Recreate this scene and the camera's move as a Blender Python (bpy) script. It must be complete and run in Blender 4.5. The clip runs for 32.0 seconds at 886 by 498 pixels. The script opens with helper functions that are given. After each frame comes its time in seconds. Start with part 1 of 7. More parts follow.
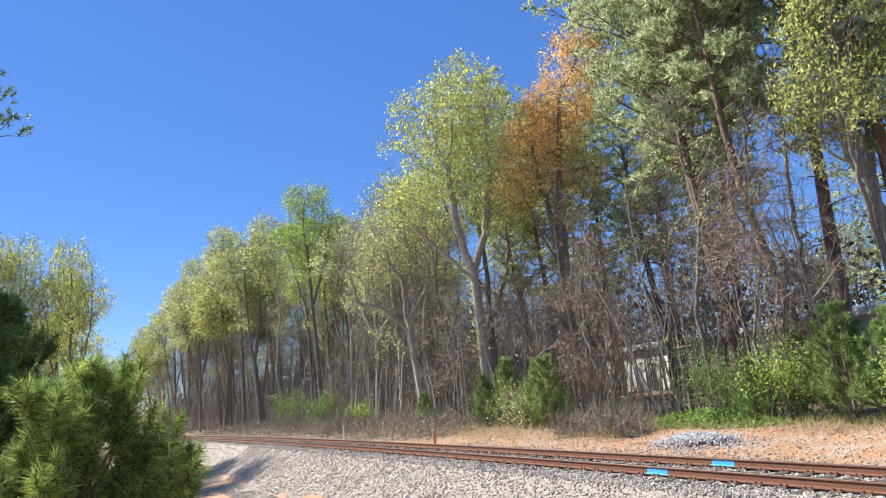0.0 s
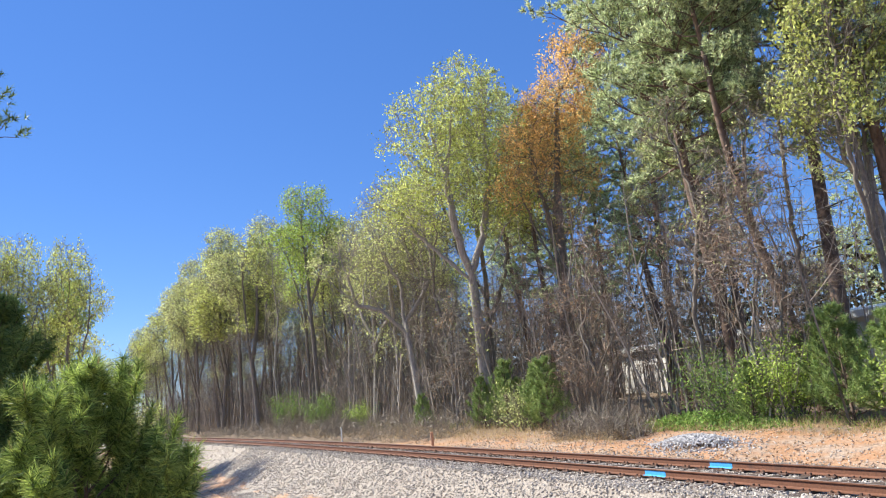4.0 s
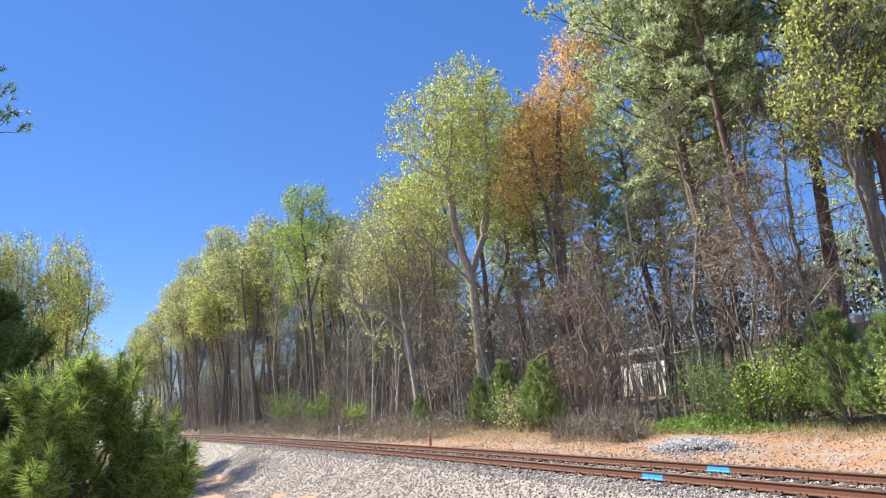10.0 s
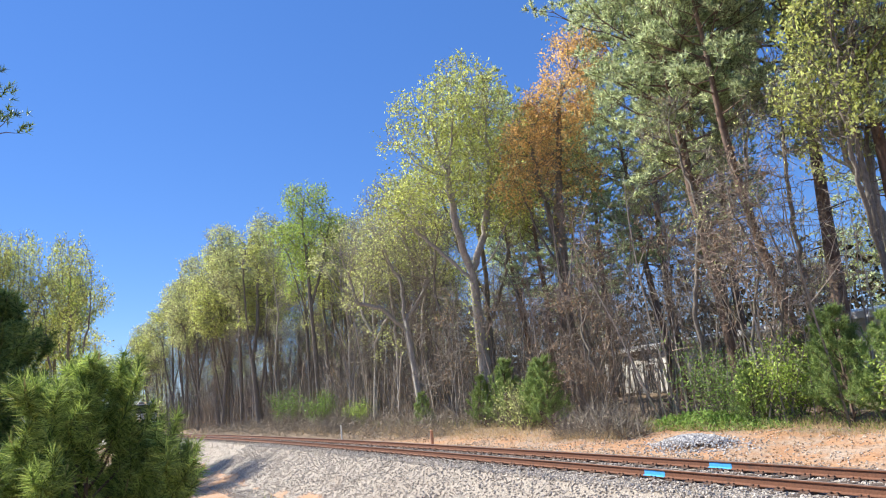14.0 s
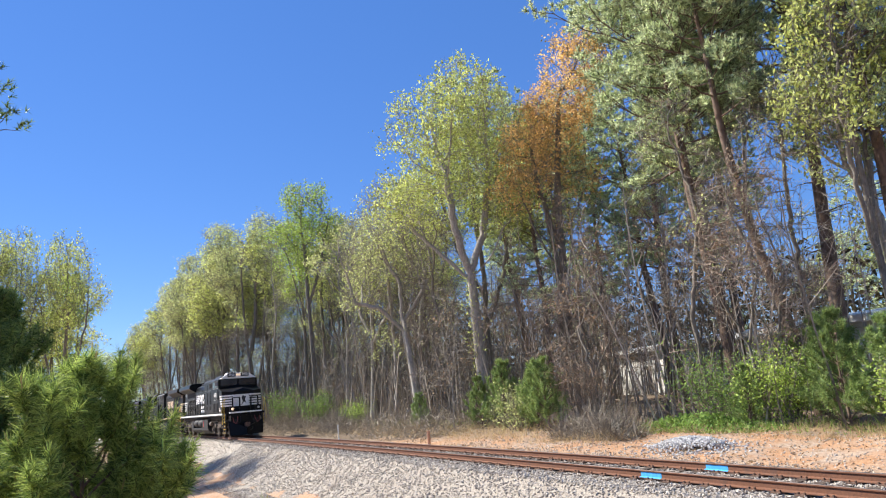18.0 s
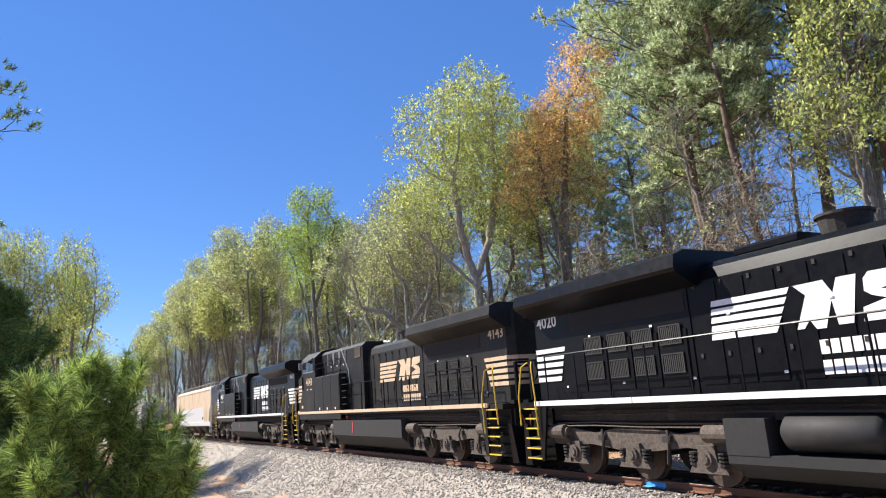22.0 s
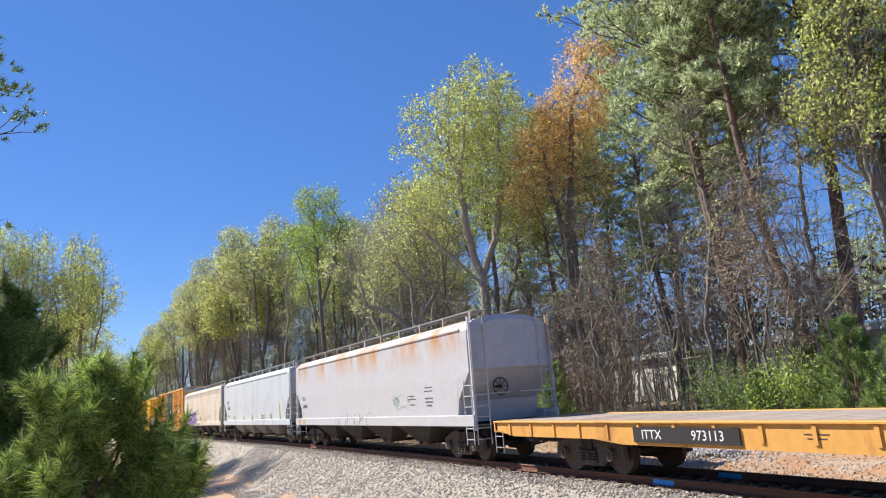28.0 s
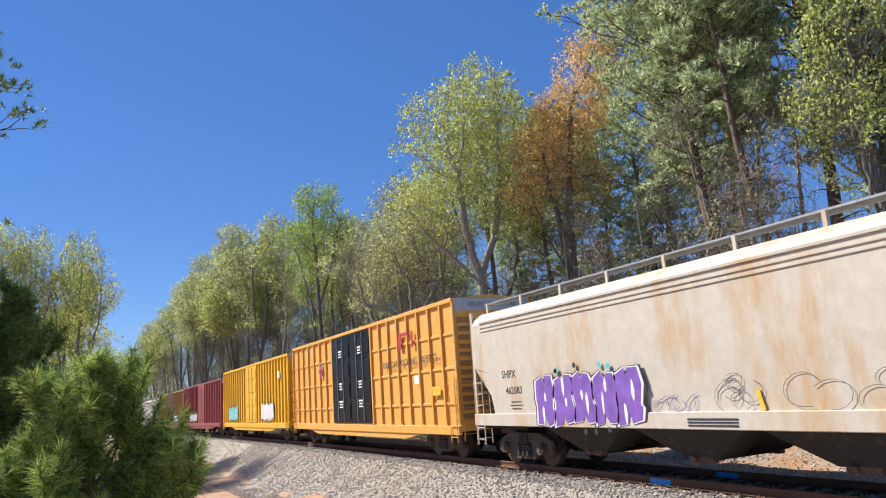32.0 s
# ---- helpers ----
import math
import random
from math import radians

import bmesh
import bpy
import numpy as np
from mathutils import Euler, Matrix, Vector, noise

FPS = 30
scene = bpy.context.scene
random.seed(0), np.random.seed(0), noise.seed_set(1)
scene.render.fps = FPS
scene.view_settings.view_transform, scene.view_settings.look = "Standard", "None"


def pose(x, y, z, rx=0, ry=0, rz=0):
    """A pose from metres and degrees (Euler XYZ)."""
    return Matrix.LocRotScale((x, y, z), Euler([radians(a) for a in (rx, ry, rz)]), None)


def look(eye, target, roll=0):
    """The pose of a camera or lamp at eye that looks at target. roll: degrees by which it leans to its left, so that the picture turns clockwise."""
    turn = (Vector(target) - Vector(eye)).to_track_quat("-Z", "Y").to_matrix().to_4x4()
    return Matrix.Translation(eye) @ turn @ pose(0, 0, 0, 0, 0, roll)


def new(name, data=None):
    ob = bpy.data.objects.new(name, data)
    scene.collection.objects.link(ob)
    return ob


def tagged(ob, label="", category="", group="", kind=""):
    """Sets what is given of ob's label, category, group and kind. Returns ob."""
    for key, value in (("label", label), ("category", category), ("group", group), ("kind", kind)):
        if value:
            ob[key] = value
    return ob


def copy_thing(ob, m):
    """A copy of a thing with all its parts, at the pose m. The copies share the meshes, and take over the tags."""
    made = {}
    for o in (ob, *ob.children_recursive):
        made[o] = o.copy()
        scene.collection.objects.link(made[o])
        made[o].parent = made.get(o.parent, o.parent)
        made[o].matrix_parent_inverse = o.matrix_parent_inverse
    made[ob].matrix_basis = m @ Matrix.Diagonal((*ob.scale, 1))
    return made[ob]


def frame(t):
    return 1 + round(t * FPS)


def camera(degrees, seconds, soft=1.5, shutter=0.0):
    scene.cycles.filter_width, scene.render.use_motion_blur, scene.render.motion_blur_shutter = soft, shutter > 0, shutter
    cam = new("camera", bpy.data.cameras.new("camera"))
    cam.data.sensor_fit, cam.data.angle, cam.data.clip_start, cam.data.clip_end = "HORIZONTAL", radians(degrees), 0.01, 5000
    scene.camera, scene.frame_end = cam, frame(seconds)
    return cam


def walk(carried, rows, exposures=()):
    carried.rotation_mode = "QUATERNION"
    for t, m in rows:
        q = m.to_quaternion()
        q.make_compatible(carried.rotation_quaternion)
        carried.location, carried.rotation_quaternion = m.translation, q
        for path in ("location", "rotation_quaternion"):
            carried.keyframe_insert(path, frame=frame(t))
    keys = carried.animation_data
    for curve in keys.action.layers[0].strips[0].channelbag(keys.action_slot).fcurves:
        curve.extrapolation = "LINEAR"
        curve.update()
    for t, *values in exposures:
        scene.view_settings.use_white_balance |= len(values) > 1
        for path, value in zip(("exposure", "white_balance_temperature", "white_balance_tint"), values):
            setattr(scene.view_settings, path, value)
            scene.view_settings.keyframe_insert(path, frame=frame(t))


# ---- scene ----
# the camera, held by hand on the bank beside the line
cam = camera(65.2, 32.0, soft=1.1)
EYE = (0.0, 0.0, 2.127)
TURNS = [
    (0, 101.115, 5.403, 62.577), (0.5, 101.044, 5.413, 62.49), (1, 101.009, 5.459, 62.405),
    (1.5, 101.04, 5.544, 62.282), (2, 101.116, 5.633, 62.303), (2.5, 101.177, 5.559, 62.378),
    (3, 101.241, 5.505, 62.305), (3.5, 101.268, 5.428, 62.373), (5.5, 101.199, 5.263, 62.456),
    (6, 101.176, 5.09, 62.443), (6.5, 101.108, 5.012, 62.49), (7, 101.073, 5.055, 62.44), (7.5, 101.118, 5.11, 62.362),
    (8, 101.175, 5.062, 62.285), (8.5, 101.119, 5.078, 62.292), (9, 101.155, 4.981, 62.365),
    (9.5, 101.175, 4.883, 62.349), (10, 101.268, 4.7, 62.281), (10.5, 101.315, 4.577, 62.228),
    (11, 101.35, 4.663, 62.171), (11.5, 101.391, 5.042, 62.126), (12, 101.38, 4.867, 62.123),
    (12.5, 101.309, 4.626, 62.258), (13, 101.176, 4.639, 62.375), (13.5, 101.123, 4.806, 62.364),
    (14, 101.126, 4.983, 62.417), (14.5, 101.155, 4.937, 62.367), (16.5, 101.17, 4.589, 62.365),
    (17, 101.138, 4.592, 62.288), (17.5, 101.078, 4.703, 62.215), (18, 101.147, 4.602, 62.201),
    (18.5, 101.255, 4.413, 62.224), (19, 101.22, 4.312, 62.233), (19.5, 101.143, 4.261, 62.253),
    (20, 101.196, 4.161, 62.288), (20.5, 101.329, 4.026, 62.346), (21, 101.484, 3.945, 62.454),
    (21.5, 101.617, 3.862, 62.522), (22, 101.626, 3.777, 62.565), (22.5, 101.61, 3.737, 62.616),
    (23, 101.623, 3.742, 62.735), (23.5, 101.674, 3.821, 62.872), (24, 101.676, 3.862, 62.953),
    (24.5, 101.602, 3.676, 62.992), (25, 101.539, 3.527, 63.048), (25.5, 101.614, 3.652, 63.114),
    (27.5, 101.56, 3.887, 63.093), (28, 101.551, 4, 63.11), (28.5, 101.606, 4.014, 63.182),
    (29, 101.629, 3.997, 63.226), (29.5, 101.558, 3.997, 63.227), (30, 101.468, 3.95, 63.263),
    (30.5, 101.45, 3.771, 63.173), (31, 101.386, 3.631, 63.08), (31.5, 101.4, 3.665, 62.972),
    (32, 101.412, 3.762, 62.95),
]
walk(cam, [(t, pose(*EYE, a, b, c)) for t, a, b, c in TURNS],
     exposures=[(0.0, 0.95), (21.0, 0.95), (25.0, 0.87), (28.0, 0.76), (30.0, 0.60), (32.0, 0.62)])

# ---- light: clear midday sky, sun behind the camera to its left ----
SUN_AZ = math.atan2(-0.57, -0.82)          # where the sun stands, in plan, from +x
SUN_EL = radians(43)
world = bpy.data.worlds.new("sky")
scene.world = world
world.use_nodes = True
wn, wl = world.node_tree.nodes, world.node_tree.links
sky = wn.new("ShaderNodeTexSky")
sky.sky_type = "NISHITA"
sky.sun_disc = False
sky.sun_elevation = SUN_EL
sky.sun_rotation = math.pi / 2 - SUN_AZ
sky.air_density, sky.dust_density, sky.ozone_density = 1.0, 0.0, 6.0
sky.altitude = 300
hue = wn.new("ShaderNodeHueSaturation")
hue.inputs["Saturation"].default_value = 1.13
hue.inputs["Hue"].default_value = 0.510
hue.inputs["Value"].default_value = 1.06
wl.new(sky.outputs[0], hue.inputs["Color"])
even = wn.new("ShaderNodeMix")                    # a flat blue mixed in evens out the sky's gradient
even.data_type = "RGBA"
even.inputs[0].default_value = 0.4
even.inputs[7].default_value = (0.74, 2.2, 6.3, 1)
wl.new(hue.outputs[0], even.inputs[6])
wl.new(even.outputs[2], wn["Background"].inputs[0])
wn["Background"].inputs[1].default_value = 0.075
sun_data = bpy.data.lights.new("sun", "SUN")
sun_data.energy, sun_data.angle, sun_data.color = 5.2, radians(0.55), (1.0, 0.94, 0.85)
sun = new("sun", sun_data)
sun_way = Vector((math.cos(SUN_AZ) * math.cos(SUN_EL), math.sin(SUN_AZ) * math.cos(SUN_EL), math.sin(SUN_EL)))
sun.matrix_world = look(sun_way * 60, (0, 0, 0))


# ---- materials ----
def nodes_of(name):
    m = bpy.data.materials.new(name)
    m.use_nodes = True
    n, l = m.node_tree.nodes, m.node_tree.links
    return m, n, l, n["Principled BSDF"]


def noise_node(n, l, scale, detail=4, rough=0.6, stretch=None, space="Object"):
    tc = n.new("ShaderNodeTexCoord")
    t = n.new("ShaderNodeTexNoise")
    t.inputs["Scale"].default_value, t.inputs["Detail"].default_value, t.inputs["Roughness"].default_value = scale, detail, rough
    mp = n.new("ShaderNodeMapping")
    if stretch:
        mp.inputs["Scale"].default_value = stretch
    l.new(tc.outputs[space], mp.inputs[0])
    l.new(mp.outputs[0], t.inputs["Vector"])
    return t


def ramp_node(n, l, source, stops):
    r = n.new("ShaderNodeValToRGB")
    e = r.color_ramp.elements
    while len(e) < len(stops):
        e.new(0.5)
    for el, (p, c) in zip(e, stops):
        el.position, el.color = p, (*c, 1)
    l.new(source, r.inputs[0])
    return r


def mix_node(n, l, fac, a, b, blend="MIX"):
    m = n.new("ShaderNodeMix")
    m.data_type, m.blend_type = "RGBA", blend
    for sock, v in ((m.inputs[0], fac), (m.inputs[6], a), (m.inputs[7], b)):
        if isinstance(v, (int, float)):
            sock.default_value = v
        elif isinstance(v, tuple):
            sock.default_value = (*v, 1)
        else:
            l.new(v, sock)
    return m.outputs[2]


def scaled(c, k):
    return tuple(min(1.0, max(0.0, v * k)) for v in c)


def surface(name, base, rough=0.7, metal=0.0, grain=30.0, vary=0.18, bump=0.15, stain=None, stain_scale=1.5, stain_at=0.55,
            stretch=None, stain_stretch=None, island=0.0, thing=0.0, spec=0.4, stain_z=None):
    """A worn surface: base colour with grain, a larger stain, roughness and bump; island and thing vary its brightness by piece."""
    m, n, l, b = nodes_of(name)
    g = noise_node(n, l, grain, 5, 0.65, stretch)
    col = ramp_node(n, l, g.outputs[0], [(0.3, scaled(base, 1 - vary)), (0.7, scaled(base, 1 + vary))]).outputs[0]
    if stain:
        s = noise_node(n, l, stain_scale, 6, 0.7, stain_stretch)
        f = ramp_node(n, l, s.outputs[0], [(stain_at, (0, 0, 0)), (stain_at + 0.18, (1, 1, 1))]).outputs[0]
        if stain_z:                               # rust that runs down from a height
            co, sep, zr, mu = n.new("ShaderNodeTexCoord"), n.new("ShaderNodeSeparateXYZ"), n.new("ShaderNodeMapRange"), n.new("ShaderNodeMath")
            l.new(co.outputs["Object"], sep.inputs[0])
            l.new(sep.outputs[2], zr.inputs[0])
            zr.inputs[1].default_value, zr.inputs[2].default_value, zr.inputs[3].default_value, zr.inputs[4].default_value = stain_z[0], stain_z[1], 0.06, 1.0
            mu.operation = "MULTIPLY"
            l.new(f, mu.inputs[0])
            l.new(zr.outputs[0], mu.inputs[1])
            f = mu.outputs[0]
        col = mix_node(n, l, f, col, stain)
    for amount, kind in ((island, "i"), (thing, "o")):
        if amount:
            if kind == "i":
                rnd = n.new("ShaderNodeNewGeometry").outputs["Random Per Island"]
            else:
                rnd = n.new("ShaderNodeObjectInfo").outputs["Random"]
            r = ramp_node(n, l, rnd, [(0.0, (1 - amount,) * 3), (1.0, (1.0,) * 3)]).outputs[0]
            col = mix_node(n, l, 1.0, col, r, "MULTIPLY")
    l.new(col, b.inputs["Base Color"])
    rr = n.new("ShaderNodeMapRange")
    rr.inputs[3].default_value, rr.inputs[4].default_value = max(0, rough - 0.12), min(1, rough + 0.12)
    l.new(g.outputs[0], rr.inputs[0])
    l.new(rr.outputs[0], b.inputs["Roughness"])
    b.inputs["Metallic"].default_value = metal
    b.inputs["Specular IOR Level"].default_value = spec
    if bump:
        bp = n.new("ShaderNodeBump")
        bp.inputs["Strength"].default_value, bp.inputs["Distance"].default_value = bump, 0.02
        l.new(g.outputs[0], bp.inputs["Height"])
        l.new(bp.outputs[0], b.inputs["Normal"])
    return m


def foliage(name, dark, light, through_light=0.35, rough=0.6, mid=None):
    """Leaves or needles: colour from leaf to leaf, and light that shines through."""
    m, n, l, b = nodes_of(name)
    rnd = n.new("ShaderNodeNewGeometry").outputs["Random Per Island"]
    big = noise_node(n, l, 0.45, 3, 0.6)
    c1 = ramp_node(n, l, rnd, [(0.0, dark), (0.55, mid or tuple((a + c) / 2 for a, c in zip(dark, light))), (1.0, light)]).outputs[0]
    tone = ramp_node(n, l, big.outputs[0], [(0.3, (0.75, 0.75, 0.75)), (0.7, (1.0, 1.0, 1.0))]).outputs[0]
    col = mix_node(n, l, 1.0, c1, tone, "MULTIPLY")
    l.new(col, b.inputs["Base Color"])
    b.inputs["Roughness"].default_value = rough
    b.inputs["Specular IOR Level"].default_value = 0.12
    tr = n.new("ShaderNodeBsdfTranslucent")
    l.new(mix_node(n, l, 1.0, col, (through_light * 2,) * 3, "MULTIPLY"), tr.inputs[0])
    mx = n.new("ShaderNodeAddShader")
    l.new(b.outputs[0], mx.inputs[0])
    l.new(tr.outputs[0], mx.inputs[1])
    l.new(mx.outputs[0], n["Material Output"].inputs[0])
    return m


def plain(name, base, rough=0.5, metal=0.0, glow=0.0):
    m, n, l, b = nodes_of(name)
    b.inputs["Base Color"].default_value = (*base, 1)
    b.inputs["Roughness"].default_value, b.inputs["Metallic"].default_value = rough, metal
    if glow:
        b.inputs["Emission Color"].default_value = (*base, 1)
        b.inputs["Emission Strength"].default_value = glow
    return m


M_BARK = surface("bark", (0.18, 0.16, 0.13), 0.9, grain=14, vary=0.45, bump=0.6, stretch=(1, 1, 0.25), stain=(0.25, 0.22, 0.18), stain_scale=0.8)
M_BARK_PALE = surface("pale_bark", (0.33, 0.305, 0.265), 0.9, grain=12, vary=0.4, bump=0.5, stretch=(1, 1, 0.3), stain=(0.13, 0.105, 0.085), stain_scale=1.2)
M_BARK_PINE = surface("pine_bark", (0.15, 0.105, 0.08), 0.95, grain=9, vary=0.5, bump=0.8, stretch=(1, 1, 0.35), stain=(0.2, 0.13, 0.09), stain_scale=1.1)
M_TWIG = surface("twig", (0.40, 0.345, 0.27), 0.9, grain=6, vary=0.3, bump=0, island=0.6)
M_TWIG_RED = surface("russet_twig", (0.38, 0.285, 0.21), 0.9, grain=6, vary=0.3, bump=0, island=0.45)
M_LEAF_SPRING = foliage("spring_leaf", (0.15, 0.175, 0.045), (0.50, 0.54, 0.18), 0.42)
M_LEAF_GREEN = foliage("fresh_leaf", (0.13, 0.20, 0.035), (0.40, 0.50, 0.12), 0.35)
M_LEAF_BUD = foliage("bud_leaf", (0.16, 0.185, 0.065), (0.48, 0.51, 0.23), 0.42)
M_LEAF_ORANGE = foliage("rust_leaf", (0.30, 0.19, 0.07), (0.70, 0.48, 0.20), 0.4)
M_LEAF_IVY = foliage("ivy_leaf", (0.08, 0.14, 0.035), (0.25, 0.36, 0.09), 0.3)
M_NEEDLE = foliage("pine_needle", (0.082, 0.112, 0.058), (0.54, 0.60, 0.36), 0.44, 0.5)
# deep green, darkened further to carry the shade on the left pine
M_NEEDLE_DEEP_SHADED = foliage("deep_green_shaded_needle", (0.03, 0.065, 0.018), (0.24, 0.34, 0.10), 0.22, 0.5)
M_NEEDLE_YOUNG = foliage("young_pine_needle", (0.09, 0.15, 0.045), (0.32, 0.40, 0.14), 0.3, 0.45)
M_NEEDLE_NEAR = foliage("near_pine_needle", (0.034, 0.072, 0.015), (0.44, 0.54, 0.14), 0.28, 0.5)
M_CANDLE = foliage("pine_candle", (0.36, 0.30, 0.12), (0.5, 0.42, 0.2), 0.2)
M_LEAF_DRY = foliage("dry_leaf", (0.20, 0.13, 0.075), (0.42, 0.30, 0.19), 0.25)
M_GRASS_DRY = foliage("dry_grass", (0.26, 0.19, 0.10), (0.48, 0.38, 0.22), 0.3)
M_GRASS = foliage("weed", (0.09, 0.15, 0.03), (0.26, 0.34, 0.08), 0.3)

M_BALLAST = surface("ballast", (0.33, 0.29, 0.24), 0.95, grain=26, vary=0.6, bump=1.0, stain=(0.27, 0.225, 0.18), stain_scale=0.7, stain_at=0.52)
M_STONE = surface("ballast_stone", (0.60, 0.535, 0.455), 0.92, grain=18, vary=0.2, bump=0.4, island=0.62)
M_STONE_GREY = surface("grey_stone", (0.58, 0.57, 0.56), 0.92, grain=18, vary=0.25, bump=0.4, island=0.5)
M_RAIL = surface("rusty_rail", (0.17, 0.075, 0.042), 0.75, grain=22, vary=0.3, bump=0.15, stain=(0.1, 0.06, 0.045), stain_scale=3)
M_RAIL_TOP = surface("rail_head", (0.11, 0.085, 0.08), 0.38, 0.6, grain=40, vary=0.2, bump=0.03, stretch=(0.1, 1, 1))
M_TIE = surface("creosote_timber", (0.105, 0.078, 0.062), 0.9, grain=20, vary=0.45, bump=0.6, stretch=(0.6, 0.06, 1), stain=(0.2, 0.165, 0.135), stain_scale=3, thing=0.4)
M_BLUE = surface("blue_marking_paint", (0.07, 0.36, 0.72), 0.6, grain=18, vary=0.15, bump=0.1)
M_STEEL_RUST = surface("rusty_steel", (0.14, 0.085, 0.06), 0.85, grain=25, vary=0.4, bump=0.3)


def ground_material():
    """Orange clay with dry leaves and pale gravel, going over to brown leaf litter among the trees."""
    m, n, l, b = nodes_of("clay_ground")
    fine = noise_node(n, l, 9, 8, 0.75)
    mid = noise_node(n, l, 0.9, 6, 0.65)
    clay = ramp_node(n, l, fine.outputs[0], [(0.25, (0.20, 0.10, 0.05)), (0.5, (0.41, 0.225, 0.115)), (0.75, (0.54, 0.36, 0.22))]).outputs[0]
    pebbly = ramp_node(n, l, fine.outputs[0], [(0.3, (0.22, 0.15, 0.10)), (0.6, (0.46, 0.35, 0.26)), (0.78, (0.62, 0.54, 0.46))]).outputs[0]
    col = mix_node(n, l, ramp_node(n, l, mid.outputs[0], [(0.42, (0, 0, 0)), (0.62, (1, 1, 1))]).outputs[0], clay, pebbly)
    litter = ramp_node(n, l, fine.outputs[0], [(0.3, (0.11, 0.08, 0.05)), (0.7, (0.30, 0.22, 0.145))]).outputs[0]
    tc = n.new("ShaderNodeTexCoord")
    sep = n.new("ShaderNodeSeparateXYZ")
    l.new(tc.outputs["Object"], sep.inputs[0])
    wob = n.new("ShaderNodeMath")
    wob.operation = "MULTIPLY_ADD"
    l.new(mid.outputs[0], wob.inputs[0])
    wob.inputs[1].default_value = 4.0
    l.new(sep.outputs["Y"], wob.inputs[2])
    zone = n.new("ShaderNodeMapRange")
    zone.inputs[1].default_value, zone.inputs[2].default_value = 21.0, 23.5
    shift = n.new("ShaderNodeMapRange")           # the litter comes down to the line farther along
    shift.inputs[1].default_value, shift.inputs[2].default_value, shift.inputs[3].default_value, shift.inputs[4].default_value = -20.0, -48.0, 0.0, 7.0
    l.new(sep.outputs["X"], shift.inputs[0])
    down = n.new("ShaderNodeMath")
    l.new(wob.outputs[0], down.inputs[0])
    l.new(shift.outputs[0], down.inputs[1])
    l.new(down.outputs[0], zone.inputs[0])
    col = mix_node(n, l, zone.outputs[0], col, litter)
    l.new(col, b.inputs["Base Color"])
    b.inputs["Roughness"].default_value = 0.95
    bp = n.new("ShaderNodeBump")
    bp.inputs["Strength"].default_value, bp.inputs["Distance"].default_value = 0.8, 0.05
    l.new(fine.outputs[0], bp.inputs["Height"])
    l.new(bp.outputs[0], b.inputs["Normal"])
    return m


M_GROUND = ground_material()


# ---- mesh tools ----
class Shape:
    """Collects vertices and faces for one mesh."""

    def __init__(self):
        self.v, self.f = [], []

    def add(self, verts, faces):
        k = len(self.v)
        self.v.extend(verts)
        self.f.extend([tuple(i + k for i in f) for f in faces])

    def tube(self, pts, radii, sides=6, cap=False):
        k = len(self.v)
        n = len(pts)
        for i, (p, r) in enumerate(zip(pts, radii)):
            d = (pts[min(i + 1, n - 1)] - pts[max(i - 1, 0)]).normalized()
            a = d.cross(Vector((0.31, 0.86, 0.41)) if abs(d.y) < 0.9 else Vector((1, 0, 0))).normalized()
            c = d.cross(a)
            for j in range(sides):
                t = 2 * math.pi * j / sides
                self.v.append(p + (a * math.cos(t) + c * math.sin(t)) * r)
        for i in range(n - 1):
            for j in range(sides):
                q = k + i * sides
                self.f.append((q + j, q + (j + 1) % sides, q + sides + (j + 1) % sides, q + sides + j))
        if cap:
            self.f.append(tuple(k + j for j in range(sides))[::-1])
            self.f.append(tuple(k + (n - 1) * sides + j for j in range(sides)))

    def box(self, x0, x1, y0, y1, z0, z1, bevel=0.0):
        """A box; with a bevel its four edges along x are cut."""
        if bevel <= 0:
            self.add([Vector(p) for p in ((x0, y0, z0), (x1, y0, z0), (x1, y1, z0), (x0, y1, z0), (x0, y0, z1), (x1, y0, z1), (x1, y1, z1), (x0, y1, z1))],
                     [(0, 3, 2, 1), (4, 5, 6, 7), (0, 1, 5, 4), (1, 2, 6, 5), (2, 3, 7, 6), (3, 0, 4, 7)])
            return
        b = bevel
        ring = [(y0 + b, z0), (y1 - b, z0), (y1, z0 + b), (y1, z1 - b), (y1 - b, z1), (y0 + b, z1), (y0, z1 - b), (y0, z0 + b)]
        self.prism_x(ring, x0, x1)

    def prism_x(self, ring, x0, x1):
        """A closed outline in (y, z), drawn out along x."""
        n = len(ring)
        self.add([Vector((x0, y, z)) for y, z in ring] + [Vector((x1, y, z)) for y, z in ring],
                 [(i, (i + 1) % n, n + (i + 1) % n, n + i)[::-1] for i in range(n)] + [tuple(range(n)), tuple(range(2 * n - 1, n - 1, -1))])

    def prism_y(self, ring, y0, y1):
        """A closed outline in (x, z), drawn out along y."""
        n = len(ring)
        self.add([Vector((x, y0, z)) for x, z in ring] + [Vector((x, y1, z)) for x, z in ring],
                 [(i, (i + 1) % n, n + (i + 1) % n, n + i) for i in range(n)] + [tuple(range(n - 1, -1, -1)), tuple(range(n, 2 * n))])

    def cyl(self, a, b, r, sides=12, r2=None):
        self.tube([Vector(a), Vector(b)], [r, r if r2 is None else r2], sides, True)

    def rod(self, pts, r, sides=5):
        self.tube([Vector(p) for p in pts], [r] * len(pts), sides, True)

    def mesh(self, name, mat, smooth=False):
        me = bpy.data.meshes.new(name)
        me.from_pydata([tuple(p) for p in self.v], [], self.f)
        me.materials.append(mat)
        if smooth:
            me.polygons.foreach_set("use_smooth", [True] * len(me.polygons))
        me.update()
        return me


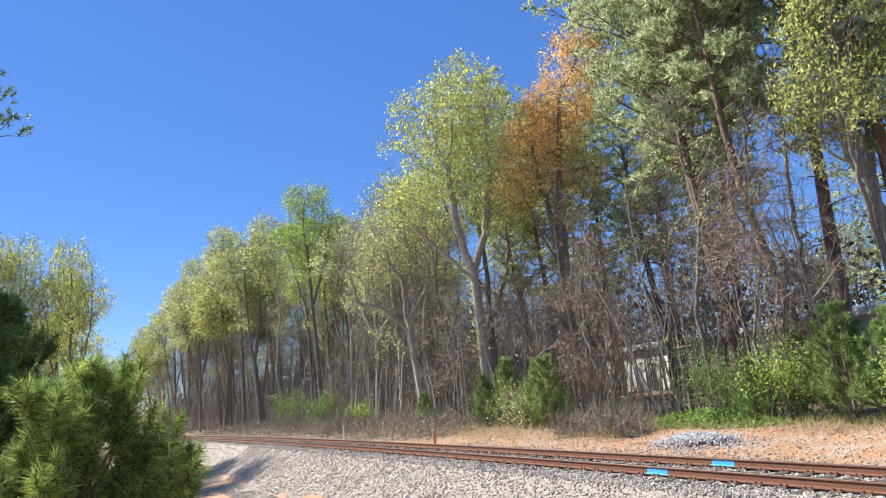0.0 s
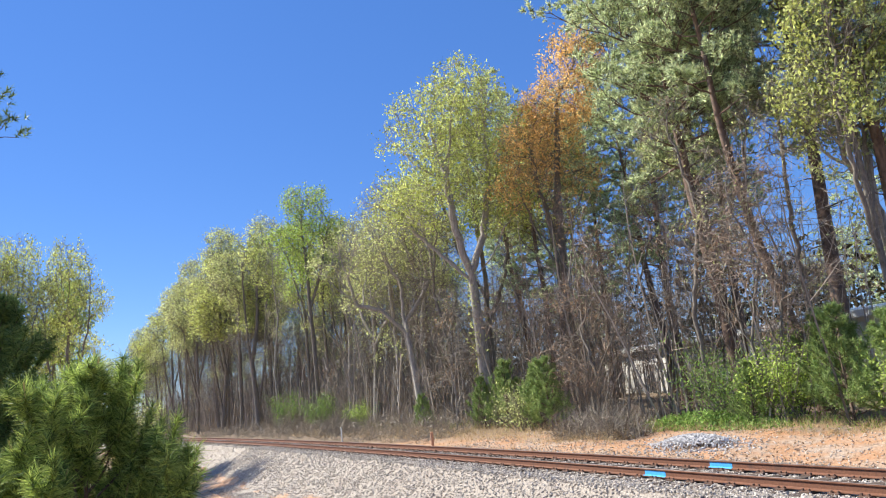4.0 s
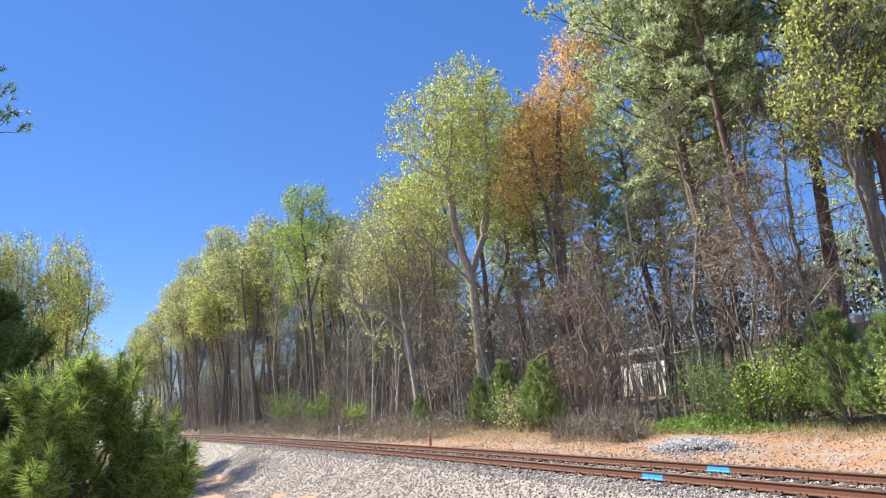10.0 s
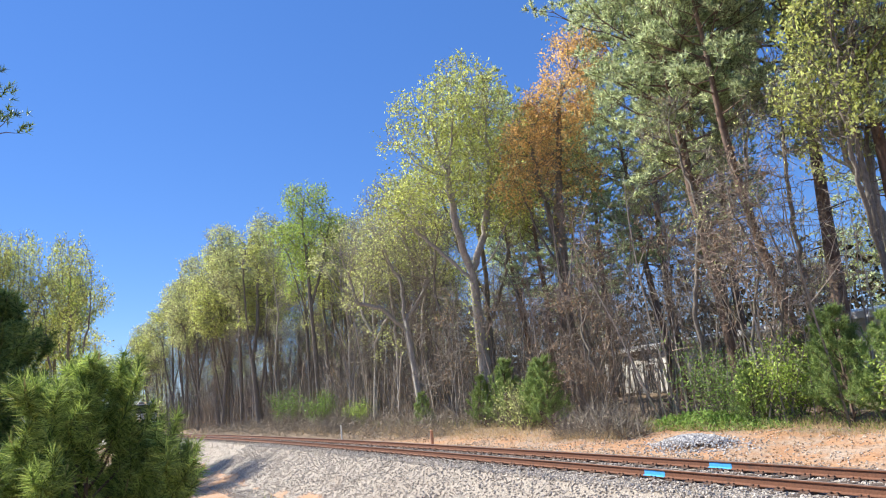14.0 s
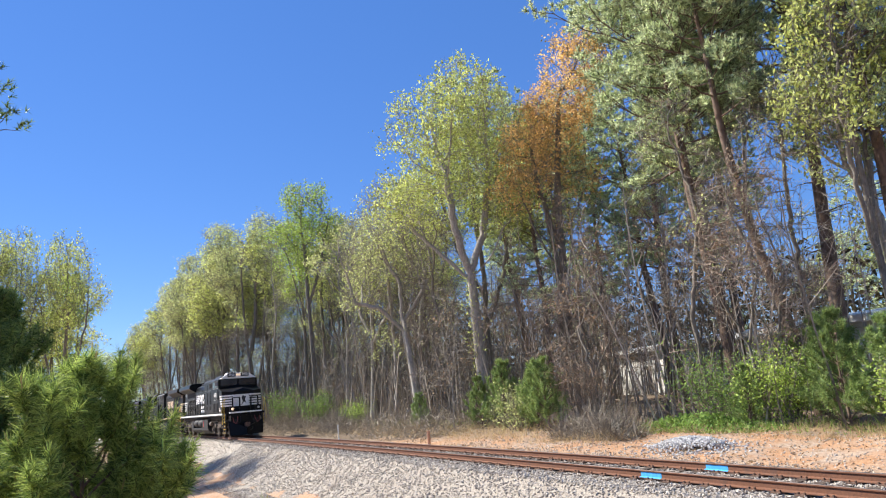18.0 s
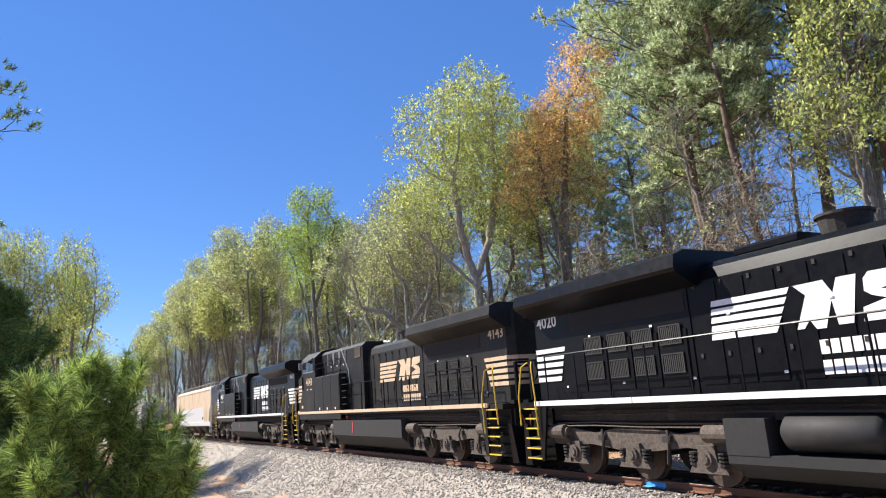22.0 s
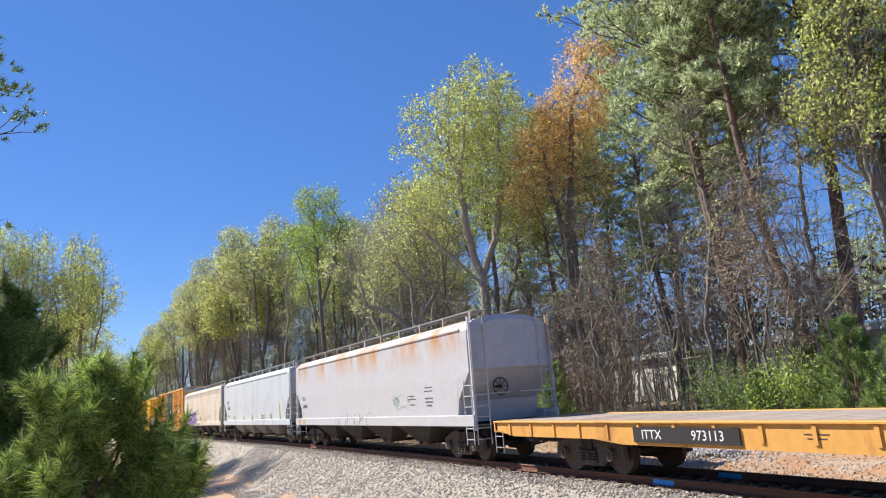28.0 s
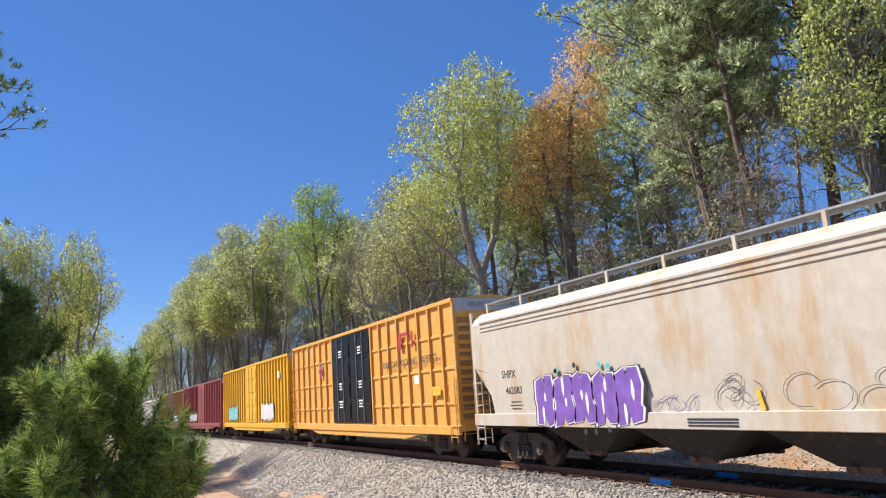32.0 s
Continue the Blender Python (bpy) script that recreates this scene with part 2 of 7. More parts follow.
def part(name, shape, mat, parent, label="", smooth=False):
    """One mesh object under a thing or under a part."""
    ob = new(name, shape if isinstance(shape, bpy.types.Mesh) else shape.mesh(name, mat, smooth))
    ob.parent = parent
    if label:
        ob["label"] = label
    return ob


def thing(name, label, category, group="", kind="", m=None):
    ob = new(name)
    ob.empty_display_size = 0.3
    if m is not None:
        ob.matrix_basis = m
    return tagged(ob, label, category, group, kind)


# ---- the line of the track: straight at the camera, then a wide bend away ----
BEND, BEND_X, FAR_X = 0.00051, -17.8, -230.0
TRACK_Y = 12.128


def line_y(x):
    e = max(0.0, BEND_X - max(x, FAR_X))
    y = TRACK_Y - 0.5 * BEND * e * e
    return y + (BEND * e * (x - FAR_X) if x < FAR_X else 0.0)


def line_z(x):
    e = max(0.0, BEND_X - max(x, FAR_X))
    return 0.00617 * max(min(x, 60.0), FAR_X) - 0.00006 * e * e


def line_turn(x):
    return math.atan(BEND * max(0.0, BEND_X - max(x, FAR_X)))


def on_line(s, lateral=0.0, up=0.0):
    """A point s metres along the line (the foot opposite the camera is 0); lateral is positive away from the camera."""
    a = line_turn(s)
    return Vector((s - math.sin(a) * lateral, line_y(s) + math.cos(a) * lateral, line_z(s) + up))


def smooth_step(a, b, x):
    t = min(1.0, max(0.0, (x - a) / (b - a)))
    return t * t * (3 - 2 * t)


def profile(l):
    """Height of the ground across the line, from the rail's top."""
    pts = [(-60, -2.6), (-14, -2.3), (-7.5, -2.15), (-4.3, -1.72), (-1.9, -0.22), (1.9, -0.22), (2.6, -0.42), (4.0, -0.40), (7.0, -0.12), (9.0, -0.02), (20, 0.35), (60, 1.2), (200, 2)]
    if l <= pts[0][0]:
        return pts[0][1]
    for (a, za), (b, zb) in zip(pts, pts[1:]):
        if l <= b:
            return za + (zb - za) * (l - a) / (b - a)
    return pts[-1][1]


def ground_z(x, y):
    l = y - line_y(x)
    z = line_z(x) + profile(l)
    stand = math.exp(-((x - 2) / 6.0) ** 2 - (y / 4.0) ** 2)          # the knoll from which the line is watched
    z += stand * 2.75
    w = noise.noise(Vector((x * 0.35, y * 0.35, 0))) * 0.12 + noise.noise(Vector((x * 1.3, y * 1.3, 3))) * 0.05
    calm = smooth_step(1.9, 4.5, abs(l))
    return z + w * calm


def build_ground():
    xs = sorted({round(v, 3) for v in (*np.arange(-60, 12, 0.5), *np.arange(-140, -60, 2.0), *np.arange(12, 60, 4), *np.arange(-320, -140, 12), *np.linspace(60, 900, 14), *np.linspace(-2500, -320, 14))})
    ls = sorted({round(v, 3) for v in (*np.arange(-12, 12.1, 0.4), *np.arange(12, 40, 2), *np.arange(-40, -12, 2), *np.linspace(40, 1500, 14), *np.linspace(-1500, -40, 14))})
    verts = [(x, line_y(x) + l, ground_z(x, line_y(x) + l) - (0.06 if abs(l) < 4 else 0)) for x in xs for l in ls]
    n = len(ls)
    faces = [(i * n + j, (i + 1) * n + j, (i + 1) * n + j + 1, i * n + j + 1) for i in range(len(xs) - 1) for j in range(n - 1)]
    me = bpy.data.meshes.new("ground")
    me.from_pydata(verts, [], faces)
    me.materials.append(M_GROUND)
    me.polygons.foreach_set("use_smooth", [True] * len(me.polygons))
    tagged(new("ground", me), "orange clay ground with dry leaves, gravel and leaf litter under trees", "ground", kind="structure")


build_ground()


def build_ballast():
    """The stone bed, and loose stones on it where it is near."""
    xs = [*np.arange(-300, -80, 4.0), *np.arange(-80, 20, 0.5), *np.arange(20, 300, 5)]
    ls = [-5.7, -5.0, -4.3, -3.7, -3.1, -2.5, -1.95, -1.7, -1.2, -0.6, 0, 0.6, 1.2, 1.7, 2.05, 2.5, 2.9]
    verts = []
    for x in xs:
        toe = noise.noise(Vector((x * 0.35, 7, 0))) * 0.35
        for l in ls:
            k = l + (toe * min(1, (-l - 1.9) / 2.5) if l < -1.9 else 0)
            p = on_line(x, k, profile(k) - (0.16 if l in (-5.7, 2.9) else 0.0) + noise.noise(Vector((x * 2.1, l * 2.1, 1))) * 0.03)
            verts.append(tuple(p))
    n = len(ls)
    faces = [(i * n + j, (i + 1) * n + j, (i + 1) * n + j + 1, i * n + j + 1) for i in range(len(xs) - 1) for j in range(n - 1)]
    me = bpy.data.meshes.new("ballast_bed")
    me.from_pydata(verts, [], faces)
    me.materials.append(M_BALLAST)
    tagged(new("ballast_bed", me), "pale crushed-stone ballast bank under the rails", "ballast", kind="structure")


def stone_field(name, label, mat, count, place, size, seed):
    """Loose angular stones, eight-sided, joined."""
    rng = np.random.default_rng(seed)
    base = np.array([(1, 0, 0), (-1, 0, 0), (0, 1, 0), (0, -1, 0), (0, 0, 0.8), (0, 0, -0.8)], float)
    tri = np.array([(0, 2, 4), (2, 1, 4), (1, 3, 4), (3, 0, 4), (2, 0, 5), (1, 2, 5), (3, 1, 5), (0, 3, 5)])
    V, F = [], []
    for i in range(count):
        x, y, z = place(rng)
        r = size * rng.uniform(0.55, 1.25)
        q = rng.normal(size=(3, 3))
        u, _, w = np.linalg.svd(q)
        b = (base * rng.uniform(0.7, 1.25, (6, 1))) @ (u @ w) * r
        V.append(b + (x, y, z + r * 0.3))
        F.append(tri + 6 * i)
    me = bpy.data.meshes.new(name)
    me.from_pydata(np.concatenate(V).tolist(), [], np.concatenate(F).tolist())
    me.materials.append(mat)
    return tagged(new(name, me), label, "stones", kind="stuff")


build_ballast()


def on_bank(rng):
    u = rng.random()
    x = -5 - 42 * u ** 1.5 if rng.random() < 0.85 else rng.uniform(-80, -40)
    l = rng.uniform(-5.5, -0.9) if rng.random() < 0.75 else rng.uniform(-0.6, 2.6)
    p = on_line(x, l, profile(l))
    return p


stone_field("ballast_stones", "loose pale grey and tan crushed stones on the ballast bank", M_STONE, 60000, on_bank, 0.036, 11)


def build_track():
    t = thing("railroad_track", "single railroad track with rusty rails on dark timber ties", "railroad track", kind="structure")
    xs = [*np.arange(-330, -60, 6.0), *np.arange(-60, 20, 2.0), *np.arange(20, 400, 15)]
    foot = [(-0.075, -0.175), (0.075, -0.175), (0.075, -0.16), (0.012, -0.14), (0.012, -0.045), (0.037, -0.03), (0.037, -0.006), (-0.037, -0.006), (-0.037, -0.03), (-0.012, -0.045), (-0.012, -0.14), (-0.075, -0.16)]
    head = [(-0.034, -0.006), (0.034, -0.006), (0.028, 0.0), (-0.028, 0.0)]
    for side in (-0.7525, 0.7525):
        rail = None
        for ring, mat, nm in ((foot, M_RAIL, "rail"), (head, M_RAIL_TOP, "rail_head")):
            sh = Shape()
            n = len(ring)
            for x in xs:
                sh.v.extend([on_line(x, side + a, b) for a, b in ring])
            for i in range(len(xs) - 1):
                for j in range(n):
                    sh.f.append((i * n + j, i * n + (j + 1) % n, (i + 1) * n + (j + 1) % n, (i + 1) * n + j))
            ob = part(nm, sh, mat, rail or t, "rusty brown steel rail" if nm == "rail" else "worn dark running surface")
            rail = rail or ob
        # blue painted mark on the web
        bx = -12.05 if side < 0 else -11.55
        sh = Shape()
        sh.box(bx - 0.32, bx + 0.30, TRACK_Y + side - 0.0155, TRACK_Y + side - 0.0125, -0.138 + line_z(bx), -0.047 + line_z(bx))
        sh.add([Vector((bx + a, TRACK_Y + side + b, c + line_z(bx))) for a, b, c in ((-0.34, -0.078, -0.157), (0.32, -0.078, -0.157), (0.30, -0.016, -0.137), (-0.32, -0.016, -0.137))], [(0, 1, 2, 3)])
        part("paint_mark", sh, M_BLUE, t, "bright blue paint mark")
    rng = random.Random(5)
    tie = Shape()
    tie.box(-0.115, 0.115, -1.3, 1.3, -0.18, 0, 0.012)
    ends = tie.mesh("tie", M_TIE)
    plate = Shape()
    for side in (-0.7525, 0.7525):
        plate.box(-0.1, 0.1, side - 0.17, side + 0.17, 0, 0.018)
        for a in (-0.06, 0.06):
            for b in (-0.1, 0.1):
                plate.box(a - 0.012, a + 0.012, side + b - 0.02, side + b + 0.02, 0.018, 0.055)
    plate_mesh = plate.mesh("tie_plate", M_STEEL_RUST)
    x, i = 1.0, 0
    while x > -150 and i < 290:
        m = Matrix.Translation(on_line(x, rng.uniform(-0.04, 0.04), -0.193)) @ Matrix.Rotation(line_turn(x) + rng.uniform(-0.02, 0.02), 4, "Z")
        ob = part("tie", ends, None, t)
        ob.matrix_basis = m
        if x > -45:
            pl = part("tie_plate", plate_mesh, None, ob)
        x -= 0.52
        i += 1


build_track()


def gravel_heap(rng):
    a, r = rng.random() * 2 * math.pi, min(1.7, abs(rng.normal(0, 0.6)))
    x, y = -16.4 + math.cos(a) * r * 1.55, 17.2 + math.sin(a) * r * 0.9
    return x, y, ground_z(x, y) + 0.30 * max(0.0, 1 - r * r) * (0.9 + 0.1 * rng.random())


stone_field("gravel_heap", "small heap of grey gravel on the clay bank", M_STONE_GREY, 2600, gravel_heap, 0.045, 12)
stone_field("pebbles", "pale pebbles strewn over the clay bank", M_STONE, 5000, lambda rng: (lambda x, y: (x, y, ground_z(x, y)))(-4 - 26 * rng.random(), TRACK_Y + 2.4 + 6.0 * rng.random() ** 1.6), 0.032, 13)


def line_posts():
    for x, y, h, r, mat, nm, lab in ((-31.0, 15.35, 0.62, 0.075, M_PIPE, "marker_post", "short stout rust-orange pipe marker beside the track"),
                                     (-42.3, 14.75, 0.95, 0.04, M_POST, "marker_post", "thin white marker post beside the track")):
        z = ground_z(x, y)
        t = thing(nm, lab, "post", m=pose(x, y, z - 0.1, 2, 3, 0))
        sh = Shape()
        sh.tube([Vector((0, 0, 0)), Vector((0, 0, h)), Vector((0, 0, h + 0.1))], [r, r, r * 0.96], 12, True)
        part("post", sh, mat, t)
        sh = Shape()
        sh.tube([Vector((0, 0, h + 0.1)), Vector((0, 0, h + 0.13)), Vector((0, 0, h + 0.14))], [r * 1.08, r * 1.08, r * 0.5], 12, True)
        part("cap", sh, mat, t)


M_PIPE = surface("rusty_orange_pipe", (0.50, 0.27, 0.17), 0.7, grain=12, vary=0.2, bump=0.1)
M_POST = surface("white_post", (0.75, 0.75, 0.73), 0.6, grain=12, vary=0.1, bump=0.05)
line_posts()


# ---- trees ----
def wander(rng, p, d, length, steps, bend, lift):
    """Points of a limb that starts at p towards d and strays a little; lift pulls it upward."""
    pts = [p.copy()]
    d = d.normalized()
    for _ in range(steps):
        d = (d + Vector((rng.gauss(0, bend), rng.gauss(0, bend), rng.gauss(0, bend) + lift))).normalized()
        p = p + d * (length / steps)
        pts.append(p.copy())
    return pts


def along(pts, u):
    k = u * (len(pts) - 1)
    i = min(int(k), len(pts) - 2)
    return pts[i].lerp(pts[i + 1], k - i), (pts[i + 1] - pts[i]).normalized()


def turned(rng, d, angle):
    """A direction at that angle from d, to any side."""
    a = d.cross(Vector((rng.gauss(0, 1), rng.gauss(0, 1), rng.gauss(0, 1)))).normalized()
    return (d * math.cos(angle) + a * math.sin(angle)).normalized()


def leaf_cloud(anchors, count, size, spread, seed):
    """Small leaves strewn about the twigs, each a bent rhombus."""
    rng = np.random.default_rng(seed)
    a = np.array([tuple(p) for p in anchors])
    c = a[rng.integers(0, len(a), count)] + rng.normal(0, spread, (count, 3))
    u = rng.normal(size=(count, 3))
    u /= np.linalg.norm(u, axis=1)[:, None]
    w = np.cross(u, rng.normal(size=(count, 3)))
    w /= np.linalg.norm(w, axis=1)[:, None]
    s = (size * rng.uniform(0.55, 1.3, count))[:, None]
    v = np.stack([c - u * s, c + w * s * 0.5, c + u * s, c - w * s * 0.5], 1).reshape(-1, 3)
    return v, np.arange(count * 4).reshape(-1, 4)


def mesh_of(name, v, f, mat):
    me = bpy.data.meshes.new(name)
    me.from_pydata(v.tolist(), [], f.tolist())
    me.materials.append(mat)
    me.update()
    return me


def twig_blades(anchors, count, length, width, spread, seed, rise=0.4):
    """Fine twigs as slim three-sided blades."""
    rng = np.random.default_rng(seed)
    a = np.array([tuple(p) for p in anchors])
    c = a[rng.integers(0, len(a), count)] + rng.normal(0, spread, (count, 3))
    u = rng.normal(size=(count, 3))
    u[:, 2] += rise
    u /= np.linalg.norm(u, axis=1)[:, None]
    w = np.cross(u, rng.normal(size=(count, 3)))
    w /= np.linalg.norm(w, axis=1)[:, None]
    s = (length * rng.uniform(0.5, 1.4, count))[:, None]
    v = np.stack([c - w * width, c + w * width, c + u * s], 1).reshape(-1, 3)
    return v, np.arange(count * 3).reshape(-1, 3)


# the sides of a tree as one faces it from the line's near bank: to the right, away, up
RIGHT, AWAY = Vector((0.463, 0.886, 0)), Vector((-0.886, 0.463, 0))


def lobes_of(lobes, rng, count):
    """Places spread through a crown made of round lobes (right, away, up, radius)."""
    c = np.array([tuple(RIGHT * r + AWAY * d + Vector((0, 0, z))) for r, d, z, _ in lobes])
    k = np.array([l[3] for l in lobes])
    pick = rng.choice(len(lobes), count, p=k ** 2.4 / (k ** 2.4).sum())
    u = rng.normal(size=(count, 3))
    u /= np.linalg.norm(u, axis=1)[:, None]
    return c[pick] + u * (k[pick] * rng.uniform(0.05, 1.0, count) ** 0.42)[:, None] * (1, 1, 0.82)


def grow(stem, aims, rng, step, reach, kill, up=0.1, stray=0.16):
    """A skeleton that grows from the stems towards places in the crown until it has reached them: nodes, and each one's parent."""
    pos, par = [], []
    for line in stem:
        for i, p in enumerate(line):
            par.append(len(pos) - 1 if i else (-1 if not pos else 0))
            pos.append(np.array(p, float))
    live = np.ones(len(aims), bool)
    best = np.full(len(aims), 1e9)
    near = np.zeros(len(aims), int)
    fresh = list(range(len(pos)))
    for _ in range(170):
        d = np.linalg.norm(aims[:, None, :] - np.array([pos[i] for i in fresh])[None], axis=2)
        j = d.argmin(1)
        m = d[np.arange(len(aims)), j]
        better = m < best
        best[better], near[better] = m[better], np.array(fresh)[j[better]]
        live &= best > kill
        act = live & (best < reach)
        if not act.any():
            break
        fresh = []
        for i in np.unique(near[act]):
            mine = act & (near == i)
            w = aims[mine] - pos[i]
            w = (w / np.linalg.norm(w, axis=1)[:, None]).mean(0)
            w = w / (np.linalg.norm(w) + 1e-6) + rng.normal(0, stray, 3)
            w[2] += up
            p = pos[i] + w / np.linalg.norm(w) * step
            if np.linalg.norm(p - pos[par[i]] if par[i] >= 0 else p) < 1e-3:
                continue
            fresh.append(len(pos))
            pos.append(p)
            par.append(int(i))
        if not fresh or len(pos) > 6500:
            break
    return np.array(pos), par


def skeleton_mesh(shape, pos, par, radius, tip):
    """Tapered limbs over a skeleton; gives back the radius of each node."""
    n = len(pos)
    kids = [[] for _ in range(n)]
    for i, p in enumerate(par):
        if p >= 0:
            kids[p].append(i)
    ends = [i for i in range(n) if not kids[i]]
    power = max(1.6, math.log(max(3, len(ends))) / math.log(radius / tip))
    load = np.zeros(n)
    for i in range(n - 1, -1, -1):
        load[i] = sum(load[k] for k in kids[i]) if kids[i] else 1.0
    r = tip * load ** (1 / power)
    stack = [(0, None)]
    while stack:
        i, start = stack.pop()
        line = [] if start is None else [start]
        while True:
            line.append(i)
            if not kids[i]:
                break
            order = sorted(kids[i], key=lambda k: -load[k])
            stack.extend((k, i) for k in order[1:])
            i = order[0]
        radii = [r[k] for k in line]
        if start is not None:
            radii[0] = min(radii[0], radii[1] * 1.15)
        else:
            radii[0] *= 1.3
        big = max(radii)
        shape.tube([Vector(pos[k]) for k in line], radii, 9 if big > 0.12 else 6 if big > 0.05 else 4 if big > 0.022 else 3)
    return r


def hardwood(name, label, seed, radius, stem, lobes, aims=1300, step=0.42, kill=0.75, reach=3.6, up=0.1, leaves=12, leaf=0.1, haze=0.2, leafy=0.85,
             leaf_mat=None, bark=None, twigs=2600, twig=0.5, twig_mat=None, tip=0.012, twig_width=0.011, shoot=0.6, leaf_from=0.0):
    """A hardwood in spring: stems, limbs that reach into a lobed crown, twigs, and young leaves in tufts at the twig ends."""
    rng = np.random.default_rng(seed)
    root = thing(name, label, "tree")
    lines = []
    for pts in stem:                              # stems as rough lines (right, away, up), made finer
        fine = []
        pts = [RIGHT * a + AWAY * b + Vector((0, 0, c)) for a, b, c in pts]
        for a, b in zip(pts, pts[1:]):
            k = max(1, int((b - a).length / step))
            fine += [tuple(a.lerp(b, i / k) + Vector(rng.normal(0, 0.035, 3))) for i in range(k)]
        lines.append(fine + [tuple(pts[-1])])
    pos, par = grow(lines, lobes_of(lobes, rng, aims), rng, step, reach, kill, up)
    wood = Shape()
    r = skeleton_mesh(wood, pos, par, radius, tip)
    shoots = []
    for i in range(len(pos)):                     # side shoots along the thin limbs
        if r[i] > tip * 3.2 or par[i] < 0:
            continue
        d = Vector(pos[i] - pos[par[i]]).normalized()
        for _ in range(3 if r[i] < tip * 1.5 else 2):
            w = (d + Vector(rng.normal(0, 0.62, 3)) + Vector((0, 0, up))).normalized()
            size = shoot * rng.uniform(0.5, 1.3)
            a = Vector(pos[i])
            b = a + w * size * 0.5
            c = b + (w + Vector(rng.normal(0, 0.3, 3))).normalized() * size * 0.5
            wood.tube([a, b, c], [tip * 0.75, tip * 0.6, tip * 0.35], 3)
            shoots.append((b, c))
    part("trunk", wood, bark or M_BARK, root, smooth=True)
    v, f = twig_blades([q for _, q in shoots], twigs, twig, twig_width, 0.06, seed + 1, 0.5)
    part("twig_spray", mesh_of("twig_spray", v, f, twig_mat or M_TWIG), None, root, "fine bare twigs")
    drift = Vector((seed * 1.7, 0, 0))
    bearing = [q for q in shoots if q[1].z > leaf_from and noise.noise(q[1] * 0.45 + drift) + rng.normal(0, 0.12) > 0.62 - 1.1 * leafy]
    anchors = [p for q in bearing for p in (q[1], q[1], q[0])]
    v, f = leaf_cloud(anchors, max(1, len(bearing) * leaves), leaf, haze, seed + 2)
    part("crown", mesh_of("crown", v, f, leaf_mat or M_LEAF_SPRING), None, root)
    return root


def vase(rng, height, width, low):
    """Lobes of a tall forest tree that fans out towards a rounded top."""
    out = []
    for i in range(9):
        u = i / 8
        z = height * (low + (0.9 - low) * u)
        w = width * math.sin(math.pi * (0.16 + 0.66 * u)) * 0.72
        a = rng.random() * 6.283
        out.append((math.cos(a) * w * 0.75, math.sin(a) * w * 0.75, z, width * (0.34 + 0.2 * math.sin(math.pi * u))))
    return out + [(0, 0, height * 0.93, width * 0.42)]


def needle_tufts(anchors, per, length, width, seed, forward=0.55):
    """Brushes of needles round shoot ends: anchors are (place, direction)."""
    rng = np.random.default_rng(seed)
    p = np.repeat(np.array([tuple(a) for a, _ in anchors]), per, 0)
    d = np.repeat(np.array([tuple(b) for _, b in anchors]), per, 0)
    k = len(p)
    p = p + d * rng.uniform(-0.35, 0.35, (k, 1)) * length
    u = rng.normal(size=(k, 3))
    u /= np.linalg.norm(u, axis=1)[:, None]
    u = u + d * forward
    u /= np.linalg.norm(u, axis=1)[:, None]
    w = np.cross(u, rng.normal(size=(k, 3)))
    w /= np.linalg.norm(w, axis=1)[:, None]
    s = (length * rng.uniform(0.6, 1.15, k))[:, None]
    v = np.stack([p - w * width, p + w * width, p + u * s], 1).reshape(-1, 3)
    return v, np.arange(k * 3).reshape(-1, 3)


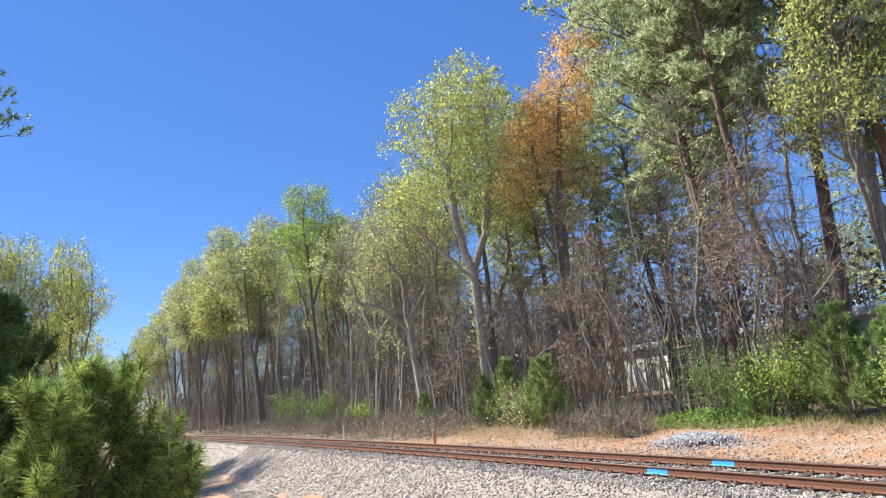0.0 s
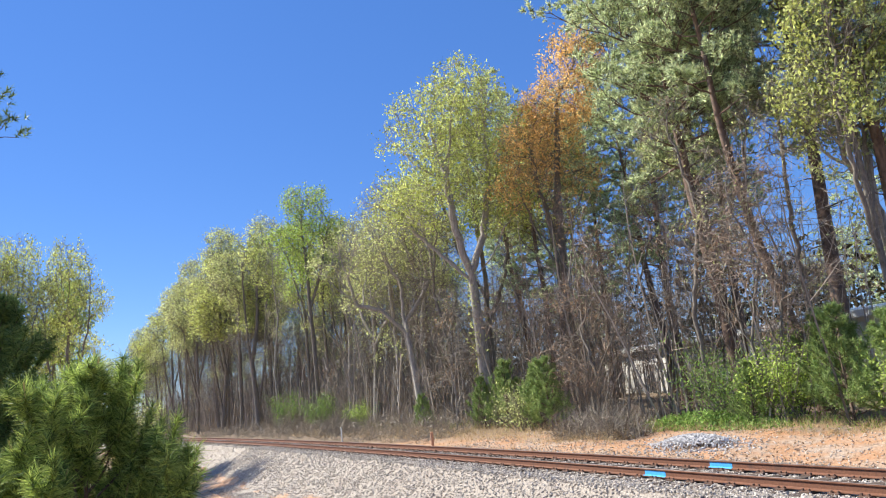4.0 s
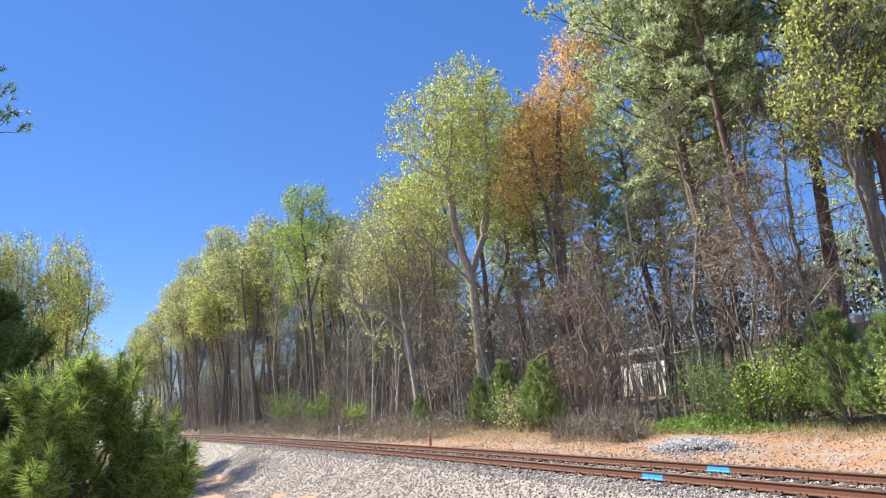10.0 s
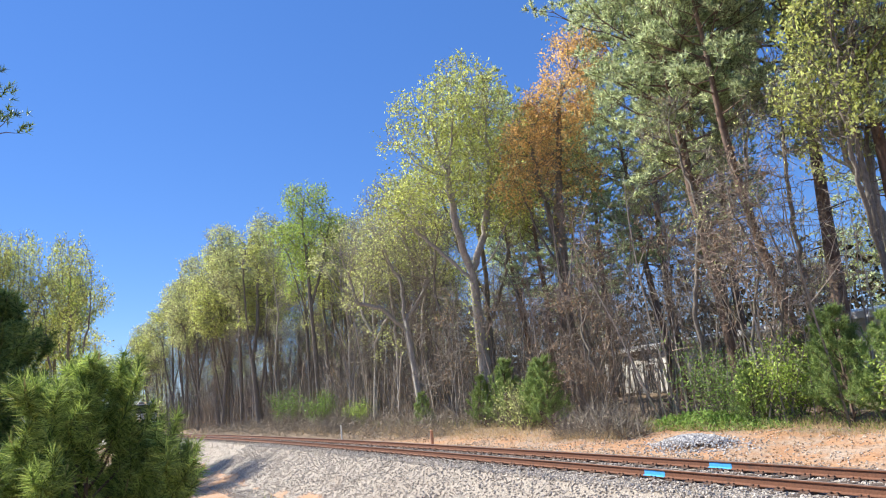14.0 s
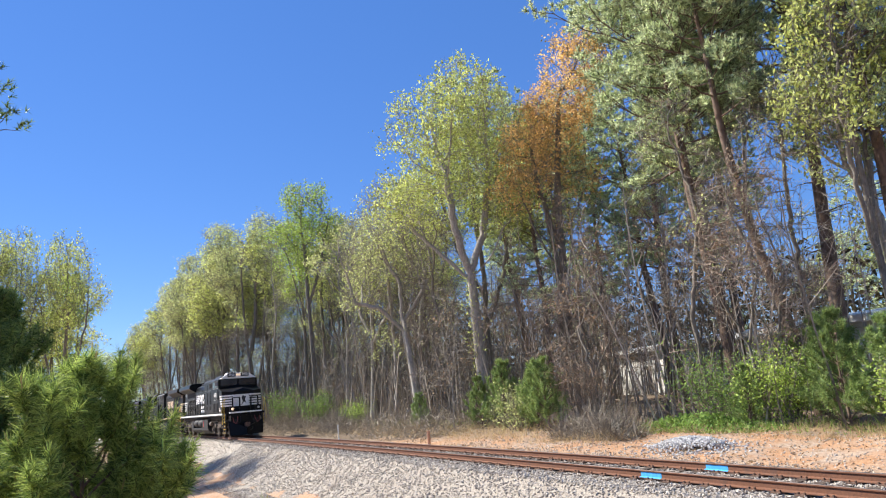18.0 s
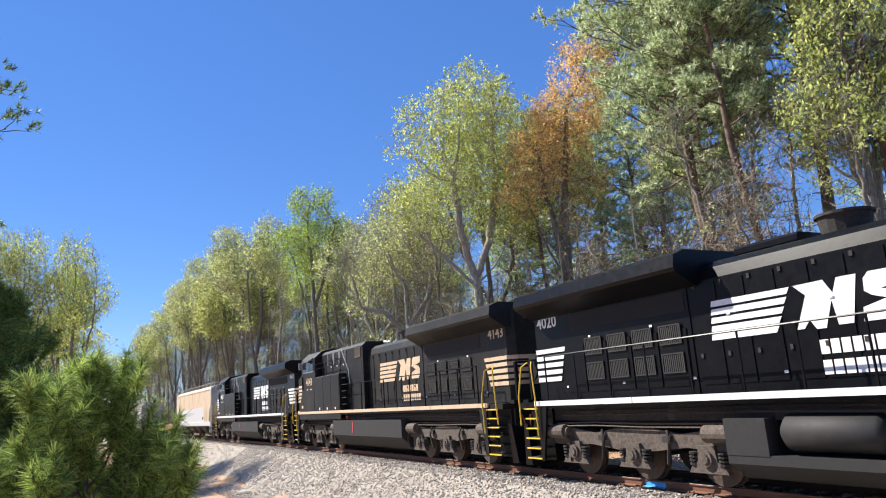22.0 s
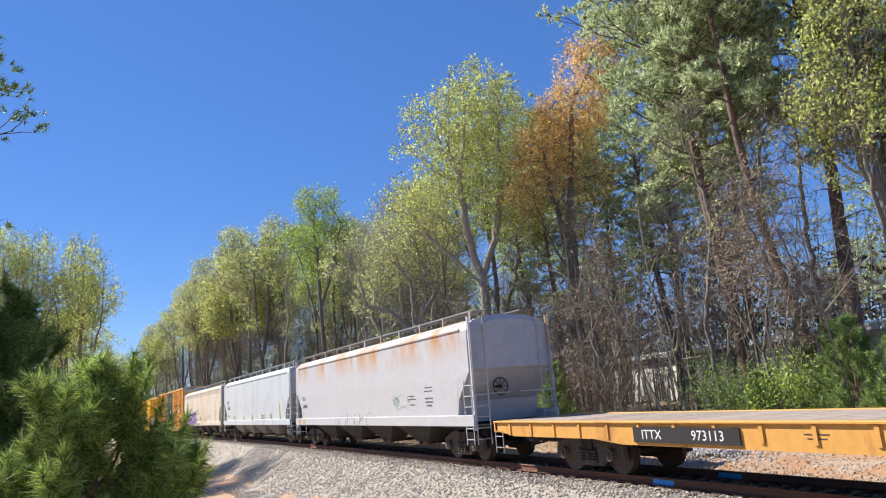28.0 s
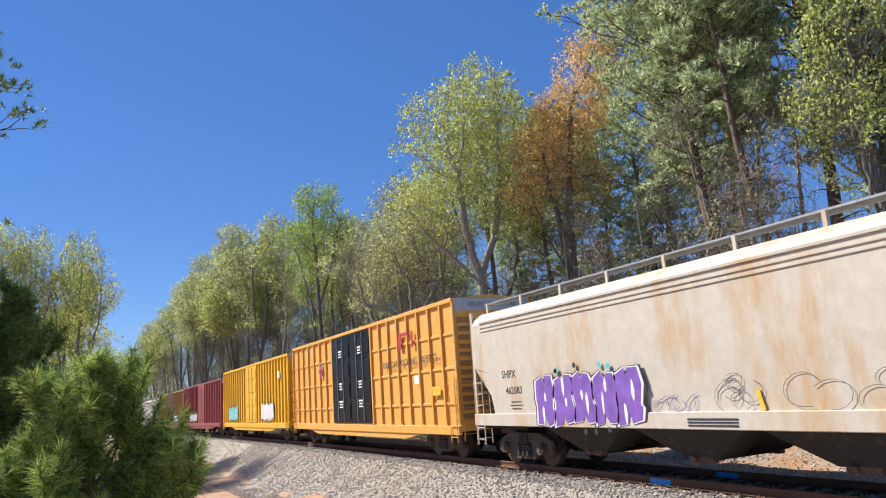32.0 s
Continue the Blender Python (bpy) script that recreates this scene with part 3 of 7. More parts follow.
def tall_pine(name, label, seed, height, radius, bare=0.5, reach=0.2, limbs=34, per=18, lean=(0, 0), needle=0.3, dead=8, width=0.03, pads=7, mat=None, pad=0.25, tufts=7):
    """A tall pine: long bare scaly trunk, dead stubs, and limbs that carry dense pads of needle brushes."""
    rng = random.Random(seed)
    root = thing(name, label, "tree")
    wood, ends = Shape(), []
    trunk = wander(rng, Vector((0, 0, -0.3)), Vector((lean[0], lean[1], 1)), height, 14, 0.03, 0.012)
    rr = [radius * (1 - 0.84 * i / 14) * (1.3 if i == 0 else 1) for i in range(15)]
    wood.tube(trunk, rr, 10)
    for i in range(limbs):
        u = bare + (0.99 - bare) * ((i + rng.random()) / limbs) ** 0.9
        p, d = along(trunk, u)
        a = i * 2.4 + rng.uniform(-0.6, 0.6)
        size = height * reach * (0.42 + 0.75 * math.sin(math.pi * min(1, (1.05 - u) / (1.05 - bare)) ** 0.75)) * rng.uniform(0.55, 1.12)
        dd = Vector((math.cos(a), math.sin(a), rng.uniform(-0.15, 0.35) + 0.8 * (u - bare)))
        bough = wander(rng, p, dd, size, 6, 0.14, 0.06)
        wood.tube(bough, [max(0.018, rr[min(14, int(u * 14))] * 0.36 * (1 - j / 6 * 0.85)) for j in range(7)], 5)
        for k in range(pads):
            w = 0.38 + 0.62 * (k + rng.random()) / pads
            p2, d2 = along(bough, min(w, 0.99))
            b2 = wander(rng, p2, turned(rng, d2, rng.uniform(0.3, 1.0)), size * 0.28 * (1.35 - 0.6 * w), 3, 0.2, 0.12)
            wood.tube(b2, [0.022, 0.018, 0.014, 0.009], 3)
            for q in range(tufts):
                c = b2[-1] + Vector((rng.gauss(0, pad), rng.gauss(0, pad), abs(rng.gauss(0, pad * 0.4))))
                ends.append((c, (c - b2[-2] + Vector((0, 0, 0.35))).normalized()))
    for i in range(dead):
        p, d = along(trunk, rng.uniform(0.15, bare))
        a = rng.random() * 2 * math.pi
        b = wander(rng, p, Vector((math.cos(a), math.sin(a), rng.uniform(-0.2, 0.3))), rng.uniform(0.6, 2.6), 5, 0.2, 0.0)
        wood.tube(b, [0.035, 0.03, 0.024, 0.018, 0.012, 0.006], 4)
    part("trunk", wood, M_BARK_PINE, root, smooth=True)
    v, f = needle_tufts(ends, per, needle, width, seed + 3, 0.9)
    part("crown", mesh_of("crown", v, f, mat or M_NEEDLE), None, root, "dense dark green needles")
    return root


def young_pine(name, label, seed, height, spread, mat, whorls=9, per_whorl=6, per=60, needle=0.19, width=0.006, candles=0, shoots=4, category="tree", tuft=0.11, taper=0.7, longest=9.0):
    """A bushy young pine with shoots up to its tip, needles all along them."""
    rng = random.Random(seed)
    root = thing(name, label, category)
    wood, ends, tips = Shape(), [], []
    trunk = wander(rng, Vector((0, 0, -0.2)), Vector((0.02, 0.03, 1)), height + 0.1, 8, 0.03, 0.05)
    wood.tube(trunk, [0.055 * (1 - 0.85 * i / 8) for i in range(9)], 6)
    axes = [(trunk[6:], 1)]
    for i in range(whorls):
        u = 0.06 + 0.86 * (i + 0.5) / whorls
        for k in range(per_whorl):
            a = 2 * math.pi * (k + rng.random() * 0.7) / per_whorl
            p, d = along(trunk, min(0.97, u + rng.uniform(-0.03, 0.03)))
            size = min(longest, spread * (1.04 - u) ** taper * rng.uniform(0.65, 1.15))
            b = wander(rng, p, Vector((math.cos(a), math.sin(a), 0.25 + 0.6 * u)), size, 5, 0.1, 0.13)
            wood.tube(b, [0.02, 0.016, 0.013, 0.010, 0.008, 0.005], 4)
            axes.append((b[2:], 0))
            for q in range(shoots):
                p2, d2 = along(b, rng.uniform(0.35, 0.98))
                c = wander(rng, p2, turned(rng, d2, rng.uniform(0.4, 0.9)) + Vector((0, 0, 0.3)), size * rng.uniform(0.22, 0.42), 3, 0.12, 0.16)
                wood.tube(c, [0.009, 0.008, 0.006, 0.004], 3)
                axes.append((c, 0))
    for pts, top in axes:
        total = sum((b - a).length for a, b in zip(pts, pts[1:]))
        k = max(2, int(total / tuft))
        for i in range(k):
            ends.append(along(pts, min(0.999, 0.15 + 0.85 * (i + 0.5) / k)))
        tips.append((pts[-1], (pts[-1] - pts[-2]).normalized()))
    part("trunk", wood, M_BARK_PINE, root, smooth=True)
    v, f = needle_tufts(ends, per, needle, width, seed + 3, 0.6)
    part("crown", mesh_of("crown", v, f, mat), None, root)
    if candles:
        sh = Shape()
        for p, d in rng.sample(tips, min(candles, len(tips))):
            e = (d + Vector((0, 0, 1.2))).normalized()
            ln = rng.uniform(0.06, 0.17)
            sh.tube([p, p + e * ln * 0.5, p + e * ln], [0.010, 0.012, 0.004], 5)
        tagged(part("candle", sh, M_CANDLE, root, "pale yellow spring shoots"), kind="stuff")
    return root


def set_at(ob, x, y, turn=0.0, size=1.0, tall=None, sink=0.05, z=None):
    ob.matrix_basis = pose(x, y, (ground_z(x, y) if z is None else z) - sink, 0, 0, turn) @ Matrix.Diagonal((size, size, tall or size, 1))
    return ob


def again(ob, x, y, turn=0.0, size=1.0, tall=None, sink=0.05):
    m = pose(x, y, ground_z(x, y) - sink, 0, 0, turn) @ Matrix.Diagonal((size, size, tall or size, 1))
    c = copy_thing(ob, m)
    c.matrix_basis = m
    return c


# the wide forked tree over the track, and its neighbours at the wood's edge
oak = set_at(hardwood("broadleaf_tree", "tall forked hardwood with grey trunk and yellow-green spring leaves", 21, 0.36,
                      [[(0, 0, -0.3), (-0.2, 0, 3), (-0.35, 0, 6), (-0.3, 0, 8.6)], [(-0.3, 0, 8.2), (-1.9, 0.3, 10.0), (-3.4, 0.2, 11.6)], [(-0.3, 0, 8.6), (-0.9, -0.4, 11), (-1.2, -0.2, 14.5)],
                       [(-0.3, 0, 8.6), (0.7, 0.5, 11), (1.4, 0.4, 14.5)], [(-0.3, 0, 8.4), (1.0, -0.4, 9.4), (1.9, -0.4, 11.2)]],
                      [(-3.3, 0, 13.2, 2.5), (-4.9, 0.3, 13.6, 1.7), (-2.6, 0.5, 18.0, 2.6), (0.2, 0, 19.6, 2.7), (2.4, 0.4, 17.4, 2.4), (-0.2, -0.5, 14.8, 2.8), (2.2, 0.2, 12.4, 1.9), (-1.0, 1.4, 16.5, 2.4), (-0.4, -1.5, 17.6, 2.2)],
                      aims=1900, step=0.36, kill=0.5, leaves=8, leaf=0.092, haze=0.16, leafy=0.92, leaf_mat=M_LEAF_SPRING, bark=M_BARK_PALE, twigs=900), -34.0, 20.6, 0)
low_oak = set_at(hardwood("broadleaf_tree", "spreading hardwood with crooked boughs and sparse yellow-green leaves", 33, 0.27,
                          [[(0.6, 0, -0.3), (0.3, 0, 3.2), (-0.3, 0, 6.4), (-0.3, 0, 9.5)], [(0.1, 0, 4.4), (-1.7, 0.2, 6.0), (-3.0, 0, 7.2)], [(-0.3, 0, 6.4), (-1.8, -0.3, 8.0), (-3.3, -0.2, 8.4)], [(-0.2, 0, 7.0), (1.0, 0.3, 8.6), (1.8, 0.4, 10)]],
                          [(-2.6, 0, 12.4, 2.5), (-4.6, 0.2, 11.4, 1.9), (-0.2, 0.3, 15.0, 2.3), (1.5, 0, 12.2, 1.9), (-3.4, 0.4, 9.0, 1.5), (1.6, 0.3, 10.0, 1.4), (-1.0, -1.2, 13, 2.0), (-1.8, 1.2, 11.2, 2.0)],
                          aims=1300, step=0.38, kill=0.52, leaves=6, leaf=0.09, haze=0.16, leafy=0.62, leaf_mat=M_LEAF_BUD, bark=M_BARK_PALE, twigs=1600), -42.2, 19.9, 0)
slim_green = set_at(hardwood("broadleaf_tree", "slender hardwood with bright green new leaves at its top", 45, 0.25,
                             [[(0, 0, -0.3), (-0.1, 0, 6), (-0.4, 0, 12), (-0.6, 0.2, 17)], [(-0.3, 0, 9.5), (-1.6, 0.2, 13), (-2.1, 0.2, 15.5)], [(-0.4, 0, 11), (0.7, -0.2, 14), (1.2, 0, 16.5)]],
                             [(-0.4, 0, 21.2, 2.2), (-1.9, 0.2, 17.6, 2.2), (1.3, -0.2, 18.6, 1.9), (-0.2, 0.4, 14.8, 1.8), (1.3, 0.5, 15.6, 1.3)],
                             aims=900, step=0.45, kill=0.55, leaves=10, leaf=0.11, haze=0.24, leafy=0.85, leaf_mat=M_LEAF_GREEN, bark=M_BARK, twigs=2400, tip=0.014), -63.5, 20.2, 0)
lobe_rng = random.Random(4)
dome_a = set_at(hardwood("broadleaf_tree", "tall poplar-like tree fanning out into a haze of pale green buds", 52, 0.32,
                         [[(0, 0, -0.3), (0.2, 0, 7), (0.1, 0, 14), (0.3, 0, 21)], [(0.1, 0, 5.5), (-1.3, 0.4, 12), (-2.0, 0.6, 18)], [(0.2, 0, 8.5), (1.6, -0.4, 14), (2.3, -0.5, 19)]],
                         vase(lobe_rng, 28.5, 5.4, 0.42), aims=1500, step=0.55, kill=0.62, reach=4.5, up=0.22, shoot=1.0, leaves=8, leaf=0.145, haze=0.28, leafy=0.76, leaf_from=15.0, leaf_mat=M_LEAF_BUD, bark=M_BARK, twigs=2000, twig=1.0, tip=0.02, twig_width=0.018), -100, 18.8, 0)
dome_b = set_at(hardwood("broadleaf_tree", "tall twin-stemmed tree with ascending limbs and yellow-green buds", 57, 0.33,
                         [[(0, 0, -0.3), (-0.4, 0, 5), (-1.2, 0.2, 13), (-1.6, 0.3, 20)], [(-0.1, 0, 2.5), (0.9, -0.2, 9), (1.5, -0.3, 17)], [(-0.7, 0, 8.5), (0.0, 0.5, 14), (0.1, 0.8, 20)]],
                         vase(lobe_rng, 26.5, 5.2, 0.38), aims=1500, step=0.55, kill=0.62, reach=4.5, up=0.22, shoot=1.0, leaves=8, leaf=0.145, haze=0.28, leafy=0.82, leaf_from=13.5, leaf_mat=M_LEAF_SPRING, bark=M_BARK, twigs=1600, twig=1.0, tip=0.02, twig_width=0.018), -83, 19.2, 0, 0.95, 0.88)
rust = set_at(hardwood("broadleaf_tree", "tall hardwood covered in rust-orange spring buds", 64, 0.26,
                       [[(0, 0, -0.3), (-0.1, 0, 6), (0.1, 0, 12), (0.8, 0, 18)], [(0, 0, 7.5), (-1.3, -0.3, 10.2), (-2.0, -0.4, 12.4)], [(0, 0, 9), (-0.9, 0.3, 13), (-1.0, 0.2, 15.5)], [(0, 0, 9.5), (1.3, 0.2, 11.8)]],
                       [(2.2, 0, 20.6, 1.9), (0.9, 0, 17.6, 2.3), (-0.8, -0.3, 14.8, 2.3), (-2.1, -0.4, 12.6, 1.6), (1.4, 0.3, 13.4, 1.5), (0.2, 1.0, 16.5, 2.0)],
                       aims=1300, step=0.38, kill=0.5, leaves=11, leaf=0.088, haze=0.2, leafy=0.9, leaf_mat=M_LEAF_ORANGE, bark=M_BARK, twigs=1000), -30.4, 24.2, 0)
maple = set_at(hardwood("broadleaf_tree", "crooked hardwood in yellow-green young leaf", 71, 0.22,
                        [[(0, 0, -0.3), (0.4, 0, 4), (0.1, 0, 8), (0.5, 0.2, 13)], [(0.3, 0, 5), (-1.2, 0.4, 8.5), (-1.8, 0.5, 12)], [(0.2, 0, 7), (1.6, -0.4, 10), (2.2, -0.5, 12.5)]],
                        [(0.4, 0, 17.2, 2.4), (-1.9, 0.4, 14.5, 2.3), (2.2, -0.5, 14.4, 2.2), (0, 1.2, 12, 2.2), (-2.4, 0.4, 11.2, 1.6), (2.6, 0, 11, 1.4), (0.2, -1.4, 14, 2)],
                        aims=1200, step=0.42, kill=0.55, leaves=7, leaf=0.105, haze=0.2, leafy=0.7, leaf_mat=M_LEAF_SPRING, bark=M_BARK, twigs=1000), -48, 24, 0)
pine_a = set_at(tall_pine("pine_tree", "tall pine with scaly trunk and broad dark crown", 81, 25, 0.33, bare=0.42, reach=0.19, limbs=62, lean=(-0.02, 0.0), dead=14), -20.6, 25.0, 0)
pine_b = set_at(tall_pine("pine_tree", "tall leaning pine with bare dark trunk", 86, 24, 0.23, bare=0.52, reach=0.17, limbs=40, lean=(-0.10, -0.14), dead=16), -16.6, 24.4, 0)
pine_far = set_at(tall_pine("pine_tree", "pine in the depth of the wood", 97, 23, 0.26, bare=0.3, reach=0.2, limbs=30, per=8, needle=0.5, width=0.07, dead=0, pads=5, tufts=4, pad=0.45), -47, 38)
pine_c = set_at(tall_pine("pine_tree", "tall pine with scaly trunk and open crown", 93, 26, 0.28, bare=0.33, reach=0.17, limbs=52, dead=10, pads=6), -13.6, 25.5, 0)


def bare_tree(seed, label, h, r, width, low, leafy, mat, bark, twig):
    rng = random.Random(seed)
    top = [(rng.uniform(-0.5, 0.5), rng.uniform(-0.5, 0.5), h * k) for k in (0.3, 0.6, 0.82)]
    return hardwood("bare_tree", label, seed, r, [[(0, 0, -0.3), *top], [top[0], (rng.uniform(-1.6, 1.6), rng.uniform(-1, 1), h * 0.6)]], vase(rng, h, width, low), aims=420, step=0.42, kill=0.6, reach=3.6, up=0.12,
                    leaves=4, leaf=0.075, leafy=leafy, leaf_mat=mat, bark=bark, twigs=900, twig=0.8, twig_mat=twig, tip=0.014, twig_width=0.014)


bare_set = [bare_tree(101, "slender leafless understory tree with grey-brown bark", 15, 0.11, 2.9, 0.3, 0.3, M_LEAF_BUD, M_BARK, M_TWIG),
            bare_tree(108, "tall slender tree with pale bark and a few buds", 18, 0.14, 3.2, 0.42, 0.5, M_LEAF_BUD, M_BARK_PALE, M_TWIG),
            bare_tree(115, "small leafless tree with russet twigs", 11, 0.08, 2.6, 0.25, 0.3, M_LEAF_DRY, M_BARK, M_TWIG_RED),
            bare_tree(122, "slender tree with a thin haze of yellow-green buds", 20, 0.16, 3.4, 0.45, 0.7, M_LEAF_SPRING, M_BARK, M_TWIG),
            bare_tree(129, "low crooked leafless tree with pale bark and dry leaves", 8, 0.06, 2.4, 0.2, 0.35, M_LEAF_DRY, M_BARK_PALE, M_TWIG)]
for ob, (x, y) in zip(bare_set, [(-30, 23), (-44, 22), (-27, 22), (-66, 22), (-36, 19.5)]):
    set_at(ob, x, y)


def plant_woods():
    rng = random.Random(9)
    for src, x, y, turn, size, tall in [
            (pine_a, -24.5, 29.5, 120, 1.0, 1.1), (pine_b, -19.0, 27.5, 15, 0.95, 1.05), (pine_c, -10.2, 26.0, 90, 1.05, 1.0), (pine_a, -13.0, 31.0, 210, 1.0, 1.0),
            (pine_c, -28.5, 30.0, 200, 1.0, 0.9), (pine_b, -44.0, 31.0, 80, 1.0, 1.0), (pine_c, -36.5, 27.0, 20, 0.9, 0.72), (pine_a, -52, 37, 30, 0.9, 0.9), (pine_a, -17, 27, 300, 1.05, 1.1),
            (oak, -56, 27, 150, 0.85, 0.85), (maple, -41.5, 26, 200, 1.1, 1.15), (low_oak, -14.8, 27.2, 40, 0.8, 1.0), (maple, -13.4, 24.2, 60, 0.75, 0.9), (low_oak, -22.5, 27.0, 300, 0.8, 1.0),
            (low_oak, -52.5, 21.5, 120, 0.95, 1.0), (maple, -66, 24, 60, 0.95, 1.1), (slim_green, -72, 22, 80, 0.9, 0.95), (dome_a, -92, 23, 130, 0.95, 0.98), (dome_b, -110, 19.5, 30, 0.95, 1.05),
            (dome_a, -120, 17.8, 200, 0.95, 1.0), (dome_b, -132, 17.5, 250, 0.92, 1.0), (dome_a, -143, 16.8, 60, 0.9, 0.92), (dome_b, -156, 15.8, 160, 0.9, 0.95), (dome_a, -170, 14.6, 280, 0.85, 0.86), (dome_b, -184, 13.2, 30, 0.8, 0.8), (dome_a, -198, 11.6, 120, 0.7, 0.66),
            (dome_a, -89, 18.4, 300, 0.9, 0.8), (dome_b, -97, 17.6, 200, 0.9, 0.9), (dome_a, -113, 16.8, 20, 0.85, 0.85), (dome_b, -78, 27, 10, 0.8, 0.85), (dome_a, -104, 27, 90, 0.8, 0.82), (low_oak, -62, 23, 250, 0.95, 1.15), (low_oak, -72, 26, 20, 0.95, 1.2),
            # the group on the camera's side of the line
            (maple, -52, -0.5, 30, 0.62, 0.88), (maple, -52.5, -3.0, 170, 0.62, 0.9), (dome_b, -60, -1.0, 100, 0.45, 0.62), (oak, -55, -5.6, 140, 0.7, 0.84), (slim_green, -58, 0.0, 80, 0.62, 0.66), (pine_c, -40, 35, 70, 0.95, 0.85), (pine_a, -33.5, 34.5, 10, 0.95, 0.85), (pine_c, -26.5, 33, 160, 1.0, 0.9), (maple, -37, 29, 100, 1.1, 1.1)]:
        again(src, x, y, turn, size, tall)
    for i in range(150):
        u = rng.random()
        x = -15 - 150 * u ** 1.2
        l = 8.0 + 26 * rng.random() ** 1.4
        low = x > -37
        if low and (l > 15 or rng.random() < 0.4):
            continue
        again(bare_set[rng.choice((0, 2, 4, 2) if low else (0, 0, 1, 1, 2, 3, 3, 4))], x, line_y(x) + l, rng.uniform(0, 360), rng.uniform(0.75, 1.1), rng.uniform(0.6, 1.0) if low else rng.uniform(0.75, 1.15))
    # the wood goes on behind
    for i in range(26):
        x = -18 - 9.5 * i + rng.uniform(-3, 3)
        again((pine_far, pine_far, maple, low_oak)[i % 4], x, line_y(x) + rng.uniform(42, 62), rng.uniform(0, 360), rng.uniform(0.8, 1.0), rng.uniform(0.6, 0.8))
    # pines beyond the bend
    for i in range(14):
        x = -300 - 5 * i + rng.uniform(-3, 3)
        again(pine_far, x, -2 + 2.6 * i + rng.uniform(-2, 2), rng.uniform(0, 360), 1.5, rng.uniform(1.1, 1.3))


plant_woods()


def thicket(name, label, count, place, length, width, mat, seed, rise=0.6, category="undergrowth"):
    """Stems and twigs too many to count."""
    rng = np.random.default_rng(seed)
    p = np.array([place(rng) for _ in range(count)])
    v, f = twig_blades(p, count, length, width, 0.0, seed, rise)
    return tagged(new(name, mesh_of(name, v, f, mat)), label, category, kind="stuff")


def strip(x0, x1, l0, l1, z0, z1, skew=1.0):
    def place(rng):
        x = x0 + (x1 - x0) * rng.random() ** skew
        y = line_y(x) + l0 + (l1 - l0) * rng.random()
        return x, y, ground_z(x, y) + z0 + (z1 - z0) * rng.random() ** 1.7
    return place


thicket("undergrowth", "tangled grey-brown leafless undergrowth between the trunks", 28000, strip(-37, -175, 9.5, 36, 0, 9.0, 1.3), 1.6, 0.024, M_TWIG, 1, 0.7)
thicket("undergrowth", "thin upright russet saplings along the wood's edge", 4200, strip(-18, -150, 7.2, 14, 0, 3.5, 1.2), 1.2, 0.013, M_TWIG_RED, 2, 1.0)
thicket("brush", "grey cut brush and fallen twigs beside the track", 18000, strip(-33, -95, 3.6, 9.5, 0, 1.0, 1.2), 0.8, 0.010, M_TWIG, 3, 0.1)
thicket("dry_grass", "dry straw-coloured grass and weeds beyond the track", 9000, strip(-20, -60, 4.6, 9.0, 0, 0.1, 1.3), 0.42, 0.006, M_GRASS_DRY, 4, 1.6, "grass")
thicket("dry_grass", "dry straw-coloured grass tufts on the clay", 5000, strip(-6, -24, 6.6, 9.5, 0, 0.1), 0.3, 0.006, M_GRASS_DRY, 5, 1.6, "grass")
thicket("green_weeds", "fresh green weeds at the foot of the trees", 4000, strip(-6, -60, 7.6, 10.0, 0, 0.2, 1.2), 0.3, 0.012, M_GRASS, 6, 1.3, "weeds")


def pile(cx, cy, rx, ry, h):
    def place(rng):
        a, r = rng.random() * 2 * math.pi, rng.random() ** 0.5
        x, y = cx + math.cos(a) * r * rx, cy + math.sin(a) * r * ry
        return x, y, ground_z(x, y) + h * (1 - r * r) * rng.random()
    return place


thicket("brush_pile", "heap of grey-brown cut branches beside the clay bank", 3000, pile(-22.3, 18.4, 2.6, 1.0, 0.75), 1.1, 0.012, M_TWIG, 7, 0.1, "brush pile")
thicket("brush_pile", "heap of dull grey branches by the wood", 3500, pile(-52, 18.0, 3.2, 1.0, 1.3), 0.9, 0.010, M_TWIG, 8, 0.2, "brush pile")


def leafy(name, label, count, place, size, mat, seed, category="shrub", kind=""):
    rng = np.random.default_rng(seed)
    p = [place(rng) for _ in range(count)]
    v, f = leaf_cloud(p, count, size, 0.05, seed)
    return tagged(new(name, mesh_of(name, v, f, mat)), label, category, kind=kind)


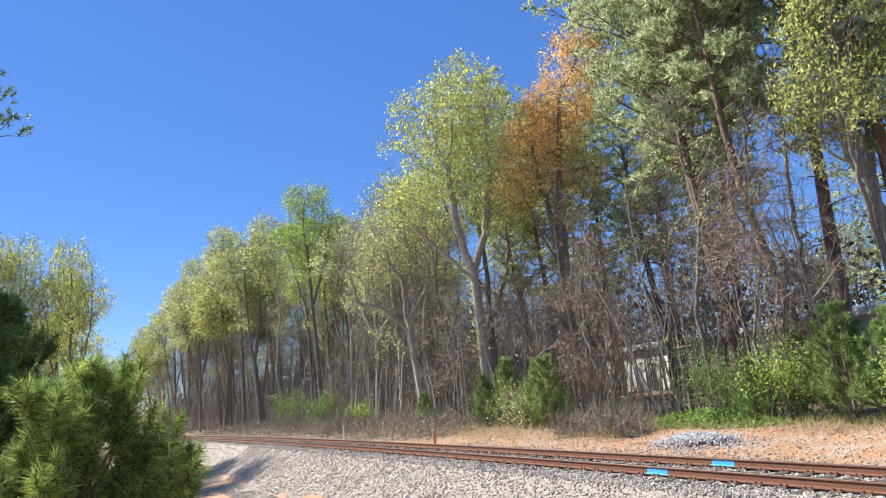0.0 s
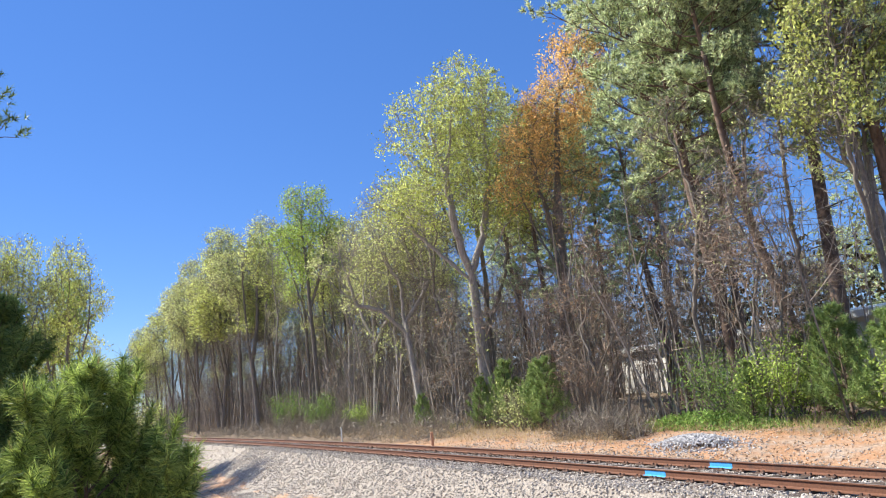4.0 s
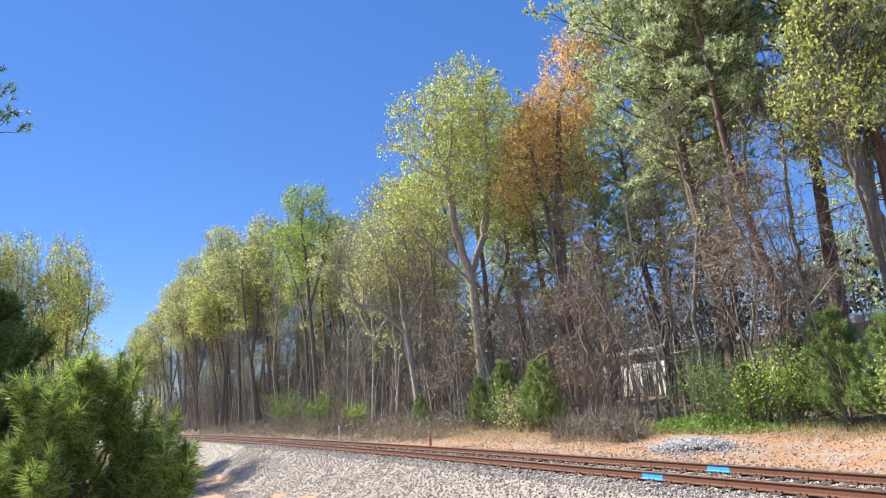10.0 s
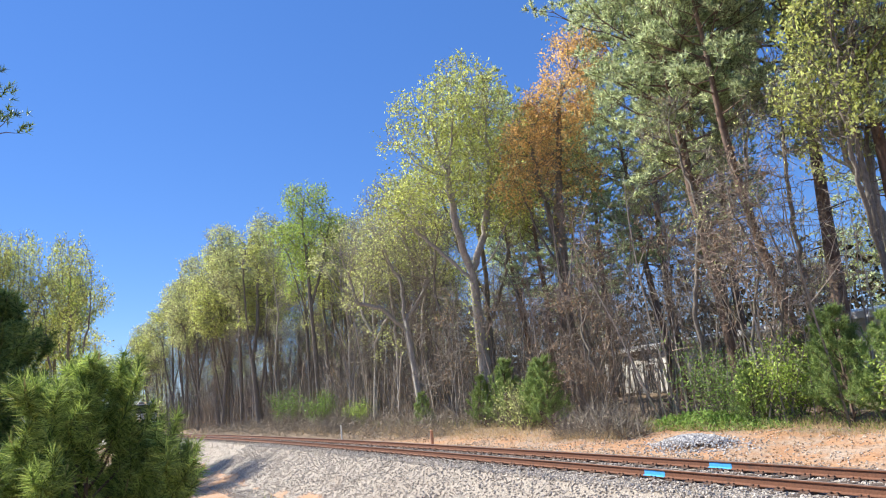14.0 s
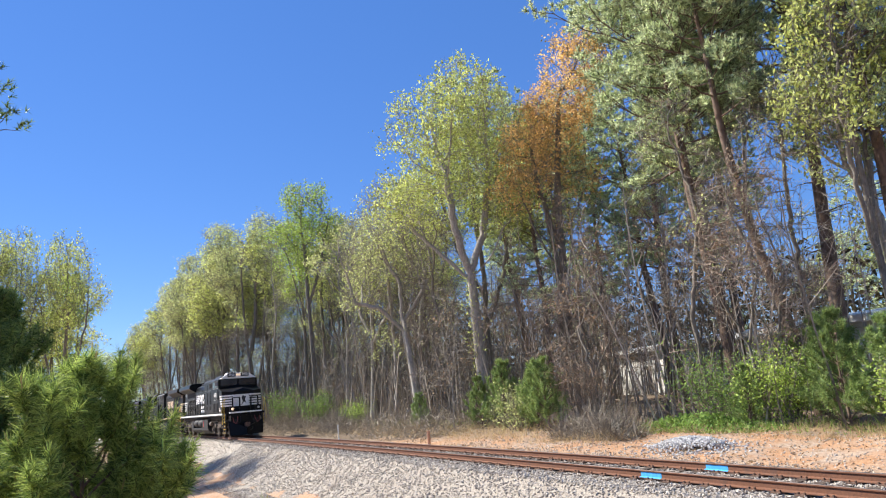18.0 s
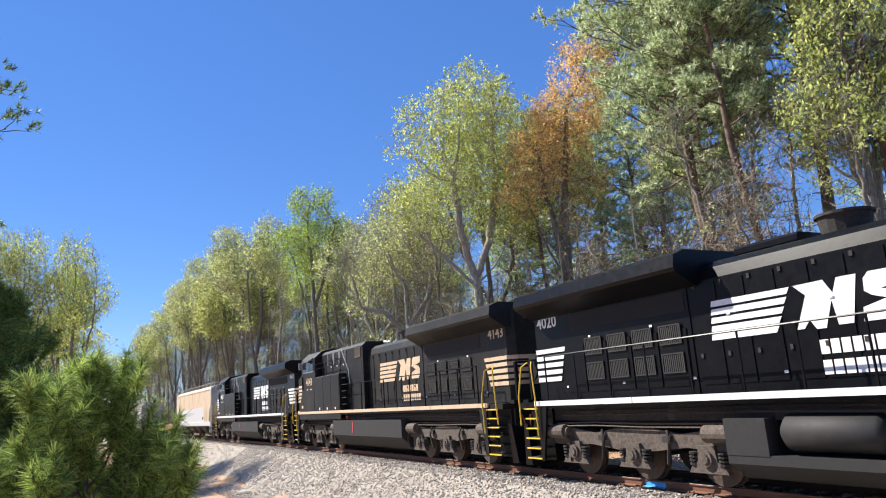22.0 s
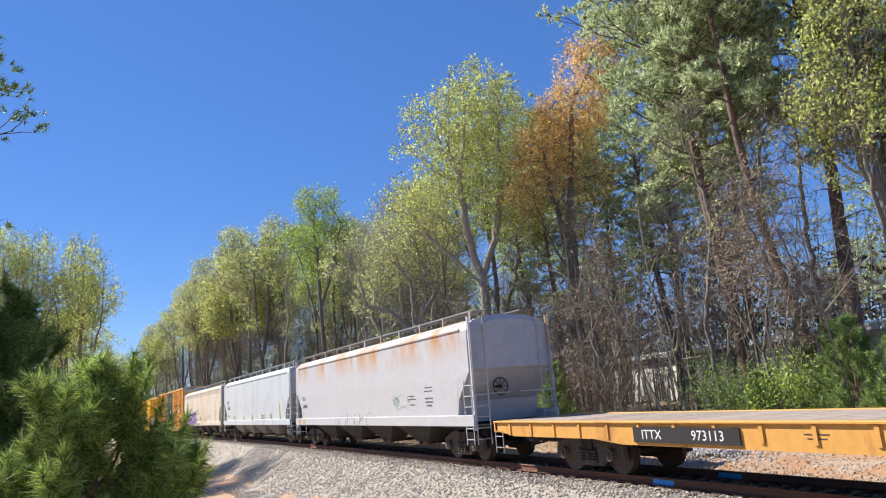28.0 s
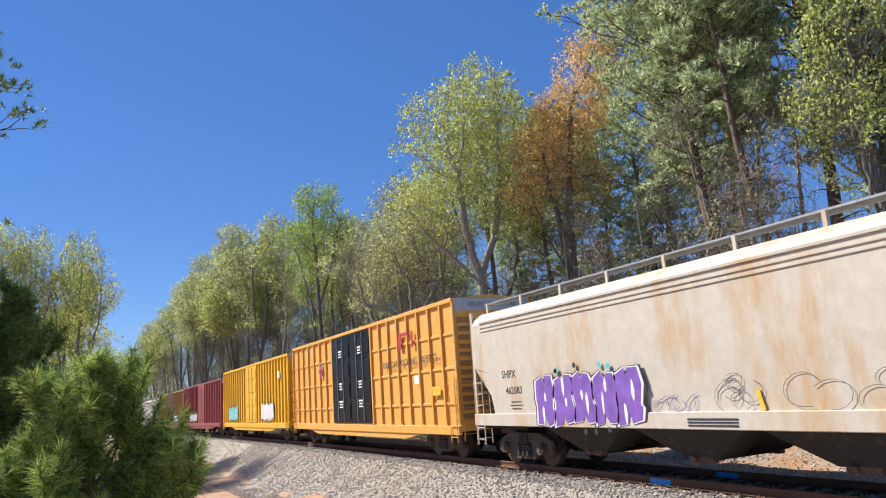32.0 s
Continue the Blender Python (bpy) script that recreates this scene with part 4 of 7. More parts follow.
def shrub(name, label, seed, x, y, r, h, leaves, size, mat, stems=26, blades=1200, twig_mat=None):
    """A loose bush: stems from the ground, twigs and leaves in an uneven mound."""
    rng = random.Random(seed)
    t = thing(name, label, "shrub", m=pose(x, y, ground_z(x, y) - 0.05))
    sh, tips = Shape(), []
    for i in range(stems):
        a, k = rng.random() * 6.283, rng.random() ** 0.6
        b = wander(rng, Vector((math.cos(a) * r * 0.35 * k, math.sin(a) * r * 0.35 * k, 0)), Vector((math.cos(a) * r * k, math.sin(a) * r * k, h * 0.9)), h * rng.uniform(0.6, 1.15), 5, 0.14, 0.03)
        sh.tube(b, [0.02, 0.017, 0.014, 0.011, 0.008, 0.005], 4)
        tips.extend(b[1:])
        for q in range(4):
            p2, d2 = along(b, rng.uniform(0.3, 0.98))
            c = wander(rng, p2, turned(rng, d2, rng.uniform(0.4, 1.0)), h * 0.3, 3, 0.2, 0.05)
            sh.tube(c, [0.009, 0.008, 0.006, 0.004], 3)
            tips.extend(c)
    part("stem", sh, M_BARK, t)
    v, f = twig_blades(tips, blades, 0.3, 0.004, 0.08, seed)
    part("twig_spray", mesh_of("twig_spray", v, f, twig_mat or M_TWIG), None, t)
    v, f = leaf_cloud(tips, leaves, size, 0.17 * r, seed + 1)
    part("foliage", mesh_of("foliage", v, f, mat), None, t)
    return t


leafy("ivy", "bright green ground ivy at the foot of the bank", 5200, pile(-18.6, 20.2, 3.6, 1.1, 0.55), 0.07, M_LEAF_IVY, 31, "ivy", "stuff")
leafy("leaf_litter", "scattered brown dead leaves on the clay", 5200, strip(-5, -34, 3.2, 9.5, 0.0, 0.02), 0.045, M_LEAF_DRY, 32, "leaves", "stuff")
shrub("shrub", "grey-green loose shrub on the wood's edge", 41, -18.2, 21.6, 2.0, 2.6, 5200, 0.05, M_LEAF_IVY, 30, 2400)
shrub("shrub", "yellow-green leafing shrub beside the young pine", 42, -15.6, 21.2, 1.2, 2.5, 4200, 0.06, M_LEAF_GREEN)
shrub("shrub", "yellow-green leafing shrub at the wood's edge", 43, -10.8, 20.6, 1.1, 1.9, 3200, 0.06, M_LEAF_GREEN)
shrub("shrub", "small fresh green shrub beyond the track", 44, -51.5, 19.2, 1.0, 1.9, 2400, 0.06, M_LEAF_GREEN)
shrub("shrub", "loose leafing shrub between young pines", 45, -29.0, 19.4, 1.3, 2.2, 1800, 0.06, M_LEAF_BUD)
shrub("shrub", "russet leafless bush at the wood's edge", 46, -24.6, 20.6, 1.7, 3.4, 500, 0.05, M_LEAF_DRY, 30, 4200, M_TWIG_RED)
shrub("shrub", "dull green evergreen shrub under the trees", 47, -61, 19.4, 1.3, 2.8, 2600, 0.07, M_LEAF_IVY)
shrub("shrub", "dull green evergreen shrub under the trees", 48, -72, 19.4, 1.4, 3.2, 2600, 0.08, M_LEAF_IVY)
shrub("shrub", "grey-brown leafless bush by the track", 49, -66, 17.6, 1.8, 2.0, 200, 0.05, M_LEAF_DRY, 30, 4200)
shrub("shrub", "straw-coloured leafing bush far along the line", 50, -150, 14.5, 5.0, 7.0, 2600, 0.16, M_LEAF_BUD, 34, 2600)
shrub("shrub", "grey-brown leafless bush by the track", 53, -100, 15.5, 3.0, 2.0, 300, 0.08, M_LEAF_DRY, 30, 3200)
shrub("shrub", "grey-brown leafless bush by the track", 54, -128, 14.0, 3.0, 2.4, 300, 0.08, M_LEAF_DRY, 30, 3200)

bushy = set_at(young_pine("young_pine", "bushy young pine at the wood's edge", 61, 3.9, 1.7, M_NEEDLE_YOUNG, whorls=8, per_whorl=6, per=24, needle=0.2, width=0.010, tuft=0.13, shoots=5), -13.4, 20.9)
for x, y, turn, size, tall in [(-26.4, 19.2, 60, 0.95, 0.9), (-27.8, 19.6, 150, 0.85, 0.85), (-31.4, 20.0, 220, 0.85, 0.95), (-33.0, 19.6, 20, 0.7, 0.75), (-39.8, 19.3, 100, 0.6, 0.6),
                               (-11.9, 20.9, 200, 1.0, 0.9), (-14.9, 22.2, 300, 0.95, 0.95), (-9.9, 22.0, 40, 1.1, 1.0), (-16.6, 20.4, 250, 0.6, 0.6)]:
    again(bushy, x, y, turn, size, tall)

# the pines close to the camera
set_at(young_pine("young_pine", "young long-needled pine with pale spring candles, close by", 62, 5.15, 3.15, M_NEEDLE_NEAR, whorls=12, per_whorl=7, per=34, needle=0.2, width=0.0062,
                  candles=60, tuft=0.055, shoots=5, taper=0.95, longest=2.2), -9.5, 0.05, 30)
# the shade on this pine is part of its needle colour
dark = set_at(young_pine("young_pine", "dense green pine, darkened in colour as if shaded by a taller one", 63, 7.3, 3.5, M_NEEDLE_DEEP_SHADED, whorls=20, per_whorl=8, per=30, needle=0.2, width=0.009, tuft=0.09, shoots=5, taper=0.85), -16.0, -1.95)
shade_pine = set_at(tall_pine("pine_tree", "pine whose branch tips reach over the clearing", 87, 16.3, 0.2, bare=0.5, reach=0.24, limbs=70, needle=0.22, width=0.014, mat=M_NEEDLE_DEEP_SHADED), -22, -5.9)


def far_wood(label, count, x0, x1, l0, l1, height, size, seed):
    """The depth of the wood behind the first rows: a loose mass of twigs and leaves, coloured dark to stand in for
    shade.
    """
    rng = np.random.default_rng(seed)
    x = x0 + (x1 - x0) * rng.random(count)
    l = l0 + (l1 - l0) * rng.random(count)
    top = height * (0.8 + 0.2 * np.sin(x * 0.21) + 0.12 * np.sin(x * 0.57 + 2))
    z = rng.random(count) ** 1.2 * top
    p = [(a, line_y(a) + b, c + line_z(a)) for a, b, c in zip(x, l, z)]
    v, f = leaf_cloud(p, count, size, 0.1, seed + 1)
    tagged(new("far_wood", mesh_of("far_wood", v, f, M_FAR_SHADED)), label, "woods", kind="stuff")


# shade between the trunks is put into these dark leaf colours
M_FAR_SHADED = foliage("far_wood", (0.03, 0.025, 0.015), (0.10, 0.085, 0.045), 0.05)
far_wood("brown and green depth of the wood, darkened for shade", 60000, -5, -200, 36, 80, 15, 0.36, 77)
far_wood("brown undergrowth far along the line, darkened for shade", 14000, -150, -300, 10, 40, 9, 0.3, 79)
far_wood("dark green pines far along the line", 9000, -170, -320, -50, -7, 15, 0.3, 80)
far_wood("undergrowth on the near side of the line, darkened for shade", 7000, -40, -170, -36, -9, 4, 0.16, 81)


def shed():
    """A long low building behind the trees, with a pale roof edge and upright siding."""
    t = thing("long_shed", "long low white-sided building with a pale metal roof edge", "building", m=pose(-30.0, 34.3, -0.9, 0, 0, -20.8))
    w = Shape()
    w.box(-19, 14, 0, 8, -0.5, 4.25)
    wall = part("wall", w, M_SIDING, t)
    r = Shape()
    r.prism_x([(-0.6, 4.25), (8.6, 4.25), (8.6, 4.55), (4, 5.0), (-0.6, 4.55)], -19.5, 14.5)
    part("roof", r, M_ROOF, t)
    for i in range(33):
        b = Shape()
        x = -18.7 + i
        b.box(x - 0.05, x + 0.05, -0.05, 0.0, -0.4, 4.2)
        part("batten", b, M_SIDING, wall)
    for x in (-15.5, -9.5, -2.0, 5.0, 11.0):
        d = Shape()
        d.box(x - 0.55, x + 0.55, -0.03, 0.002, -0.3, 3.2)
        part("door", d, M_DARKSIDE, t, "dark doorway panel")


M_SIDING = surface("white_siding", (0.62, 0.60, 0.56), 0.7, grain=6, vary=0.15, bump=0.05, stain=(0.42, 0.38, 0.33), stain_scale=1.0, stain_stretch=(1, 1, 0.3))
M_ROOF = surface("pale_metal_roof", (0.78, 0.77, 0.75), 0.5, 0.2, grain=6, vary=0.1, bump=0.02)
M_DARKSIDE = surface("dark_door", (0.05, 0.05, 0.055), 0.6, grain=6, vary=0.2, bump=0.02)
shed()


def saplings(count, seed):
    """Thin upright stems past counting, light against the dark of the wood."""
    rng = random.Random(seed)
    sh = Shape()
    for i in range(count):
        x = -13 - 165 * rng.random() ** 1.35
        l = 8.2 + 30 * rng.random() ** 1.3
        if x > -40 and l > 14:
            continue
        y = line_y(x) + l
        h = rng.uniform(3.0, 11.0)
        r = rng.uniform(0.018, 0.05) * (1 + (-x) / 160)
        pts = wander(rng, Vector((x, y, ground_z(x, y) - 0.1)), Vector((rng.gauss(0, 0.1), rng.gauss(0, 0.1), 1)), h, 5, 0.06, 0.02)
        sh.tube(pts, [r, r * 0.9, r * 0.75, r * 0.6, r * 0.45, r * 0.2], 4)
        for k in range(4):
            p, d = along(pts, rng.uniform(0.4, 0.95))
            b = wander(rng, p, turned(rng, d, rng.uniform(0.4, 1.0)), h * rng.uniform(0.12, 0.28), 3, 0.15, 0.08)
            sh.tube(b, [r * 0.4, r * 0.34, r * 0.26, r * 0.15], 3)
    tagged(new("saplings", sh.mesh("saplings", M_SAPLING)), "crowd of thin grey-brown saplings among the trunks", "saplings", kind="stuff")


M_SAPLING = surface("sapling_bark", (0.46, 0.40, 0.33), 0.9, grain=5, vary=0.3, bump=0, island=0.65)
saplings(1500, 15)


# ---- the train ----
M_BLACK = surface("black_enamel", (0.005, 0.005, 0.006), 0.34, grain=7, vary=0.3, bump=0.03, stain=(0.012, 0.0115, 0.011), stain_scale=1.1, stain_at=0.56, spec=0.14)
M_BLACK_DUSTY = surface("dusty_black_enamel", (0.013, 0.0125, 0.012), 0.5, grain=7, vary=0.3, bump=0.04, stain=(0.032, 0.028, 0.024), stain_scale=0.9, stain_at=0.5, spec=0.2)
M_UNDER = surface("road_grime", (0.032, 0.028, 0.025), 0.85, grain=14, vary=0.4, bump=0.25, stain=(0.085, 0.066, 0.052), stain_scale=2.2)
M_TANK = surface("grey_tank", (0.02, 0.0195, 0.0195), 0.7, grain=9, vary=0.3, bump=0.08, stain=(0.036, 0.033, 0.03), stain_scale=1.4)
M_TRUCK = surface("rusty_grime", (0.10, 0.08, 0.064), 0.88, grain=16, vary=0.5, bump=0.4, stain=(0.055, 0.045, 0.038), stain_scale=2.5)
M_WHITE = surface("white_lettering", (0.76, 0.755, 0.74), 0.55, grain=10, vary=0.1, bump=0.0, stain=(0.58, 0.56, 0.52), stain_scale=2.0, stain_at=0.6)
M_TAN_LETTER = surface("faded_lettering", (0.60, 0.45, 0.30), 0.6, grain=10, vary=0.15, bump=0.0, stain=(0.42, 0.29, 0.18), stain_scale=2.5)
M_YELLOW = surface("safety_yellow", (0.74, 0.50, 0.05), 0.5, grain=12, vary=0.12, bump=0.0, stain=(0.4, 0.28, 0.06), stain_scale=3)
# also stands in for shade in openings of hopper ends and trucks
M_DARK = plain("dark_gap", (0.008, 0.008, 0.008), 0.8)
M_STEEL = surface("galvanised_steel", (0.34, 0.34, 0.34), 0.5, 0.6, grain=15, vary=0.2, bump=0.02)
M_WHEEL = surface("wheel_steel", (0.10, 0.075, 0.06), 0.6, 0.5, grain=10, vary=0.3, bump=0.05)
M_RED = plain("red_paint", (0.45, 0.03, 0.04), 0.5)
M_HOSE_RED = plain("faded_red_hose", (0.22, 0.05, 0.045), 0.6)
M_LAMP = plain("headlamp", (0.95, 0.66, 0.42), 0.3, glow=0.45)
M_GLASS = plain("cab_glass", (0.006, 0.010, 0.022), 0.05)
M_BOARD = plain("number_board", (0.03, 0.03, 0.03), 0.4)
M_HOP_GREY = surface("grey_white_hopper", (0.46, 0.47, 0.485), 0.5, grain=4, vary=0.06, bump=0.02, stain=(0.46, 0.25, 0.11), stain_scale=0.8, stain_at=0.43, stain_stretch=(1, 1, 0.35), stain_z=(3.1, 3.9))
M_HOP_WHITE = surface("clean_white_hopper", (0.50, 0.54, 0.56), 0.45, grain=4, vary=0.05, bump=0.02, stain=(0.39, 0.395, 0.39), stain_scale=0.8, stain_at=0.52, stain_stretch=(1, 1, 0.4))
M_HOP_CREAM = surface("weathered_cream_hopper", (0.56, 0.51, 0.425), 0.6, grain=4, vary=0.08, bump=0.02, stain=(0.50, 0.33, 0.17), stain_scale=0.7, stain_at=0.50, stain_stretch=(1.3, 1, 0.35))
M_HOP_DUST = surface("dusty_tan_hopper", (0.52, 0.41, 0.285), 0.65, grain=4, vary=0.1, bump=0.02, stain=(0.38, 0.235, 0.115), stain_scale=0.8, stain_at=0.53, stain_stretch=(1.2, 1, 0.3))
M_HOP_PANEL = surface("white_repaint", (0.50, 0.505, 0.50), 0.5, grain=4, vary=0.06, bump=0.01, stain=(0.42, 0.37, 0.30), stain_scale=1.2, stain_at=0.58)
M_CHUTE = surface("dusty_grey_chute", (0.20, 0.19, 0.175), 0.8, grain=6, vary=0.2, bump=0.05)
M_HOP_END = surface("grey_end_sheet", (0.40, 0.42, 0.45), 0.5, grain=4, vary=0.1, bump=0.02)
M_BOX_ORANGE = surface("orange_boxcar", (0.72, 0.37, 0.075), 0.55, grain=5, vary=0.07, bump=0.03, stain=(0.66, 0.42, 0.16), stain_scale=0.7, stain_at=0.55)
M_BOX_YELLOW = surface("yellow_boxcar", (0.74, 0.42, 0.02), 0.55, grain=5, vary=0.07, bump=0.03, stain=(0.58, 0.33, 0.05), stain_scale=0.8, stain_at=0.58)
M_BOX_MAROON = surface("maroon_boxcar", (0.26, 0.045, 0.05), 0.6, grain=5, vary=0.12, bump=0.03, stain=(0.33, 0.11, 0.10), stain_scale=0.8)
M_BOX_BROWN = surface("rusty_brown_and_end_shade", (0.34, 0.18, 0.08), 0.7, grain=5, vary=0.15, bump=0.03, stain=(0.2, 0.1, 0.05), stain_scale=0.8)
M_FLAT = surface("orange_flatcar", (0.62, 0.32, 0.075), 0.6, grain=5, vary=0.1, bump=0.05, stain=(0.34, 0.13, 0.04), stain_scale=1.5, stain_at=0.55, stain_stretch=(1, 1, 0.35))
M_DECK = surface("worn_deck_timber", (0.36, 0.29, 0.24), 0.85, grain=12, vary=0.3, bump=0.3, stretch=(0.2, 1, 1), thing=0.25)
M_PURPLE = surface("purple_spray_paint", (0.21, 0.10, 0.42), 0.55, grain=3, vary=0.25, bump=0.0)
M_TEAL = plain("teal_spray_paint", (0.12, 0.50, 0.52), 0.55)
M_GREEN_SPRAY = plain("green_spray_paint", (0.12, 0.38, 0.2), 0.55)
M_INK = plain("dark_spray_paint", (0.03, 0.03, 0.045), 0.55)
M_HORSE = plain("dark_emblem", (0.02, 0.02, 0.022), 0.5)


def words(body, size, mat, parent, x, y, z, side=-1, name="lettering", bold=0.0, label=""):
    """Lettering laid on the side of a car; side -1 faces -y, 1 faces +y; 'e' and 'w' face the ends."""
    cu = bpy.data.curves.new(name, "FONT")
    cu.body, cu.size, cu.align_x, cu.align_y, cu.extrude, cu.offset = body, size, "CENTER", "CENTER", 0.002, bold
    cu.resolution_u = 2
    tmp = bpy.data.objects.new(name, cu)
    scene.collection.objects.link(tmp)
    me = bpy.data.meshes.new_from_object(tmp.evaluated_get(bpy.context.evaluated_depsgraph_get()))
    bpy.data.objects.remove(tmp)
    me.materials.clear()
    me.materials.append(mat)
    ob = part(name, me, mat, parent, label)
    ob.matrix_basis = pose(x, y, z, 90, 0, {-1: 0, 1: 180, "e": 90, "w": -90}[side])
    return ob


def bars(parent, x, y, z, side, rows, mat, name="small_lettering", label="rows of small unreadable lettering"):
    """Writing too small to read, as plain bars: rows of (offset down, width, height)."""
    sh = Shape()
    for dz, w, h in rows:
        sh.box(x - w / 2, x + w / 2, y - 0.003, y + 0.003, z - dz - h / 2, z - dz + h / 2)
    return part(name, sh, mat, parent, label)


def wheelset(parent, x, r):
    sh = Shape()
    for s in (-1, 1):
        sh.cyl((x, s * 0.70, r), (x, s * 0.83, r), r, 24)
        sh.cyl((x, s * 0.66, r), (x, s * 0.71, r), r + 0.025, 24)
        sh.cyl((x, s * 0.83, r), (x, s * 0.88, r), r * 0.28, 12)
    sh.cyl((x, -0.7, r), (x, 0.7, r), 0.08, 8)
    return part("wheelset", sh, M_WHEEL, parent)


def side_panel(shape, ring, y0, y1):
    shape.prism_y(ring, min(y0, y1), max(y0, y1))


def loco_truck(parent, cx):
    t = new("truck")
    t.parent = parent
    t.location = (cx, 0, 0)
    for a in (-2.05, 0, 2.05):
        wheelset(t, a, 0.53)
    for s in (-1, 1):
        sh = Shape()
        side_panel(sh, [(-2.95, 0.74), (-2.3, 0.70), (-1.5, 0.76), (-0.6, 0.66), (0.6, 0.66), (1.5, 0.76), (2.3, 0.70), (2.95, 0.74), (2.95, 1.06), (2.4, 1.14), (1.3, 1.02), (0.6, 1.12), (-0.6, 1.12), (-1.3, 1.02), (-2.4, 1.14), (-2.95, 1.06)], s * 1.03, s * 1.16)
        part("side_frame", sh, M_TRUCK, t, "cast steel side frame, dusty brown")
        for a in (-2.05, 0, 2.05):
            j = Shape()
            side_panel(j, [(a - 0.48, 0.30), (a + 0.48, 0.30), (a + 0.40, 0.44), (a + 0.24, 0.52), (a + 0.20, 0.82), (a - 0.20, 0.82), (a - 0.24, 0.52), (a - 0.40, 0.44)], s * 1.10, s * 1.24)
            j.cyl((a, s * 1.24, 0.58), (a, s * 1.30, 0.58), 0.16, 14)
            j.cyl((a, s * 1.30, 0.58), (a, s * 1.33, 0.58), 0.09, 10)
            part("journal_box", j, M_TRUCK, t)
            for b in (-0.36, 0.36):
                c = Shape()
                for k in range(4):
                    c.cyl((a + b, s * 1.17, 0.45 + k * 0.07), (a + b, s * 1.17, 0.49 + k * 0.07), 0.11, 10)
                part("coil_spring", c, M_UNDER, t)
        for a in (-2.6, 2.45):
            c = Shape()
            c.cyl((a - 0.32, s * 1.26, 1.05), (a + 0.32, s * 1.26, 1.05), 0.17, 12)
            c.cyl((a + 0.32, s * 1.26, 1.05), (a + 0.42, s * 1.26, 1.05), 0.10, 10)
            part("brake_cylinder", c, M_TRUCK, t)
            c = Shape()
            c.rod([(a + 0.35, s * 1.26, 1.0), (a + 0.45, s * 1.27, 0.62), (a + 0.38, s * 1.22, 0.34)], 0.045)
            part("brake_lever", c, M_UNDER, t)
        for z, w in ((1.24, 1.2), (1.17, 1.23)):
            c = Shape()
            c.rod([(-2.95, s * w, z - 0.1), (-2.7, s * w, z), (-1.2, s * w, z + 0.02), (0.4, s * w, z - 0.01), (2.7, s * w, z), (2.95, s * w, z - 0.12)], 0.018)
            part("pipe", c, M_TRUCK, t)
        for a in (-1.0, 1.05):
            c = Shape()
            c.rod([(a, s * 1.2, 1.1), (a + 0.08, s * 1.26, 0.85), (a - 0.05, s * 1.22, 0.42)], 0.035)
            c.box(a - 0.12, a + 0.1, min(s * 1.16, s * 1.25), max(s * 1.16, s * 1.25), 0.86, 0.98)
            part("brake_rigging", c, M_UNDER, t)


def coupler(parent, end, z=0.88):
    sh = Shape()
    e = 1 if end > 0 else -1
    sh.box(min(end - e * 1.0, end - e * 0.25), max(end - e * 1.0, end - e * 0.25), -0.1, 0.1, z - 0.12, z + 0.12, 0.03)
    sh.box(min(end - e * 0.3, end - e * 0.02), max(end - e * 0.3, end - e * 0.02), -0.17, 0.15, z - 0.16, z + 0.16, 0.05)
    part("coupler", sh, M_STEEL_RUST, parent)
    h = Shape()
    h.rod([(end - e * 0.6, 0.35, z + 0.05), (end - e * 0.3, 0.4, z - 0.35), (end - e * 0.02, 0.15, z - 0.42)], 0.03)
    part("air_hose", h, M_DARK, parent)


def louvre(parent, x0, x1, z0, z1, y, s, step=0.055):
    sh = Shape()
    k = int((z1 - z0) / step)
    sh.box(x0, x1, min(y, y + s * 0.01), max(y, y + s * 0.01), z0, z1)
    for i in range(k):
        z = z0 + (i + 0.5) * step
        sh.prism_y([(x0 + 0.03, z - 0.015), (x1 - 0.03, z - 0.015), (x1 - 0.03, z + 0.012), (x0 + 0.03, z + 0.012)], min(y + s * 0.01, y + s * 0.035), max(y + s * 0.01, y + s * 0.035))
    part("louvre", sh, M_TANK, parent)


